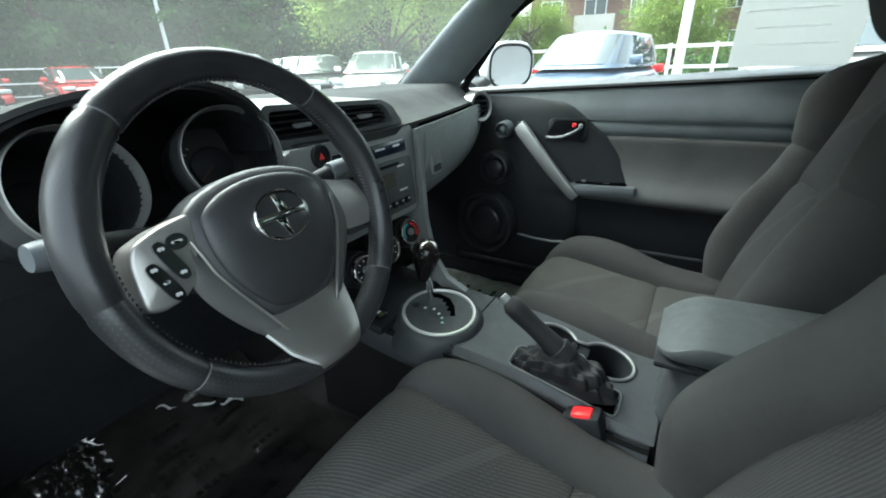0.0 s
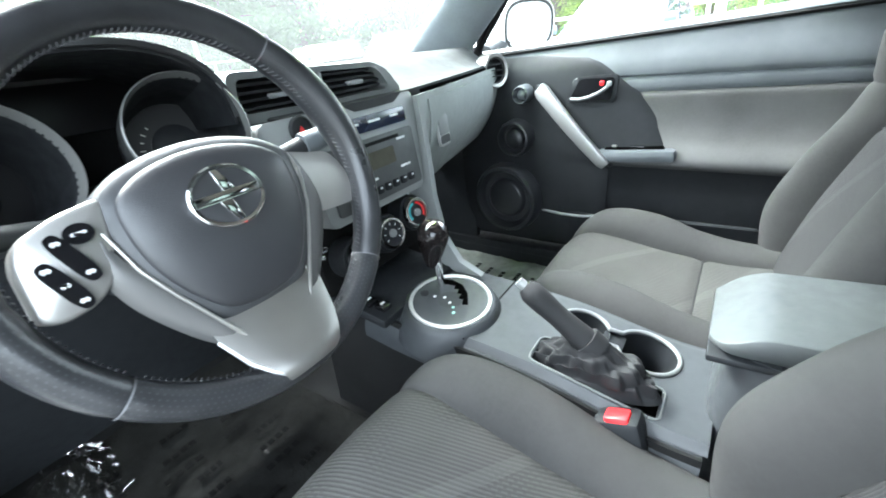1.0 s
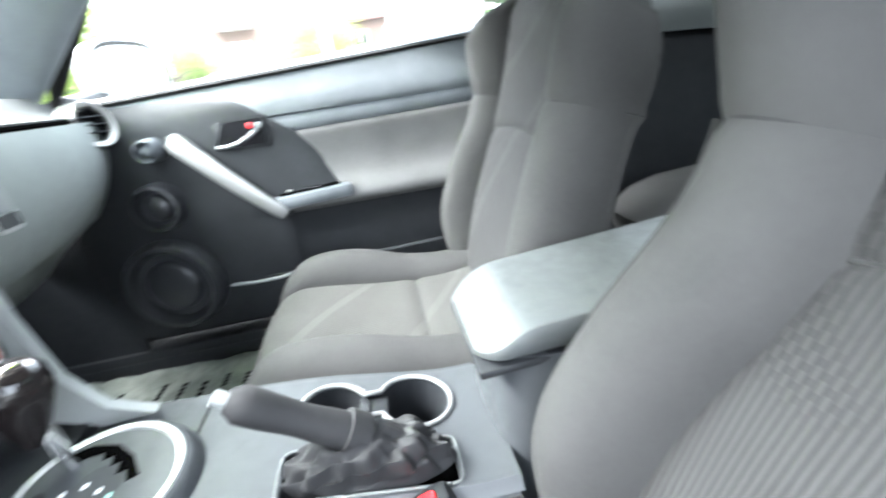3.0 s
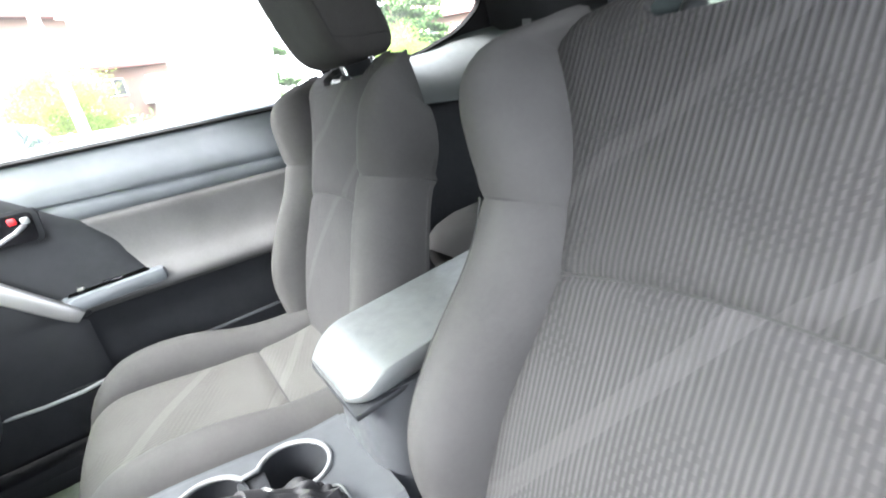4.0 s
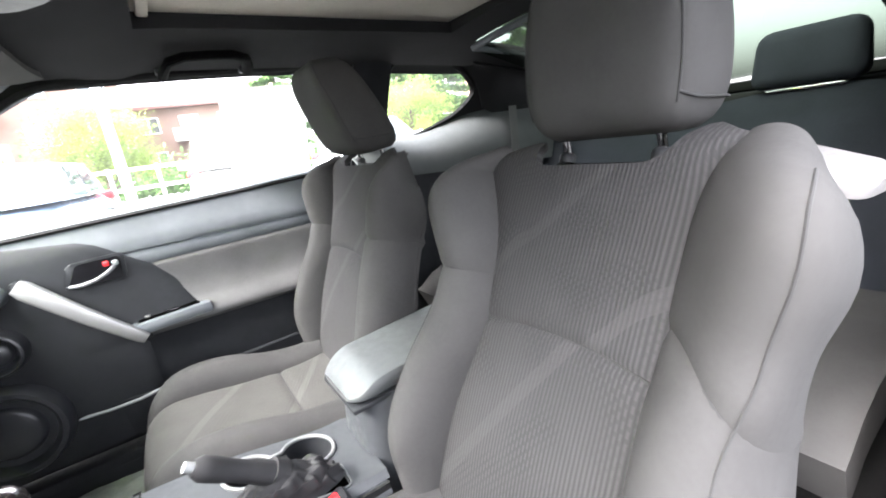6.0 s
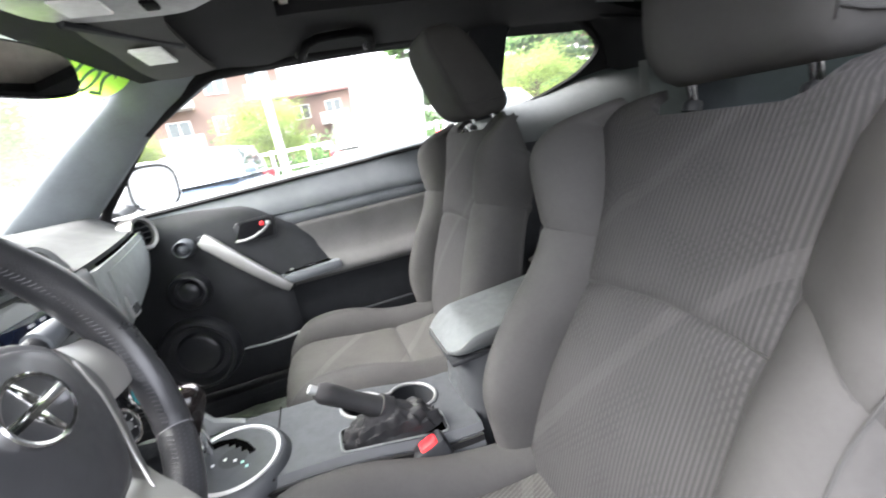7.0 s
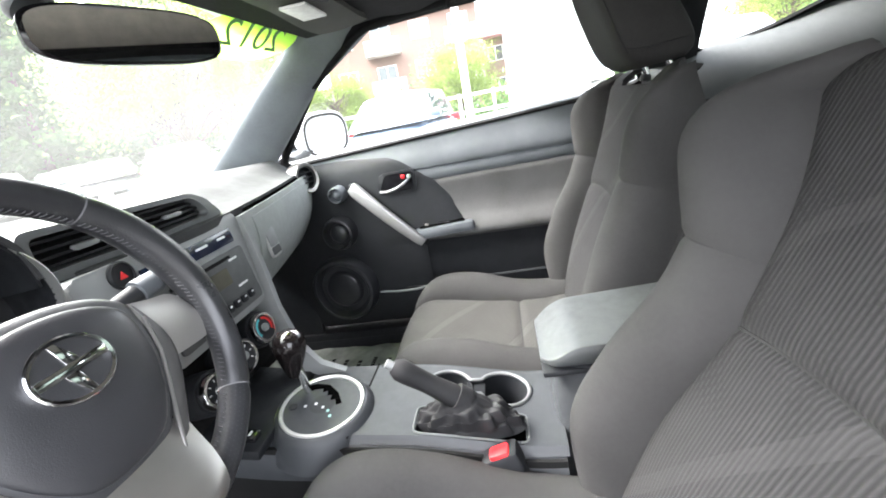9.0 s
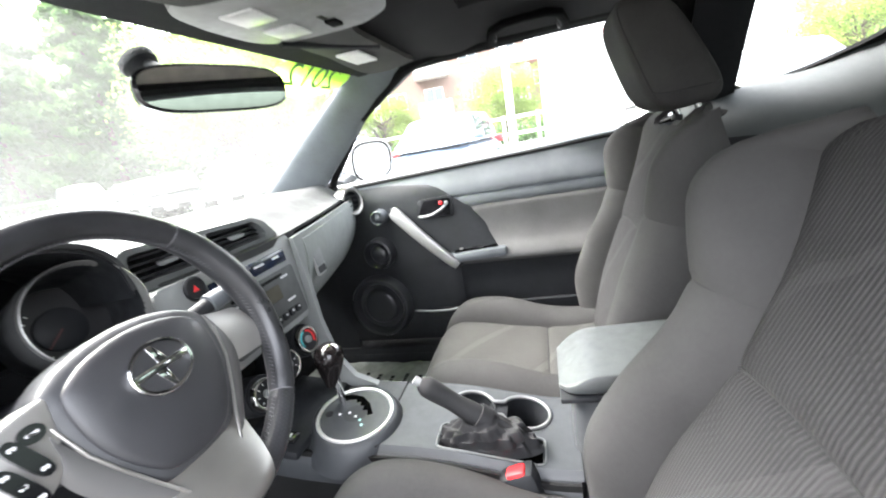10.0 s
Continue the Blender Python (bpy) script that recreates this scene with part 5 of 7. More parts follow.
        part("recline_pin", lathe(bmesh.new(), [(0.012, 0), (0.012, 0.016), (0.009, 0.02), (0.001, 0.02)], frame_at((cx + side * 0.195, -0.038, 0.475), (side * 0.2, 0.3, 1)), 14), CHROME, seat, "small bright hinge cap")
    # Headrest on two chrome posts.
    base = back_spine(1.0)
    rings = []
    for t in np.linspace(0, 1, 22):
        s = 1.052 + 0.36 * t
        c = Vector((cx + 0.003, -0.268 + head + lean * t, 1.012 + 0.228 * t))
        edge = (1 - abs(2 * t - 1) ** 5) ** 0.5 if 0 < t < 1 else 0.15
        edge = max(edge, 0.25)
        a = (0.110 + 0.014 * math.sin(math.pi * t) - 0.014 * t) * (0.72 + 0.28 * edge)
        b = (0.056 + 0.018 * (1 - t)) * (0.45 + 0.55 * edge)
        rings.append([c + Vector((x, y + 0.012 * (1 - (x / 0.13) ** 2) * 0.0 + (0.018 * (x / 0.13) ** 2 if y > 0 else 0.0), 0)) for x, y in oval(a, b, 44, 4.2)])
    cushion = part("headrest", ring_loft(bmesh.new(), rings), SEAT_CLOTH, seat, "grey cloth headrest", 70)
    for k in (4, 18):
        part("headrest_seam", tube(bmesh.new(), [ring[k] for ring in rings[3:-1]], 0.0016, 6), SEAM_DARK, cushion)
    part("headrest_seam", tube(bmesh.new(), [rings[4][k] + Vector((0, 0, 0.012 * math.sin(math.pi * (k - 4) / 14))) for k in range(18, 28)], 0.0016, 6), SEAM_DARK, cushion)
    for side in (-1, 1):
        x = cx + 0.014 + side * 0.072
        part("post", tube(bmesh.new(), [(x, -0.284, 0.95), (x, -0.278, 0.99), (x, -0.264, 1.06)], 0.0062, 12), CHROME, seat, "chrome headrest post")
        part("post_collar", lathe(bmesh.new(), [(0.012, -0.012), (0.012, -0.002), (0.0095, 0.002), (0.0065, 0.002)], frame_at((x, -0.276, 0.990), (0, -0.3, 1)), 20), BLACK, seat)
    part("post_tray", ring_loft(bmesh.new(), [[off + back_spine(s) + FWD * d + Vector((x, 0, 0)) for x, d in ((-0.105, -0.012 + r), (0.105, -0.012 + r), (0.095, -0.044), (-0.095, -0.044))] for s, r in ((0.93, -0.010), (0.965, -0.010), (0.988, -0.016), (0.992, -0.028))]), BLACK, seat, "dark trim under the headrest")
    if cx < 0:
        guide = frame_at(off + back_spine(1.0) + FWD * -0.052 + Vector((-0.178, 0, -0.010)), (-0.30, 0.10, 1), (0, -1, 0.1))
        part("belt_guide", plate(bmesh.new(), round_poly([(-0.075, -0.050), (0.070, -0.055), (0.085, 0.030), (-0.060, 0.045)], 0.024, 6), guide, 0.016, 0.006), plastic("grey_guide_vinyl", (0.15, 0.145, 0.145), 0.5, 700, 0.3), seat, "pale grey vinyl belt guide on the shoulder")
    return seat


driver_seat = front_seat(DRIVER_X, -0.022, 0.004, 1.2)
passenger_seat = front_seat(PASSENGER_X + 0.004, 0.004, 0.075, 1.0, 1.4)
# The passenger seat is pushed back a little and set more upright.
passenger_seat.matrix_basis = Matrix.Translation((PASSENGER_X + 0.004, -0.090, 0.452)) @ pose(0, 0, 0, -6) @ Matrix.Translation((0, 0.20, -0.20))
tagged(driver_seat, "grey cloth driver's bucket seat with ribbed inserts")
tagged(passenger_seat, "grey cloth passenger bucket seat with ribbed inserts")

# ---- rear seat ----
# Navy-black cloth; on the backrest its darkness stands in for missing shade.
REAR_CLOTH = cloth("blue_black_shaded_cloth", (0.025, 0.028, 0.035))
rear = thing("back_bench", (CX, -1.0, 0.25), "dark cloth rear bench seat, backrest darkened for shade, with grey cushion and headrests", "car seat")
sheet("backrest", lambda u, v: (0.62 - 1.18 * u, -0.98 - 0.24 * v - 0.03 * math.sin(math.pi * v), 0.52 + 0.50 * v + 0.02 * math.sin(math.pi * u * 2) ** 2), 26, 16, REAR_CLOTH, rear, 0.10)
sheet("cushion", lambda u, v: (0.62 - 1.18 * u, -0.98 + 0.48 * v, 0.47 - 0.02 * v - 0.05 * ease(0.8, 1, v)), 20, 14, SEAT_CLOTH, rear, 0.12)
for x in (-0.26, 0.33):
    hr = part("rear_headrest", new_box((x, -1.235, 1.115), (0.25, 0.10, 0.15), 0.035, None, 4, (0.9, 0.8)), REAR_CLOTH, rear, "dark rear headrest", 70)
    part("headrest_bar", new_box((x, -1.22, 1.036), (0.17, 0.02, 0.008), 0.003), CHROME, hr)
shelf = part("parcel_shelf", new_box((CX, -1.55, 1.03), (1.2, 0.55, 0.03), 0.01), HEADLINER)
tagged(shelf, "dark parcel shelf behind the rear seat", "shelf", kind="structure")
hatch = part("wall_rear", new_box((CX, -1.9, 0.75), (1.3, 0.06, 0.62), 0.01), BLACK)
tagged(hatch, "dark rear wall of the cabin", "wall", kind="structure")

# ---- seat belts ----
belt = thing("seat_belt", (0.655, -0.5, 0.9), "grey webbing belt hanging by the rear pillar", "seat belt")
WEB = cloth("grey_webbing", (0.11, 0.11, 0.11), 1400, 0.1)
sheet("webbing", lambda u, v: (0.580 - 0.004 * u, -0.955 - 0.036 * u, 0.92 + 0.20 * v), 4, 10, WEB, belt, 0.002)
part("guide", new_box((0.655, -0.90, 1.02), (0.014, 0.035, 0.014), 0.004), GLOSS_BLACK, belt)
for k, x in enumerate((-0.095, 0.150)):
    stalk = thing("belt_buckle", (x, 0.13, 0.40), "black seat belt buckle with red release button", "belt buckle", "seat belt buckles")
    lean = Euler((radians(-18), radians(6), 0)).to_matrix()
    z = 0.506 if k == 0 else 0.43
    body = part("body", new_box((x, 0.136, z - 0.052), (0.042, 0.062, 0.118), 0.009, lean), BLACK, stalk)
    part("release_button", new_box((x + 0.001, 0.151, z + 0.001), (0.027, 0.034, 0.018), 0.006, lean), RED, stalk, "red release button")
    part("strap", new_box((x, 0.12, z - 0.14), (0.006, 0.045, 0.12), 0.002, lean), WEB, stalk)

# ---- centre console ----
console = thing("centre_console", (CX, 0.25, 0.25), "grey plastic centre console with cup holders", "console")


def con_z(y):
    return spline([(-0.30, 0.50), (0.05, 0.497), (0.11, 0.50), (0.28, 0.532), (0.46, 0.545), (0.55, 0.552), (0.70, 0.575)], y)


CL, CR = -0.084, 0.128
CUPS = ((0.056, 0.243, 0.042), (0.060, 0.142, 0.047))
NECK = 0.020                            # half width of the gap that joins the cups
BOOT_HOLE = (-0.067, -0.008, 0.107, 0.290)


def console_top():
    """The top skin with two joined round holes and the brake slot left open."""
    bm = bmesh.new()
    xs = np.linspace(CL, CR, 61)
    ys = np.linspace(0.045, 0.40, 107)
    grid = {}
    for i, x in enumerate(xs):
        for j, y in enumerate(ys):
            grid[i, j] = bm.verts.new((x, y, con_z(y) - 0.012 * ease(CR - 0.012, CR, x) - 0.012 * (1 - ease(CL, CL + 0.012, x))))
    for i in range(len(xs) - 1):
        for j in range(len(ys) - 1):
            x, y = (xs[i] + xs[i + 1]) / 2, (ys[j] + ys[j + 1]) / 2
            if any((x - a) ** 2 + (y - b) ** 2 < (r - 0.001) ** 2 for a, b, r in CUPS) or (abs(x - 0.058) < NECK - 0.001 and 0.142 < y < 0.243) or (BOOT_HOLE[0] < x < BOOT_HOLE[1] and BOOT_HOLE[2] < y < BOOT_HOLE[3]):
                continue
            bm.faces.new([grid[i, j], grid[i + 1, j], grid[i + 1, j + 1], grid[i, j + 1]])
    bmesh.ops.delete(bm, geom=[v for v in bm.verts if not v.link_faces], context="VERTS")
    bmesh.ops.solidify(bm, geom=bm.faces[:], thickness=0.004)
    return bm


part("top_skin", console_top(), CONSOLE, console)


def flank(u, v):
    y = 0.05 + 0.70 * u
    return (CL - 0.010 - 0.012 * v, y, con_z(y) - 0.012 - (con_z(y) - 0.27) * v)


sheet("left_shoulder", lambda u, v: (CL + 0.008 - 0.030 * math.sin(math.pi / 2 * v), 0.05 + 0.56 * u, con_z(0.05 + 0.56 * u) - 0.012 - 0.055 * (1 - math.cos(math.pi / 2 * v))), 24, 8, CONSOLE, console, 0.005)
# Carpet black on this side stands in for the driver's footwell shade.
sheet("left_flank_shade", flank, 24, 10, CARPET, console, 0.006)
sheet("right_flank", lambda u, v: (CR + 0.004 + 0.012 * v, 0.60 - 0.55 * u, con_z(0.60 - 0.55 * u) - 0.008 - (con_z(0.60 - 0.55 * u) - 0.27) * v), 24, 10, CONSOLE, console, 0.006)
part("shifter_deck", ring_loft(bmesh.new(), [[Vector((CL + 0.004, y, con_z(y) - 0.004)), Vector((CR - 0.004, y, con_z(y) - 0.004)), Vector((CR, y, con_z(y) - 0.05)), Vector((CL, y, con_z(y) - 0.05))] for y in np.linspace(0.399, 0.62, 12)]), CONSOLE, console)
sheet("deck_seam", lambda u, v: (CL + 0.002 + (CR - CL - 0.004) * u, 0.3995 + 0.003 * v, con_z(0.40) + 0.0008), 6, 2, RUBBER, console, 0.001)
part("front_tray", new_box((-0.012, 0.622, 0.565), (0.225, 0.18, 0.02), 0.006, Euler((radians(8), 0, 0)).to_matrix()), BLACK, console)
for y in (0.583, 0.550):
    toggle = part("console_switch", new_box((-0.104, y, 0.578), (0.022, 0.024, 0.010), 0.003, Euler((radians(8), 0, 0)).to_matrix()), GLOSS_BLACK, console, "small black switch")
    part("switch_mark", new_box((-0.104, y, 0.5835), (0.010, 0.004, 0.0008), 0, Euler((radians(8), 0, 0)).to_matrix()), WHITE_INK, toggle)
for x, y, r in CUPS:
    z = con_z(y)
    m = Matrix.Translation((x, y, z)) @ Euler((radians(9), 0, 0)).to_matrix().to_4x4()
    cup = part("cup_holder", lathe(bmesh.new(), [(r + 0.001, -0.002), (r - 0.004, -0.03), (r - 0.006, -0.07), (0.001, -0.071)], m, 40, False), BLACK, console, "deep black cup holder")
cup_line = []
for (x, y, r), way in zip(CUPS, (1, -1)):
    gap = math.asin(NECK / r)
    for k in range(41):
        a = gap + (2 * math.pi - 2 * gap) * k / 40
        px, py = x - way * r * math.sin(a), y - way * r * math.cos(a)
        cup_line.append(Vector((px, py, con_z(py) + 0.0015)))
cup_line.append(cup_line[0])
part("cup_rim", tube(bmesh.new(), cup_line, 0.0036, 10), paint("dull_silver_rim", (0.20, 0.205, 0.205), 0.4, 0.4), console, "dull silver rim round both cup holders")
part("cup_neck", new_box((0.058, 0.196, con_z(0.196) - 0.010), (2 * NECK + 0.004, 0.036, 0.010), 0.002, Euler((radians(9), 0, 0)).to_matrix()), BLACK, console)
part("brake_slot", new_box((-0.037, 0.198, 0.455), (0.066, 0.192, 0.05), 0.004), VOID, console)
part("slot_frame", tube(bmesh.new(), [Vector((x, y, con_z(y) + 0.001)) for x, y in round_poly([(-0.069, 0.104), (-0.005, 0.104), (-0.006, 0.293), (-0.069, 0.293)], 0.014)] + [Vector((-0.069, 0.120, con_z(0.120) + 0.001))], 0.0017, 8), VENT_RIM, console)
# Storage box and lid.
part("storage_box", ring_loft(bmesh.new(), [[Vector((CX + 0.008 + a, -0.11 + b * k, z)) for a, b in oval(w, 0.165, 28, 5)] for w, z, k in ((0.092, 0.26, 1), (0.092, 0.50, 1), (0.084, 0.57, 0.96), (0.078, 0.612, 0.94))]), CONSOLE, console, "grey storage box under the armrest")
rings = []
for t in np.linspace(0, 1, 34) ** 1.7:
    y = 0.070 - 0.36 * t
    w = 0.084 * (1 - 0.30 * max(0.0, 1 - t / 0.10) ** 2.6) * (1 - ease(0.93, 1, t) * 0.1)
    top = 0.648 + 0.024 * t - 0.024 * (1 - ease(0, 0.22, t)) ** 2
    rings.append([Vector((CX + 0.011 + x, y, (top if z > 0 else 0.624 + 0.016 * t) + z * (0.2 if z > 0 else 1.0))) for x, z in oval(w, 0.012, 36, 3.5)])
part("armrest_lid", ring_loft(bmesh.new(), rings), LID, console, "pale grey padded armrest lid", 60)
part("lid_seam", new_box((CX + 0.010, -0.10, 0.612), (0.156, 0.34, 0.010), 0.003, Euler((radians(-3), 0, 0)).to_matrix()), BLACK, console)

# ---- gear selector ----
gear = thing("gear_selector", (-0.018, 0.463, 0.55), "gear lever in a round silver-ringed gate", "gear lever")
gm = Matrix.Translation((-0.018, 0.465, 0.556)) @ Euler((radians(5), radians(-4), 0)).to_matrix().to_4x4()
part("bezel_foot", lathe(bmesh.new(), [(0.106, -0.045), (0.098, -0.024), (0.089, -0.004), (0.083, 0.005), (0.078, 0.008), (0.072, 0.008)], gm, 56), CONSOLE, gear, "grey flared base")
part("bezel_ring", lathe(bmesh.new(), [(0.0765, -0.004), (0.0765, 0.008), (0.0750, 0.0105), (0.0705, 0.0105), (0.068, 0.007), (0.068, -0.004)], gm, 64), BRIGHT, gear, "bright silver ring")
GATE = plastic("gate_plate_plastic", (0.065, 0.068, 0.069), 0.6, 900, 0.15, spec=0.1)
gate_plate = part("gate_plate", lathe(bmesh.new(), [(0.0685, -0.006), (0.0685, 0.006), (0.066, 0.007), (0.001, 0.0085)], gm, 56), GATE, gear, "dark round gate plate")
slot = [(0.84 * a, 0.84 * b) for a, b in ((0.040, 0.060), (0.052, 0.056), (0.061, 0.034), (0.056, 0.002), (0.034, -0.024), (0.004, -0.042), (-0.002, -0.031), (0.014, -0.024), (0.012, -0.014), (0.028, -0.012), (0.026, -0.002), (0.040, 0.002), (0.036, 0.012), (0.047, 0.016), (0.044, 0.034), (0.036, 0.046))]
# The slot is a raised black plate, its inner shade given by colour.
part("gate_slot", plate(bmesh.new(), slot[::-1], gm @ Matrix.Translation((0, 0, 0.0074)), 0.0022), VOID, gate_plate)
for x, y in ((-0.006, 0.030), (0.000, 0.012), (-0.008, -0.004), (-0.016, -0.016), (-0.028, -0.024)):
    part("gear_mark", plate(bmesh.new(), round_poly([(x - 0.0028, y - 0.0025), (x + 0.0028, y - 0.0025), (x + 0.0028, y + 0.0025), (x - 0.0028, y + 0.0025)], 0.001, 3), gm @ Matrix.Translation((0, 0, 0.0078)), 0.0008), WHITE_INK if y > -0.01 else plain("pale_green_ink", (0.3, 0.55, 0.5), 0.5), gate_plate)
part("release_cap", lathe(bmesh.new(), [(0.008, 0), (0.008, 0.003), (0.001, 0.0035)], gm @ Matrix.Translation((-0.008, 0.052, 0.0062)), 16), BLACK, gate_plate)
foot, head = Vector((0.012, 0.502, 0.560)), Vector((0.008, 0.510, 0.660))
part("stem", tube(bmesh.new(), [foot, foot.lerp(head, 0.5), head], lambda t: 0.006 + 0.005 * t, 14), CHROME, gear, "tapered chrome stem")
knob_m = frame_at(head, (0.05, -0.12, 1))
part("knob", lathe(bmesh.new(), [(0.011, -0.048), (0.016, -0.034), (0.023, -0.014), (0.0285, 0.006), (0.0295, 0.018), (0.027, 0.030), (0.019, 0.038), (0.007, 0.041), (0.001, 0.0412)], knob_m, 32), plain("polished_knob_leather", (0.01, 0.008, 0.008), 0.16), gear, "glossy dark knob")
part("knob_cap", lathe(bmesh.new(), [(0.0195, 0.0378), (0.015, 0.0408), (0.001, 0.0428)], knob_m, 28), plain("smoked_chrome", (0.25, 0.22, 0.21), 0.12, 0.9), gear)

# ---- handbrake ----
brake = thing("handbrake", (-0.03, 0.17, 0.50), "black handbrake lever with leather boot", "handbrake")
tip, root = Vector((-0.044, 0.310, 0.650)), Vector((-0.034, 0.204, 0.563))
along = (tip - root).normalized()
part("grip", tube(bmesh.new(), [root + (tip - root) * t for t in np.linspace(-0.1, 0.97, 14)], lambda t: 0.0185 - 0.0015 * t - 0.006 * ease(0.92, 1, t) + 0.0012 * math.sin(9 * t), 18), BOOT, brake, "black moulded grip")
part("button", tube(bmesh.new(), [tip - along * 0.004, tip + along * 0.008], 0.0075, 14), GREY, brake, "silver release button")


def boot(u, v):
    a = 2 * math.pi * u
    t = v
    c = Vector((-0.037, 0.198, 0.506)).lerp(root + along * 0.014, t ** 0.75)
    swell = 1 + 0.16 * math.sin(math.pi * t) ** 2
    rx = (0.030 * (1 - t) + 0.0255 * t) * swell
    ry = (0.092 * (1 - t) ** 1.35 + 0.026 * t + 0.012 * math.sin(math.pi * t)) * swell
    crease = math.sin(math.pi * min(1, t * 1.1)) ** 0.6
    fold = 1 + crease * (0.085 * math.sin(7 * a + 5 * t + 1.2 * math.sin(3 * a)) + 0.05 * math.sin(15 * a - 8 * t) + 0.10 * noise.noise(Vector((3 * math.cos(a), 3 * math.sin(a), 6 * t))))
    bump = 0.005 * math.sin(20 * t + 3 * math.sin(a) + 2 * noise.noise(Vector((4 * math.cos(a), 4 * math.sin(a), 0)))) * crease
    return c + Vector((rx * fold * math.cos(a), ry * fold * math.sin(a), bump))


sheet("boot", boot, 110, 44, BOOT, brake, 0.0, angle=180, label="gathered black leather boot")
part("boot_collar", tube(bmesh.new(), [root - along * 0.006, root + along * 0.004, root + along * 0.016], 0.0235, 18), BOOT, brake)

# ---- mirror, visors, overhead console, grab handle ----
mirror = thing("rear_view_mirror", (-0.02, 0.62, 1.18), "black framed rear-view mirror on the windscreen", "mirror")
mm = frame_at((-0.012, 0.566, 1.193), (-0.46, -1, -0.035))
part("housing", ring_loft(bmesh.new(), [[mm @ Vector((x, y, z)) for x, y in oval(a, b, 40, 3.4)] for a, b, z in ((0.06, 0.015, -0.045), (0.105, 0.030, -0.035), (0.122, 0.036, -0.012), (0.124, 0.037, 0.004), (0.120, 0.034, 0.007))]), GLOSS_BLACK, mirror, "black housing")
part("glass", plate(bmesh.new(), oval(0.119, 0.033, 40, 3.4), mm @ Matrix.Translation((0, 0, 0.0072)), 0.0012), plain("mirror_silver", (0.85, 0.86, 0.86), 0.02, 1.0), mirror, "mirror glass")
part("mount", tube(bmesh.new(), [mm @ Vector((0, 0.01, -0.04)), (-0.008, 0.66, 1.235), (-0.006, 0.705, 1.262)], 0.011, 12), BLACK, mirror)
part("mount_pad", lathe(bmesh.new(), [(0.032, -0.006), (0.030, 0.006), (0.018, 0.016), (0.001, 0.018)], frame_at((-0.006, 0.712, 1.262), (0, -0.57, -0.82)), 24), BLACK, mirror)


def visor(name, x0, x1, label):
    ob = thing(name, ((x0 + x1) / 2, 0.42, 1.28), label, "sun visor", "sun visors")
    def shape(u, v):
        x = x0 + (x1 - x0) * u
        y = 0.535 - 0.135 * v - 0.02 * abs(2 * u - 1) ** 4
        return (x, y, min(roof_z(x, y), 1.30) - 0.022 + 0.006 * abs(2 * v - 1) ** 2)
    sheet("board", shape, 20, 10, cloth("grey_visor_cloth", (0.085, 0.085, 0.08), 1500), ob, 0.016)
    c = (x0 + x1) / 2
    part("vanity_cover", new_box((c + 0.005, 0.463, 1.270), (0.115, 0.058, 0.006), 0.002, Euler((0, radians(1), 0)).to_matrix()), plain("white_label_card", (0.75, 0.75, 0.72), 0.6), ob, "white label card")
    part("hinge_rod", tube(bmesh.new(), [(x0 - 0.02, 0.520, 1.276), (x0 + 0.5 * (x1 - x0), 0.405, 1.283)], 0.008, 8), BLACK, ob)
    return ob


visor("sun_visor", 0.155, 0.565, "grey folded sun visor with white warning label")
visor("sun_visor", -0.50, -0.10, "grey folded sun visor above the driver")
overhead = thing("overhead_console", (0.05, 0.42, 1.28), "grey overhead console with map lights", "overhead console")
part("body", ring_loft(bmesh.new(), [[Vector((0.03 + x, 0.43 + y, z)) for x, y in oval(a, b, 36, 3.5)] for a, b, z in ((0.15, 0.15, 1.322), (0.145, 0.145, 1.29), (0.125, 0.125, 1.278))]), plastic("light_grey_overhead_plastic", (0.3, 0.3, 0.29), 0.5, 900, 0.15), overhead, "grey moulded body")
for x in (-0.02, 0.085):
    part("map_light", new_box((x, 0.47, 1.277), (0.065, 0.06, 0.006), 0.003), plain("frosted_lens", (0.6, 0.6, 0.58), 0.35), overhead, "frosted map light")
part("switch", new_box((0.095, 0.385, 1.276), (0.034, 0.022, 0.008), 0.003), RUBBER, overhead, "black rocker switch")
for k in range(3):
    part("mark", new_box((0.055 + 0.008 * k, 0.39, 1.2775), (0.003, 0.010, 0.001)), RUBBER, overhead)
handle = thing("roof_grab_handle", (0.60, 0.05, 1.28), "dark fold-up grab handle above the passenger window", "grab handle")
part("bar", tube(bmesh.new(), [(0.588, 0.165, 1.272), (0.555, 0.163, 1.276), (0.500, 0.150, 1.288), (0.478, 0.12, 1.293), (0.474, 0.07, 1.295), (0.476, 0.02, 1.296), (0.500, -0.012, 1.294), (0.555, -0.026, 1.284), (0.592, -0.030, 1.280)], 0.0105, 10, flat=1.4), plastic("dull_black_plastic", (0.004, 0.004, 0.004), 0.85, 900, 0.3, spec=0.04), handle)
for y in (0.163, -0.027):
    part("foot", new_box((0.602, y, 1.288), (0.025, 0.03, 0.02), 0.006), BLACK, handle)

# ---- floor mats under printed film ----
PRINT = plain("black_print", (0.004, 0.004, 0.004), 0.8, 0.0, Specular_IOR_Level=0.05)


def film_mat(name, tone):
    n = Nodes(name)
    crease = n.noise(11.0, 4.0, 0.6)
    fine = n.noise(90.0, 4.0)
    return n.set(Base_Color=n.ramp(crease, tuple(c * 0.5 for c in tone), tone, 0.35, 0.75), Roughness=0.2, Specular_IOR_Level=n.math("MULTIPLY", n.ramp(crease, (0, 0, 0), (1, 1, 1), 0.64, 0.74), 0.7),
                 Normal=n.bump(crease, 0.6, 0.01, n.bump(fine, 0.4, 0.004)))


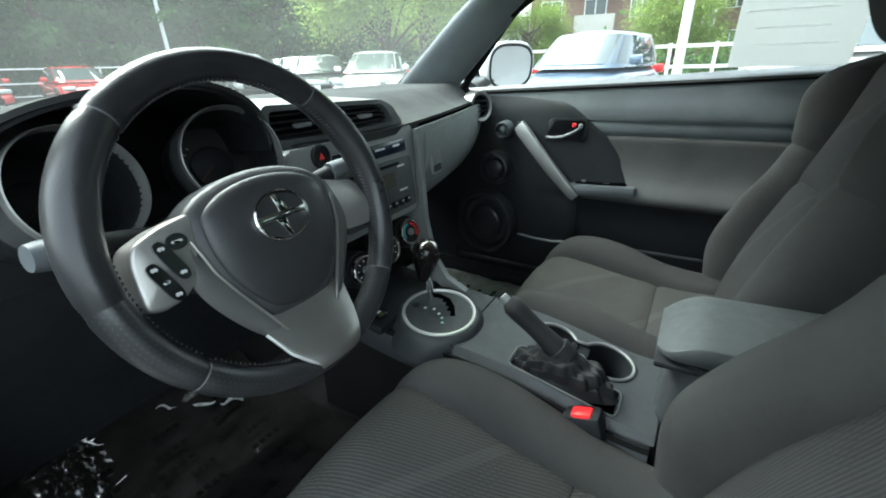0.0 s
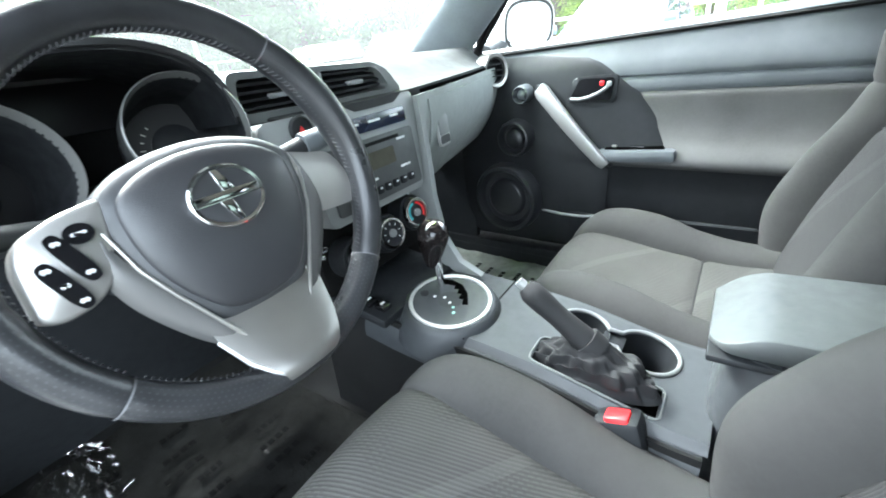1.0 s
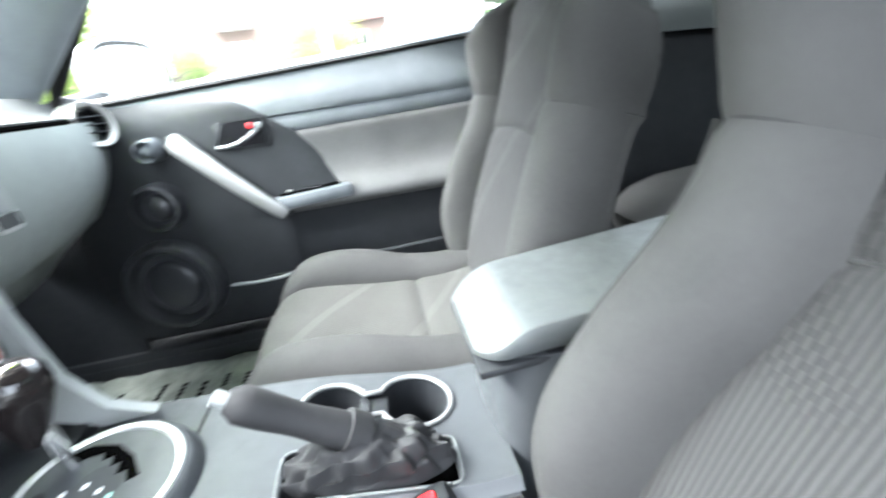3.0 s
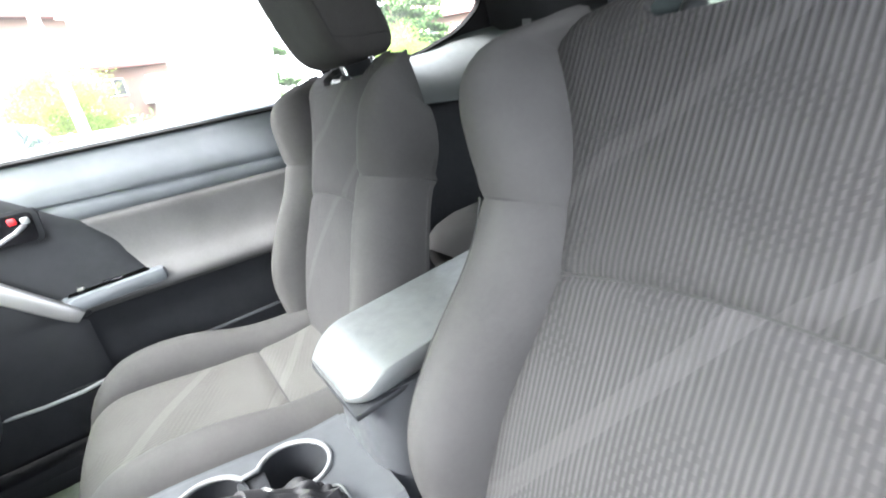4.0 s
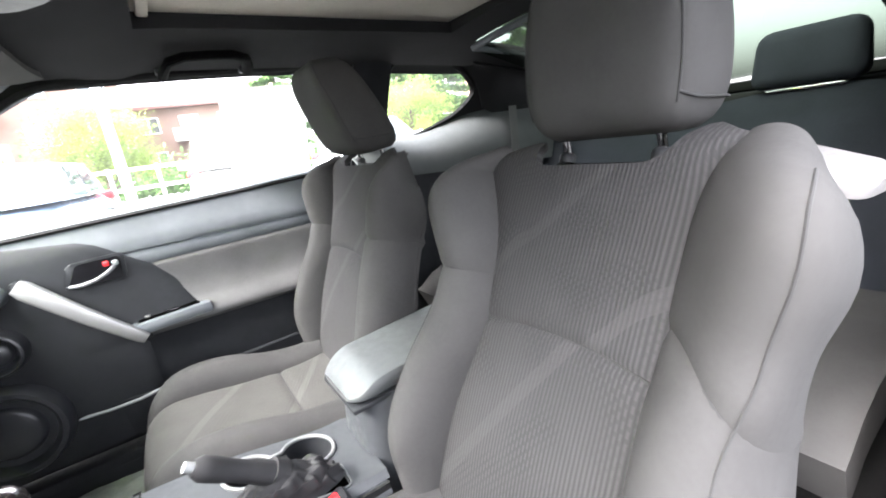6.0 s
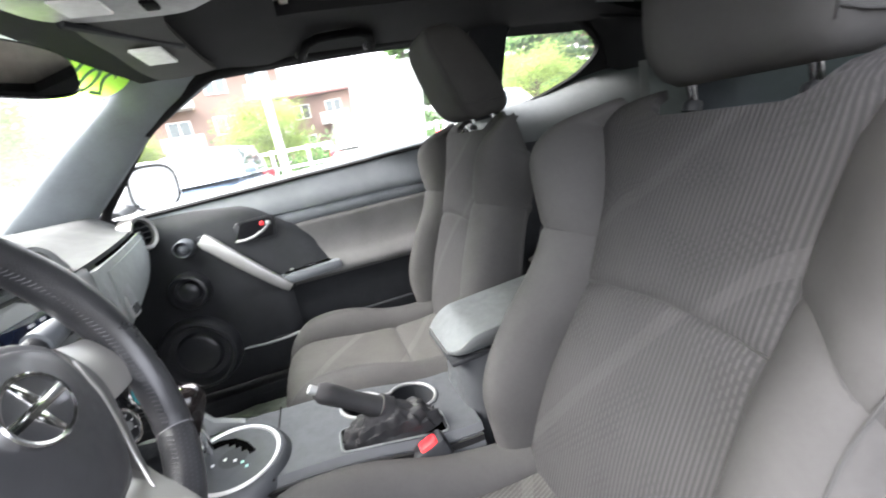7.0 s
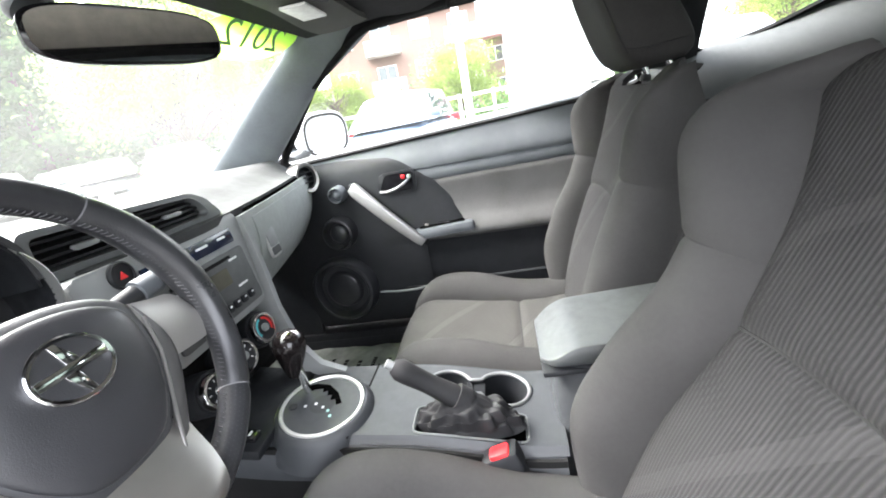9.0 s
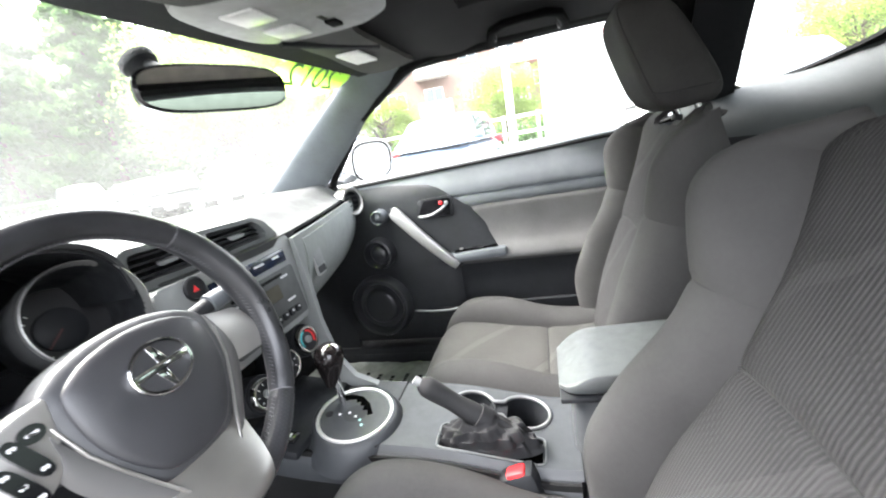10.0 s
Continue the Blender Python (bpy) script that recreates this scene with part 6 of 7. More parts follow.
def floor_mat(x0, x1, y0, y1, film, label):
    ob = thing("floor_mat", ((x0 + x1) / 2, (y0 + y1) / 2, 0.252), label, "floor mat", "floor mats")

    def cover(u, v):
        x, y = x0 + (x1 - x0) * u, y0 + (y1 - y0) * v
        lift = noise.noise(Vector((x * 14, y * 14, 0))) * 0.010 + noise.noise(Vector((x * 40, y * 40, 3))) * 0.004
        slope = 0.55 * max(0.0, y - 0.95)
        return (x, y, 0.268 + lift + slope)

    part("mat", new_box(((x0 + x1) / 2, (y0 + y1) / 2, 0.255), (x1 - x0 + 0.02, y1 - y0 + 0.02, 0.012), 0.004), CARPET, ob)
    sheet("film", cover, 60, 60, film, ob, 0.0, angle=180, label="creased clear plastic film")
    bars = bmesh.new()
    for k in range(9):
        y = y0 + 0.05 + k * (y1 - y0 - 0.08) / 9
        for j in range(3):
            x = x0 + 0.05 + (x1 - x0 - 0.08) * (0.30 * j + 0.05 * (k % 3))
            w = (0.05 + 0.03 * ((k * 7 + j * 5) % 4) / 3)
            for part_k in range(4):
                cxm = x + w * (part_k + 0.5) / 4
                box(bars, (cxm, y, 0.283 + 0.55 * max(0, y - 0.95)), (w / 4 * 0.7, 0.013, 0.001))
    part("print_row", bars, PRINT, ob, kind="stuff")
    return ob


# One film, two tones: sheen in the passenger's grey, shade in the driver's near-black.
floor_mat(0.17, 0.665, 0.44, 0.98, film_mat("lit_printed_film", (0.29, 0.31, 0.275)), "black passenger mat under creased printed film")
floor_mat(-0.62, -0.13, 0.52, 1.05, film_mat("shaded_creased_film", (0.018, 0.018, 0.017)), "black driver's mat under creased printed film")

LOOSE = pane("glossy_clear_film", (0.9, 0.9, 0.9), 0.11)


GLINT = plain("film_glint_grey", (0.30, 0.30, 0.30), 0.12)


def crumple(x, y, z, w, d, seed, label):
    """A creased scrap of clear film standing up from the mat."""
    ob = thing("film_scrap", (x, y, z), label, "plastic film", "loose film")
    def fn(u, v):
        px, py = (u - 0.5) * w, (v - 0.5) * d
        edge = math.sin(math.pi * u) * math.sin(math.pi * v)
        lift = (0.5 + noise.noise(Vector((px * 50 + py * 12, py * 14, seed)))) * 0.028 * edge + abs(noise.noise(Vector((px * 130 + py * 30, py * 26, seed + 5)))) * 0.014 * edge
        lift = lift * min(1.0, w / 0.12) + 0.010 * edge * abs(math.sin(px * 70 + py * 25 + 2 * noise.noise(Vector((px * 20, py * 20, seed)))))
        return (x + px + 0.01 * noise.noise(Vector((py * 60, 0, seed))), y + py, z + lift + 0.55 * max(0.0, y + py - 0.95))
    sheet("scrap", fn, 34, 34, LOOSE, ob, 0.0, angle=25)


crumple(-0.53, 1.02, 0.272, 0.12, 0.15, 3, "crumpled clear film by the driver's pedals")
# Thin pale rods stand in for glints along the creased film.
for t0, t1, wide in ((0.0, 0.24, 0.0022), (0.38, 0.62, 0.003), (0.72, 1.0, 0.004)):
    fold = thing("film_scrap", (-0.29, 0.965, 0.27), "pale streak standing in for a glint on the driver's mat film", "plastic film", "loose film")
    line = [Vector((-0.36, 1.03, 0.318)).lerp(Vector((-0.22, 0.905, 0.290)), t) + Vector((0.006 * math.sin(23 * t), 0.004 * math.sin(40 * t), 0.003 * math.sin(31 * t))) for t in np.linspace(t0, t1, 12)]
    part("fold", tube(bmesh.new(), line, lambda t, w=wide: w * (0.3 + math.sin(math.pi * t)), 6, flat=0.4), GLINT, fold)

# ---- things on the glass ----
def screen_frame(u, v, off):
    p = Vector(screen(u, v))
    a, b = Vector(screen(u + 0.01, v)) - p, Vector(screen(u, v + 0.01)) - p
    n = a.cross(b).normalized()
    if n.y > 0:
        n = -n
    return p, a.normalized(), b.normalized(), n


YEAR = thing("year_sticker", (0.40, 0.75, 1.23), "lime oval sticker with mirrored year figures on the windscreen", "sticker")
n_ = Nodes("lime_sticker_film")
lime = n_.set(Base_Color=(0.42, 0.85, 0.10), Roughness=0.5, Transmission_Weight=0.0)
tr = n_.tree.nodes.new("ShaderNodeBsdfTranslucent")
tr.inputs[0].default_value = (0.55, 0.95, 0.12, 1)
mx = n_.tree.nodes.new("ShaderNodeMixShader")
mx.inputs[0].default_value = 0.7
n_.tree.links.new(n_.bsdf.outputs[0], mx.inputs[1])
n_.tree.links.new(tr.outputs[0], mx.inputs[2])
n_.tree.links.new(mx.outputs[0], n_.tree.nodes["Material Output"].inputs[0])


def on_screen(x, y):
    """A place on the sticker, in metres from its middle, just inside the glass."""
    u0, v0 = 0.855, 0.915
    p, a, b, n = screen_frame(u0 + x / 1.25, v0 + y / 0.63, 0)
    return p + n * 0.006


bm = bmesh.new()
rim_v = [bm.verts.new(on_screen(x, y)) for x, y in oval(0.150, 0.074, 40)]
mid_v = [bm.verts.new(on_screen(x * 0.5, y * 0.5)) for x, y in oval(0.150, 0.074, 40)]
c_v = bm.verts.new(on_screen(0, 0))
for k in range(40):
    bm.faces.new((rim_v[k - 1], rim_v[k], mid_v[k], mid_v[k - 1]))
    bm.faces.new((mid_v[k - 1], mid_v[k], c_v))
part("film", bm, lime, YEAR)
text = bpy.data.curves.new("figures", "FONT")
text.body, text.size, text.align_x, text.align_y = "2012", 0.105, "CENTER", "CENTER"
text.extrude = 0.0005
figures = new("figures", text)
text.materials.append(plain("dark_green_ink", (0.03, 0.16, 0.03), 0.5))
p0, a0, b0, n0 = screen_frame(0.855, 0.915, 0)
turn = Matrix((-a0, b0, n0)).transposed().to_4x4()
turn.translation = p0 + n0 * 0.010
figures.parent = YEAR
figures.matrix_parent_inverse = Matrix.Translation(YEAR.location).inverted()
figures.matrix_basis = turn

sheet_thing = thing("window_paper", (0.76, -0.08, 1.0), "white price sheet with grey lines taped inside the passenger window", "paper sheet")
PAPER = Nodes("thin_white_paper")
tl = PAPER.tree.nodes.new("ShaderNodeBsdfTranslucent")
tl.inputs[0].default_value = (0.62, 0.63, 0.62, 1)
pm = PAPER.tree.nodes.new("ShaderNodeMixShader")
pm.inputs[0].default_value = 0.6
PAPER.set(Base_Color=(0.8, 0.8, 0.78), Roughness=0.7)
PAPER.tree.links.new(PAPER.bsdf.outputs[0], pm.inputs[1])
PAPER.tree.links.new(tl.outputs[0], pm.inputs[2])
PAPER.tree.links.new(pm.outputs[0], PAPER.tree.nodes["Material Output"].inputs[0])
FAINT = Nodes("faint_grey_print")
ft = FAINT.tree.nodes.new("ShaderNodeBsdfTranslucent")
ft.inputs[0].default_value = (0.95, 0.95, 0.94, 1)
FAINT.tree.links.new(ft.outputs[0], FAINT.tree.nodes["Material Output"].inputs[0])
sheet("page", lambda u, v: (wall_x(1.0 + 0.25 * v) + 0.004, 0.045 - 0.24 * u, 1.0 + 0.25 * v), 4, 8, PAPER.mat, sheet_thing, 0.0008)
for k in range(5):
    z = 1.05 + 0.036 * k
    part("line", new_box((wall_x(z) - 0.0005, -0.075 + 0.01 * (k % 3), z), (0.0006, 0.17 - 0.03 * (k % 2), 0.003)), FAINT.mat, sheet_thing)

# ---- own car, outside ----
BODY = paint("silver_body_paint", (0.6, 0.61, 0.62), 0.5, 0.28, 0.7)
bonnet = sheet("bonnet", lambda u, v: (CX - 0.72 + 1.44 * u, 1.20 + 0.95 * v - 0.12 * (2 * u - 1) ** 2, 0.90 - 0.16 * v * v - 0.07 * (2 * u - 1) ** 4 + 0.012 * math.exp(-((abs(2 * u - 1) - 0.62) / 0.1) ** 2)), 30, 14, BODY, None, 0.01)
tagged(bonnet, "silver painted car bonnet", "car bonnet", kind="structure")
def flank_skin(side, y0, y1, name, label):
    def fn(u, v):
        y = y0 + (y1 - y0) * u
        top = spline([(-2.1, 0.98), (-1.2, 0.97), (-0.2, 0.945), (0.85, 0.935), (0.95, 0.90), (2.1, 0.72)], y)
        end = 0.16 * (abs(y) / 2.12) ** 6
        return (CX + side * (0.775 + 0.06 * math.sin(math.pi * v) - end), y, 0.26 + (top - 0.26) * v)
    ob = sheet(name, fn if side < 0 else (lambda u, v: fn(1 - u, v)), 36, 12, BODY, None, 0.006)
    return tagged(ob, label, "car body", kind="structure")


flank_skin(1, -2.1, 2.1, "wall_outer_right", "silver painted side of the car")
flank_skin(-1, 0.90, 2.1, "wall_outer_left_wing", "silver painted front wing by the driver's door")
flank_skin(-1, -2.1, -0.40, "wall_outer_left_rear", "silver painted rear quarter of the car")
nose = sheet("wall_nose", lambda u, v: (CX - 0.64 + 1.28 * u, 2.10 + 0.07 * math.sin(math.pi * u) + 0.05 * math.sin(math.pi * v), 0.24 + 0.50 * v), 20, 10, BODY, None, 0.01)
tagged(nose, "silver painted front bumper", "car body", kind="structure")
tail = sheet("wall_tail", lambda u, v: (CX + 0.64 - 1.28 * u, -2.10 - 0.06 * math.sin(math.pi * u), 0.26 + 0.74 * v), 20, 10, BODY, None, 0.01)
tagged(tail, "silver painted tailgate and bumper", "car body", kind="structure")
deck = sheet("roof_rear_deck", lambda u, v: (CX - 0.66 + 1.32 * u, -1.86 - 0.26 * v, 1.08 - 0.08 * v), 10, 4, BODY, None, 0.01)
tagged(deck, "silver painted edge below the rear window", "car body", kind="structure")
for sx in (-1, 1):
    haunch = sheet("roof_rear_side", lambda u, v: (CX + sx * (0.61 + 0.165 * v), -0.95 - 1.10 * u, (roof_z(0.62, -0.95 - 0.55 * u) + 0.05) * (1 - v) + 0.97 * v), 12, 8, BODY, None, 0.008)
    tagged(haunch, "silver painted rear roof pillar", "car body", kind="structure")
    for y in (1.42, -1.22):
        wm = frame_at((CX + sx * 0.72, y, 0.31), (sx, 0, 0))
        road_wheel = thing("road_wheel", (CX + sx * 0.72, y, 0.0), "black tyre on a silver alloy wheel", "wheel", "own wheels")
        part("tyre", lathe(bmesh.new(), [(0.21, 0.10), (0.29, 0.115), (0.31, 0.08), (0.31, -0.10), (0.21, -0.10)], wm, 32), plain("tyre_black", (0.012, 0.012, 0.012), 0.8), road_wheel)
        part("rim", lathe(bmesh.new(), [(0.215, 0.095), (0.20, 0.08), (0.06, 0.065), (0.001, 0.07)], wm, 24), paint("wheel_alloy", (0.45, 0.45, 0.46), 0.8, 0.3), road_wheel)
left_sill = part("trim_left_sill", new_box((-0.70, 0.1, 0.29), (0.10, 2.3, 0.12), 0.02), BLACK)
tagged(left_sill, "black driver's door sill", "door sill", kind="structure")
left_kick = sheet("kick_panel_left", lambda u, v: (-0.655, 0.72 + 0.5 * u, 0.25 + 0.62 * v), 4, 4, BLACK, None, 0.02)
tagged(left_kick, "black kick panel by the driver's footwell", "wall", kind="structure")

left_rear = sheet("wall_left_rear", lambda u, v: (-0.66 + 0.05 * u + 0.02 * v, -0.40 - 1.25 * u, 0.28 + 0.72 * v), 8, 8, BLACK, None, 0.03)
tagged(left_rear, "black trim panel beside the rear seat on the driver's side", "side trim", kind="structure")
left_b = sheet("trim_b_pillar_left", lambda u, v: (-0.67 + 0.11 * v ** 1.4, -0.36 - 0.12 * u - 0.03 * v, 0.98 + 0.33 * v), 4, 8, BLACK, None, 0.03)
tagged(left_b, "black centre pillar trim on the driver's side", "car pillar", kind="structure")
left_c = sheet("trim_c_pillar_left", lambda u, v: (-0.62 + 0.12 * u + 0.07 * v, -0.86 - 0.80 * u, 0.98 + 0.33 * v), 6, 6, HEADLINER, None, 0.03)
tagged(left_c, "dark rear pillar trim on the driver's side", "car pillar", kind="structure")
left_rail = sheet("trim_roof_rail_left", lambda u, v: (-0.545 - 0.06 * v, 0.50 - 2.0 * u, 1.305 - 0.03 * v), 16, 4, HEADLINER, None, 0.02)
tagged(left_rail, "dark fabric roof rail above the driver's door", "roof trim", kind="structure")

# The driver's door stands open.
open_door = structure("door_2", "open driver's door with black trim", "car door", (-0.80, 0.86, 0.3))
swing = pose(-0.80, 0.88, 0, 0, 0, -66)
part("door_skin", new_box((0, -0.56, 0.62), (0.09, 1.12, 0.64), 0.03), BODY, open_door).matrix_basis = swing
part("trim_panel", new_box((0.065, -0.56, 0.62), (0.04, 1.06, 0.58), 0.03), BLACK, open_door).matrix_basis = swing

dm = thing("door_mirror", (0.86, 0.78, 0.97), "silver door mirror outside the passenger window", "door mirror")
gm_ = frame_at((0.986, 0.742, 1.012), (-0.55, -1, -0.10))
part("housing", ring_loft(bmesh.new(), [[gm_ @ Vector((x, y, z)) for x, y in oval(a, b, 36, 3.0)] for a, b, z in ((0.05, 0.03, -0.095), (0.092, 0.064, -0.075), (0.110, 0.084, -0.03), (0.112, 0.087, 0.0), (0.107, 0.082, 0.008), (0.101, 0.076, 0.006))]), BODY, dm, "silver painted housing", 60)
part("gasket", ring_loft(bmesh.new(), [[gm_ @ Vector((x, y, z)) for x, y in oval(a, b, 36, 3.0)] for a, b, z in ((0.105, 0.080, 0.004), (0.103, 0.078, 0.009), (0.095, 0.070, 0.008), (0.092, 0.067, -0.006))]), RUBBER, dm)
part("glass", plate(bmesh.new(), oval(0.0955, 0.0705, 36, 3.0), gm_ @ Matrix.Translation((0, 0, 0.002)), 0.002), plain("door_mirror_silver", (0.85, 0.87, 0.88), 0.02, 1.0), dm, "mirror glass")
part("foot", ring_loft(bmesh.new(), [[Vector(c) + Vector((0, a, b)) for a, b in oval(w, h, 16)] for c, w, h in (((0.80, 0.83, 0.945), 0.04, 0.02), ((0.88, 0.82, 0.955), 0.03, 0.018), ((0.95, 0.80, 0.975), 0.035, 0.022))]), BLACK, dm)

# ---- the lot ----
def asphalt():
    n = Nodes("worn_asphalt")
    return n.set(Base_Color=n.ramp(n.noise(0.6, 6.0), (0.045, 0.046, 0.048), (0.085, 0.085, 0.083)), Roughness=0.85, Normal=n.bump(n.noise(60.0, 3.0), 0.5, 0.01))


ground = part("ground", new_box((0, 0, -0.05), (900, 900, 0.1)), asphalt())
tagged(ground, "worn grey asphalt car park", "ground", kind="structure")
LINE = plain("worn_white_road_paint", (0.6, 0.6, 0.58), 0.8)
for k in range(7):
    line = part("bay_line", new_box((7.6, -7.0 + 2.7 * k, 0.004), (4.8, 0.1, 0.006)), LINE)
    tagged(line, "worn white painted bay line on the asphalt", "road marking", "bay lines", "structure")

TYRE = plastic("tyre_rubber", (0.012, 0.012, 0.012), 0.8, 200, 0.6)
RIMS = paint("alloy_rim", (0.45, 0.45, 0.46), 0.8, 0.3)
DARK_GLASS = plain("tinted_car_glass", (0.10, 0.115, 0.12), 0.04, 0.35, Specular_IOR_Level=0.9)
LAMP = plain("clear_headlamp", (0.55, 0.56, 0.58), 0.1, 0.4)


def parked_car(name, at, heading, colour, length, width, height, long_roof, label):
    """A parked car, nose along +y before turning, built from a lower body and a glazed cabin."""
    ob = thing(name, (0, 0, 0), label, "car", "parked cars")
    skin = paint("car_paint_" + name, colour, 0.25, 0.25, 0.8)
    hl, hw, belt = length / 2, width / 2, height * 0.63

    def body(u, v):
        y = -hl + length * u
        a = math.pi * 2 * v
        taper = 1 - 0.16 * abs(2 * u - 1) ** 5
        nose = belt - height * (0.14 * ease(0.62, 0.97, u) + 0.03 * ease(0.9, 1.0, u)) - height * 0.05 * ease(0.12, 0, u)
        lo, mid = 0.22, (0.22 + nose) / 2
        c, s = math.cos(a), math.sin(a)
        x = hw * taper * math.copysign(abs(c) ** 0.45, c) * (1.0 - 0.10 * max(0, s))
        z = mid + (nose - lo) / 2 * math.copysign(abs(s) ** 0.55, s)
        pinch = 1 - ease(0.985, 1.0, abs(2 * u - 1)) * 0.3
        return (x * pinch, y * (1 - 0.012 * s * s), lo + (z - lo) * pinch)

    sheet("body", body, 40, 36, skin, ob, 0.0, angle=60)
    front, back = 0.29 * length, -0.42 * length if not long_roof else -0.46 * length
    rf, rb = 0.07 * length, -0.22 * length if not long_roof else -0.40 * length
    def cab(t):
        """Half width, front, back and height of the cabin a share t of the way up."""
        return hw * (0.93 - 0.20 * t ** 1.3), front + (rf - front) * t, back + (rb - back) * t, belt - 0.04 + (height - belt + 0.02) * t

    rings = []
    for t in (0.0, 0.15, 0.3, 0.5, 0.7, 0.85, 0.93, 0.98, 1.0):
        w, y0, y1, z = cab(t)
        k = 1 - 0.25 * ease(0.9, 1.0, t) ** 2
        rings.append([Vector((x, (y0 + y1) / 2 + y, z)) for x, y in oval(w * k, (y0 - y1) / 2 * k, 40, 5)])
    rings.append([Vector((v.x * 0.5, v.y * 0.5, height)) for v in rings[-1]])
    part("cabin", ring_loft(bmesh.new(), rings), skin, ob, "", 60)

    def end_glass(way):
        def fn(u, v):
            t = 0.10 + 0.78 * v
            w, y0, y1, z = cab(t)
            q = (2 * u - 1) * 0.88
            bow = (1 - abs(q) ** 5) ** 0.2
            return (w * q * -way, (y0 + y1) / 2 + way * ((y0 - y1) / 2 * bow + 0.012), z + 0.006)
        return fn

    def side_glass(sx, a, b):
        def fn(u, v):
            t = 0.12 + 0.74 * v
            w, y0, y1, z = cab(t)
            q = a + (b - a) * u
            return (sx * (w * (1 - abs(q) ** 5) ** 0.2 + 0.010), (y0 + y1) / 2 + q * (y0 - y1) / 2 * sx * sx, z)
        return fn if sx < 0 else (lambda u, v: fn(1 - u, v))

    part_glass = sheet("windscreen", end_glass(1), 10, 6, DARK_GLASS, ob, 0.0)
    sheet("rear_window", end_glass(-1), 10, 6, DARK_GLASS, ob, 0.0)
    for sx in (-1, 1):
        for a, b in ((0.06, 0.84), (-0.82, 0.0)):
            sheet("side_window", side_glass(sx, a, b), 8, 6, DARK_GLASS, ob, 0.0)
        for y in (0.30 * length, -0.29 * length):
            m = frame_at((sx * (hw - 0.10), y, 0.32), (sx, 0, 0))
            tyre = part("wheel", lathe(bmesh.new(), [(0.20, 0.09), (0.30, 0.10), (0.32, 0.06), (0.32, -0.1), (0.2, -0.1)], m, 28), TYRE, ob)
            part("rim", lathe(bmesh.new(), [(0.205, 0.085), (0.19, 0.075), (0.05, 0.06), (0.001, 0.065)], m, 20), RIMS, tyre)
        part("wing_mirror", new_box((sx * (hw + 0.10), 0.17 * length, belt + 0.07), (0.20, 0.10, 0.14), 0.04), skin, ob)
        part("headlamp", new_box((sx * hw * 0.68, hl - 0.16, belt - height * 0.17), (0.36, 0.24, 0.13), 0.05, Euler((0, 0, sx * -0.35)).to_matrix()), LAMP, ob)
        part("tail_lamp", new_box((sx * hw * 0.80, -hl + 0.10, belt - height * 0.07), (0.22, 0.16, 0.16), 0.04), RED, ob)
    part("grille", new_box((0, hl - 0.05, 0.46), (width * 0.55, 0.10, 0.16), 0.03), RUBBER, ob)
    part("number_plate", new_box((0, hl + 0.005, 0.47), (0.32, 0.02, 0.12), 0.005), WHITE_INK, ob)
    ob.matrix_basis = pose(*at, 0, 0, heading)
    return ob


blue = parked_car("hatchback", (7.9, 2.0, 0), 82, (0.10, 0.14, 0.20), 4.0, 1.72, 1.50, True, "dark blue hatchback parked across the aisle")
suv = parked_car("suv", (8.6, -1.25, 0), 90, (0.75, 0.75, 0.74), 4.5, 1.85, 1.72, True, "white sport utility parked across the aisle")
white = parked_car("sedan", (10.2, 8.9, 0), 118, (0.72, 0.72, 0.71), 4.6, 1.78, 1.45, False, "white sedan parked in the next row")
dark = parked_car("dark_sedan", (10.9, 12.0, 0), 130, (0.04, 0.045, 0.05), 4.6, 1.8, 1.45, False, "black sedan parked in the next row")
red = parked_car("red_sedan", (3.6, 20.4, 0), 175, (0.55, 0.03, 0.03), 4.5, 1.76, 1.32, False, "red sedan parked in the far row")
for k, (src, place, turn_) in enumerate(((red, (6.6, 20.2, 0), 170), (white, (1.0, 21.0, 0), 178), (dark, (12.4, 15.4, 0), 135), (suv, (8.9, -4.3, 0), 90), (white, (8.4, -7.3, 0), 92), (white, (-2.4, 18.0, 0), 180), (suv, (13.0, 19.0, 0), 150), (white, (11.6, 13.8, 0), 132), (blue, (9.6, -10.4, 0), 90), (dark, (8.9, 5.0, 0), 88))):
    copy_thing(src, pose(*place, 0, 0, turn_))

# Lamp posts.
STEEL = paint("pale_painted_steel", (0.6, 0.61, 0.6), 0.2, 0.45)
post = thing("lamp_post", (10.6, 0.75, 0), "pale painted steel lamp post in the car park", "lamp post", "lamp posts")
part("base", new_box((10.6, 0.75, 0.3), (0.5, 0.5, 0.6), 0.03), plain("rough_concrete", (0.35, 0.34, 0.32), 0.9), post)
part("pole", tube(bmesh.new(), [(10.6, 0.75, 0.6), (10.6, 0.75, 7.0)], lambda t: 0.10 - 0.03 * t, 14), STEEL, post)
part("lamp_head", new_box((10.2, 0.75, 7.0), (0.7, 0.3, 0.12), 0.04), STEEL, post)
copy_thing(post, pose(11.4, 22.4, 0, 0, 0, 90))

# Fence and railing.
fence = thing("fence", (10, 25, 0), "pale metal railing along the edge of the lot", "fence")
for k in range(28):
    part("post", new_box((-8 + 1.6 * k, 25.0 - 0.35 * k, 0.65), (0.06, 0.06, 1.3)), STEEL, fence)
for z in (0.3, 0.75, 1.25):
    part("rail", tube(bmesh.new(), [(-8, 25.0, z), (-8 + 1.6 * 27, 25.0 - 0.35 * 27, z)], 0.03, 6), STEEL, fence)
rail = thing("railing", (14, 0, 0), "white timber railing behind the parked cars", "fence")
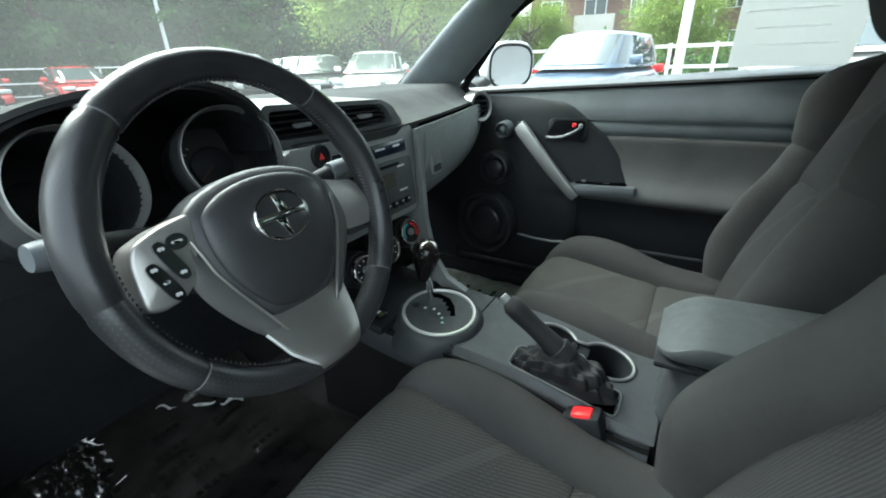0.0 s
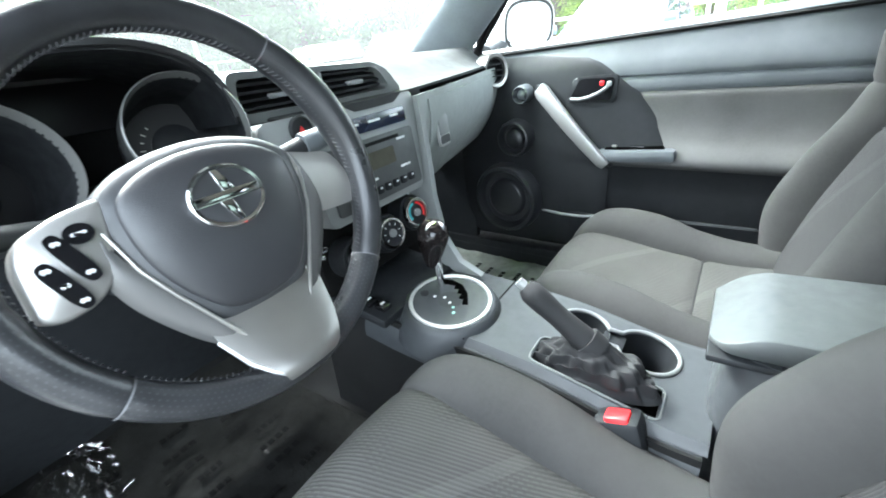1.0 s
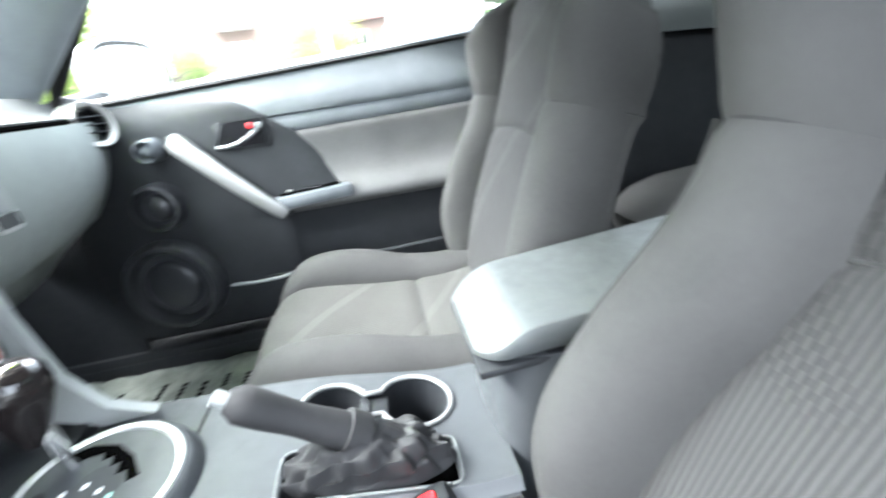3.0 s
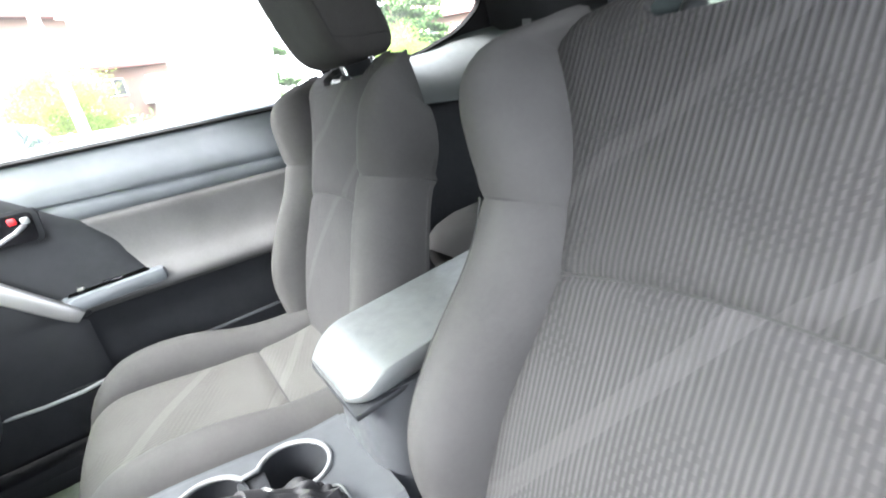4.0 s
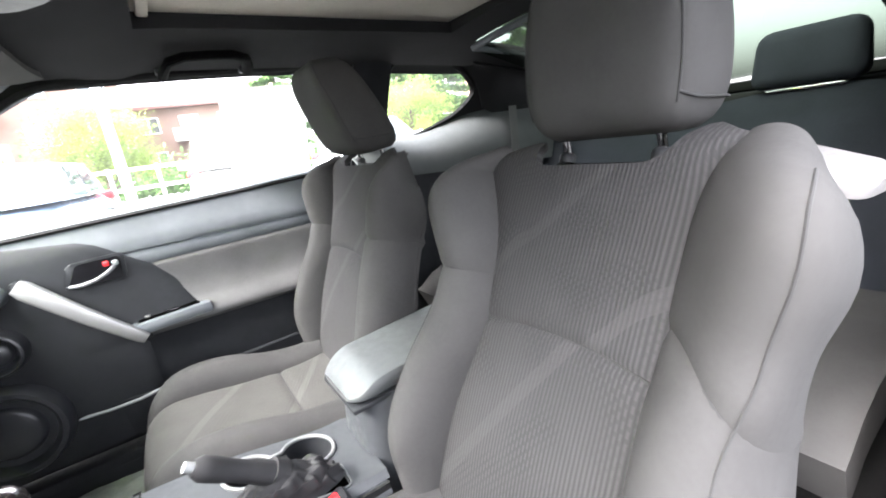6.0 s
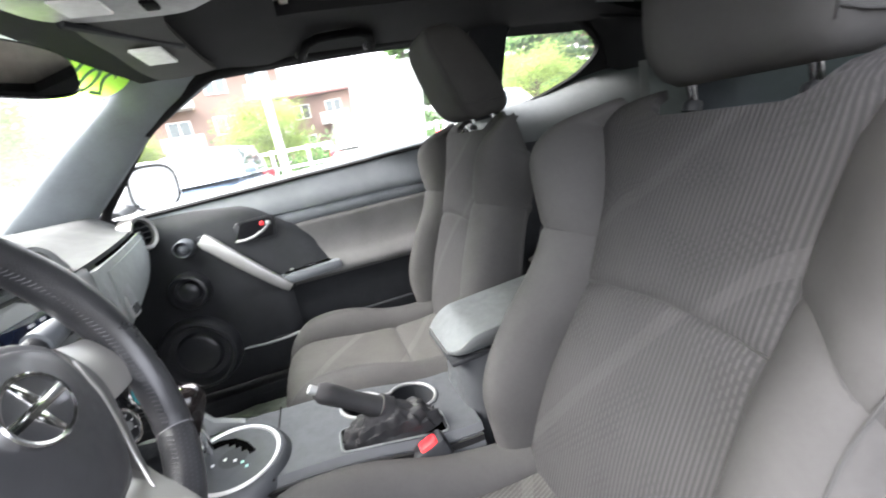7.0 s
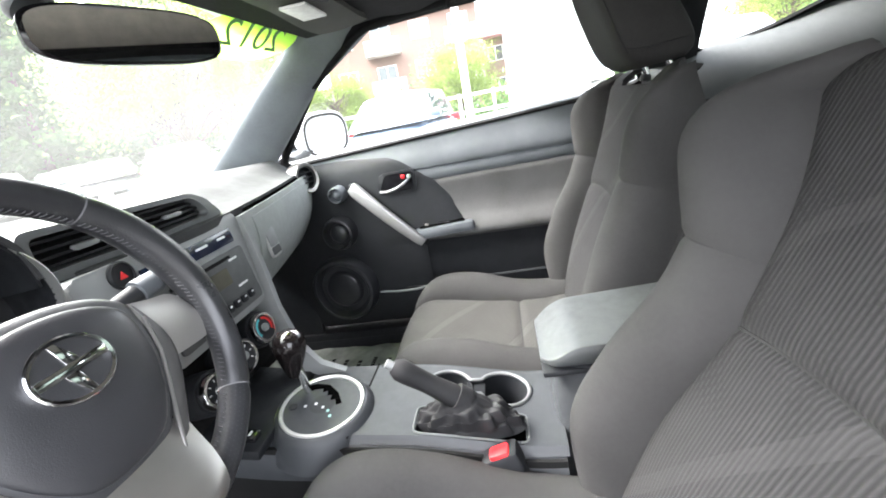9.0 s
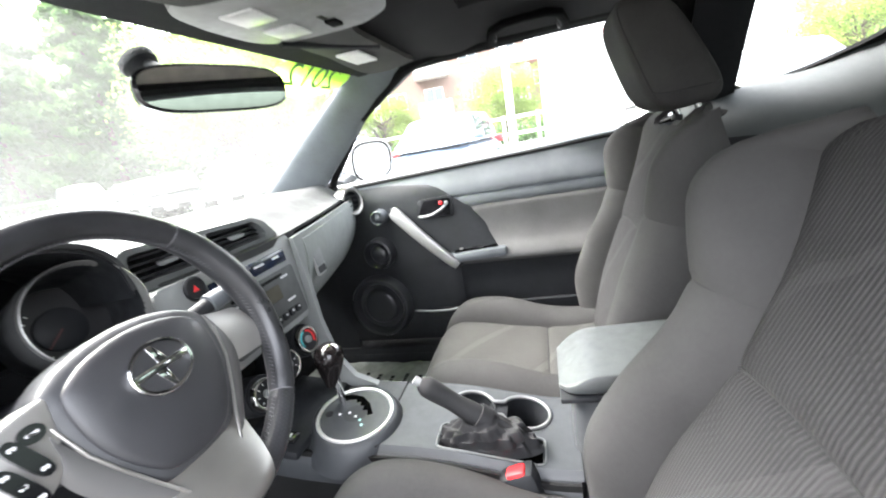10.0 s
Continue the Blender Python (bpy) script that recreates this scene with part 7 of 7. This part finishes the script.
for k in range(20):
    part("post", new_box((13.6, -12 + 1.1 * k, 0.7), (0.09, 0.09, 1.4)), plain("white_timber", (0.7, 0.7, 0.68), 0.7), rail)
for z in (0.8, 1.32):
    part("rail", new_box((13.6, -1.5, z), (0.06, 21.5, 0.09)), plain("white_timber_rail", (0.7, 0.7, 0.68), 0.7), rail)


# ---- trees ----
def leaf_mat(name, low, high):
    n = Nodes(name)
    geo = n.tree.nodes.new("ShaderNodeNewGeometry")
    mat = n.set(Base_Color=n.ramp(geo.outputs["Random Per Island"], low, high, 0.1, 0.9), Roughness=0.6)
    tl_ = n.tree.nodes.new("ShaderNodeBsdfTranslucent")
    tl_.inputs[0].default_value = (*[c * 1.3 for c in high], 1)
    mix = n.tree.nodes.new("ShaderNodeMixShader")
    mix.inputs[0].default_value = 0.75
    n.tree.links.new(n.bsdf.outputs[0], mix.inputs[1])
    n.tree.links.new(tl_.outputs[0], mix.inputs[2])
    n.tree.links.new(mix.outputs[0], n.tree.nodes["Material Output"].inputs[0])
    return mat


NEEDLES = leaf_mat("conifer_needles", (0.030, 0.072, 0.030), (0.085, 0.15, 0.052))
LEAVES = leaf_mat("spring_leaves", (0.085, 0.13, 0.030), (0.19, 0.25, 0.066))
BARK = plain("grey_brown_bark", (0.09, 0.07, 0.055), 0.95)


def leaves(name, spots, size, mat, parent, rng):
    n = len(spots)
    spots = np.asarray(spots)
    a, b = rng.normal(size=(n, 3)), rng.normal(size=(n, 3))
    a /= np.linalg.norm(a, axis=1, keepdims=True)
    b -= a * (a * b).sum(1, keepdims=True)
    b /= np.linalg.norm(b, axis=1, keepdims=True)
    s = size * rng.uniform(0.6, 1.3, (n, 1))
    quad = np.stack([spots - a * s, spots + b * s * 0.5, spots + a * s, spots - b * s * 0.5], 1).reshape(-1, 3)
    mesh = bpy.data.meshes.new(name)
    mesh.from_pydata(quad.tolist(), [], [(4 * k, 4 * k + 1, 4 * k + 2, 4 * k + 3) for k in range(n)])
    return mesh_part(name, mesh, mat, parent, kind="")


def conifer(base, height, spread, seed, count=15000):
    rng = np.random.default_rng(seed)
    ob = thing("conifer", base, "tall dark green conifer beyond the lot", "tree", "conifers")
    b = Vector(base)
    part("trunk", tube(bmesh.new(), [b, b + Vector((0.1, 0, height * 0.5)), b + Vector((0, 0.05, height))], lambda t: 0.22 * (1 - t) + 0.02, 10), BARK, ob)
    spots = []
    limbs = bmesh.new()
    for k in range(46):
        t = 0.06 + 0.92 * k / 46
        ang = k * 2.4 + rng.uniform(-0.4, 0.4)
        reach = spread * (1 - t) ** 0.8 * rng.uniform(0.65, 1.15) + 0.2
        root_ = b + Vector((0, 0, height * t))
        tip_ = root_ + Vector((math.cos(ang) * reach, math.sin(ang) * reach, -0.18 * reach + 0.1))
        tube(limbs, [root_, root_.lerp(tip_, 0.5) + Vector((0, 0, 0.08 * reach)), tip_], lambda s: 0.045 * (1 - s) + 0.008, 5)
        m = int(count / 46 * (0.5 + 1.2 * (1 - t)))
        along_ = rng.uniform(0.15, 1.05, m)
        pts = np.array(root_)[None] + (np.array(tip_) - np.array(root_))[None] * along_[:, None]
        pts += rng.normal(size=(m, 3)) * np.array([0.28, 0.28, 0.17]) * (0.4 + 0.5 * reach / spread)
        pts[:, 2] -= 0.25 * along_ * rng.uniform(0, 1, m)
        spots.append(pts)
    part("limbs", limbs, BARK, ob, kind="stuff")
    leaves("crown", np.concatenate(spots), 0.20, NEEDLES, ob, rng)
    return ob


def broadleaf(base, height, spread, seed, count=27000):
    rng = np.random.default_rng(seed)
    ob = thing("maple_tree", base, "bright yellow-green leafy tree beside the lot", "tree", "leafy trees")
    b = Vector(base)
    part("trunk", tube(bmesh.new(), [b, b + Vector((0.1, 0.05, height * 0.3)), b + Vector((0.0, 0.1, height * 0.62))], lambda t: 0.18 * (1 - t) + 0.05, 10), BARK, ob)
    limbs, spots = bmesh.new(), []
    for k in range(30):
        t = 0.2 + 0.45 * rng.uniform()
        ang, up = rng.uniform(0, 2 * math.pi), rng.uniform(0.1, 1.0)
        root_ = b + Vector((0, 0, height * t))
        tip_ = root_ + Vector((math.cos(ang) * spread * rng.uniform(0.5, 1), math.sin(ang) * spread * rng.uniform(0.5, 1), height * (0.98 - t) * up * rng.uniform(0.5, 1)))
        tube(limbs, [root_, root_.lerp(tip_, 0.5) + Vector((0, 0, 0.2)), tip_], lambda s: 0.06 * (1 - s) + 0.01, 5)
        m = count // 30
        pts = np.array(tip_)[None] + rng.normal(size=(m, 3)) * np.array([0.55, 0.55, 0.42]) * spread * 0.36
        spots.append(pts)
    part("limbs", limbs, BARK, ob, kind="stuff")
    leaves("crown", np.concatenate(spots), 0.060, LEAVES, ob, rng)
    return ob


conifer_a = conifer((14.0, 24.0, 0), 13.0, 3.4, 1)
conifer_b = conifer((8.0, 26.0, 0), 15.0, 3.8, 2)
for k, (src, x, y, turn_, size_) in enumerate(((0, 2.5, 27, 40, 1.0), (1, -3.0, 28, 110, 0.95), (0, -9, 27, 200, 1.1), (1, 11.5, 28, 250, 1.1), (0, 18.5, 23, 300, 1.0), (1, 5.2, 30, 20, 1.2), (0, 17, 27.5, 80, 1.2), (1, -14, 25, 310, 1.0), (0, 22, -14, 15, 0.9), (1, 26, -18, 90, 0.9), (0, 18, -19, 200, 0.8), (1, 30, -8, 170, 0.8), (0, 14, -24, 120, 0.9), (1, 22.5, 20.0, 60, 1.0), (0, 26, 17, 130, 1.0), (1, -20, 22, 70, 1.0), (0, 0.5, 34, 10, 1.5), (1, 6.5, 35, 75, 1.4), (0, 12.5, 33, 140, 1.4), (1, 18, 32, 215, 1.4), (0, -6, 34, 290, 1.5), (1, 24, 28, 330, 1.3), (0, 21, 25, 45, 1.2), (1, 29, 22, 190, 1.3))):
    copy_thing((conifer_a, conifer_b)[src], pose(x, y, 0, 0, 0, turn_) @ Matrix.Scale(size_, 4))
maple = broadleaf((13.0, 10.6, 0), 6.0, 2.6, 5)
copy_thing(maple, pose(16.5, 11.2, 0, 0, 0, 120) @ Matrix.Scale(1.1, 4))
copy_thing(maple, pose(19.0, 1.6, 0, 0, 0, 30) @ Matrix.Scale(0.62, 4))
copy_thing(maple, pose(17.0, 6.6, 0, 0, 0, 200) @ Matrix.Scale(0.55, 4))
copy_thing(maple, pose(15.5, -9.5, 0, 0, 0, 260) @ Matrix.Scale(0.6, 4))


# ---- houses behind ----
def apartment(at, turn_, wide, storeys, label):
    ob = thing("apartment_house", (0, 0, 0), label, "building", "houses")
    brown = plain("brown_timber_cladding", (0.23, 0.15, 0.12), 0.85)
    pale = plain("pale_balcony_boards", (0.55, 0.52, 0.48), 0.8)
    h = 2.8 * storeys
    part("wall", new_box((4.0, 0, h / 2), (8.0, wide, h), 0.02), brown, ob)
    roof = bmesh.new()
    ring_loft(roof, [[Vector((x, y, h + z)) for x, z in ((-0.7, 0.0), (4.0, 2.0), (8.7, 0.0), (8.7, 0.2), (4.0, 2.25), (-0.7, 0.2))] for y in (-wide / 2 - 0.6, wide / 2 + 0.6)])
    part("roof", roof, plain("red_brown_shingle", (0.20, 0.10, 0.09), 0.9), ob)
    bays = int(wide // 3)
    for s in range(storeys):
        for k in range(bays):
            y = -wide / 2 + (k + 0.5) * wide / bays
            win = part("window", new_box((-0.02, y, 2.8 * s + 1.5), (0.12, 1.5, 1.3), 0.02), WHITE_INK, ob)
            for sy in (-0.36, 0.36):
                part("window_pane", new_box((-0.07, y + sy, 2.8 * s + 1.5), (0.04, 0.62, 1.14)), DARK_GLASS, win)
            if k % 2 == 0 and s:
                bal = part("balcony", new_box((-0.75, y, 2.8 * s + 0.08), (1.4, 2.6, 0.16)), pale, ob)
                part("rail", new_box((-1.42, y, 2.8 * s + 0.6), (0.06, 2.6, 0.9)), pale, bal)
    ob.matrix_basis = pose(*at, 0, 0, turn_)
    return ob


house = apartment((34, 6.5, 0), 12, 12, 3, "brown timber apartment house with balconies")
copy_thing(house, pose(42, -5.0, -2.0, 0, 0, -8))
copy_thing(house, pose(30, -24, -2.0, 0, 0, -40))
woods = thing("far_woods", (0, 42, 0), "dense green wood beyond the car park", "trees", kind="stuff")
rng_w = np.random.default_rng(21)
wx = rng_w.uniform(-40, 46, 6500)
wtop = 10.5 + 2.5 * np.sin(wx * 0.45) + 1.6 * np.sin(wx * 1.3 + 1.0)
pts_w = np.stack([wx, 42 - 0.25 * np.maximum(wx, 0) + rng_w.normal(size=6500) * 1.5, wtop * rng_w.uniform(0, 1, 6500) ** 0.8], 1)
leaves("foliage", pts_w, 1.1, NEEDLES, woods, rng_w)
hedge = thing("hedge", (24, 0, 0), "uneven green hedge below the houses", "hedge")
rng_h = np.random.default_rng(9)
pts_h = np.stack([23 + rng_h.normal(size=16000) * 0.7, rng_h.uniform(-26, 16, 16000), np.abs(rng_h.normal(size=16000)) * 0.75 + 0.2], 1)
leaves("foliage", pts_h, 0.16, NEEDLES, hedge, rng_h)["kind"] = "stuff"
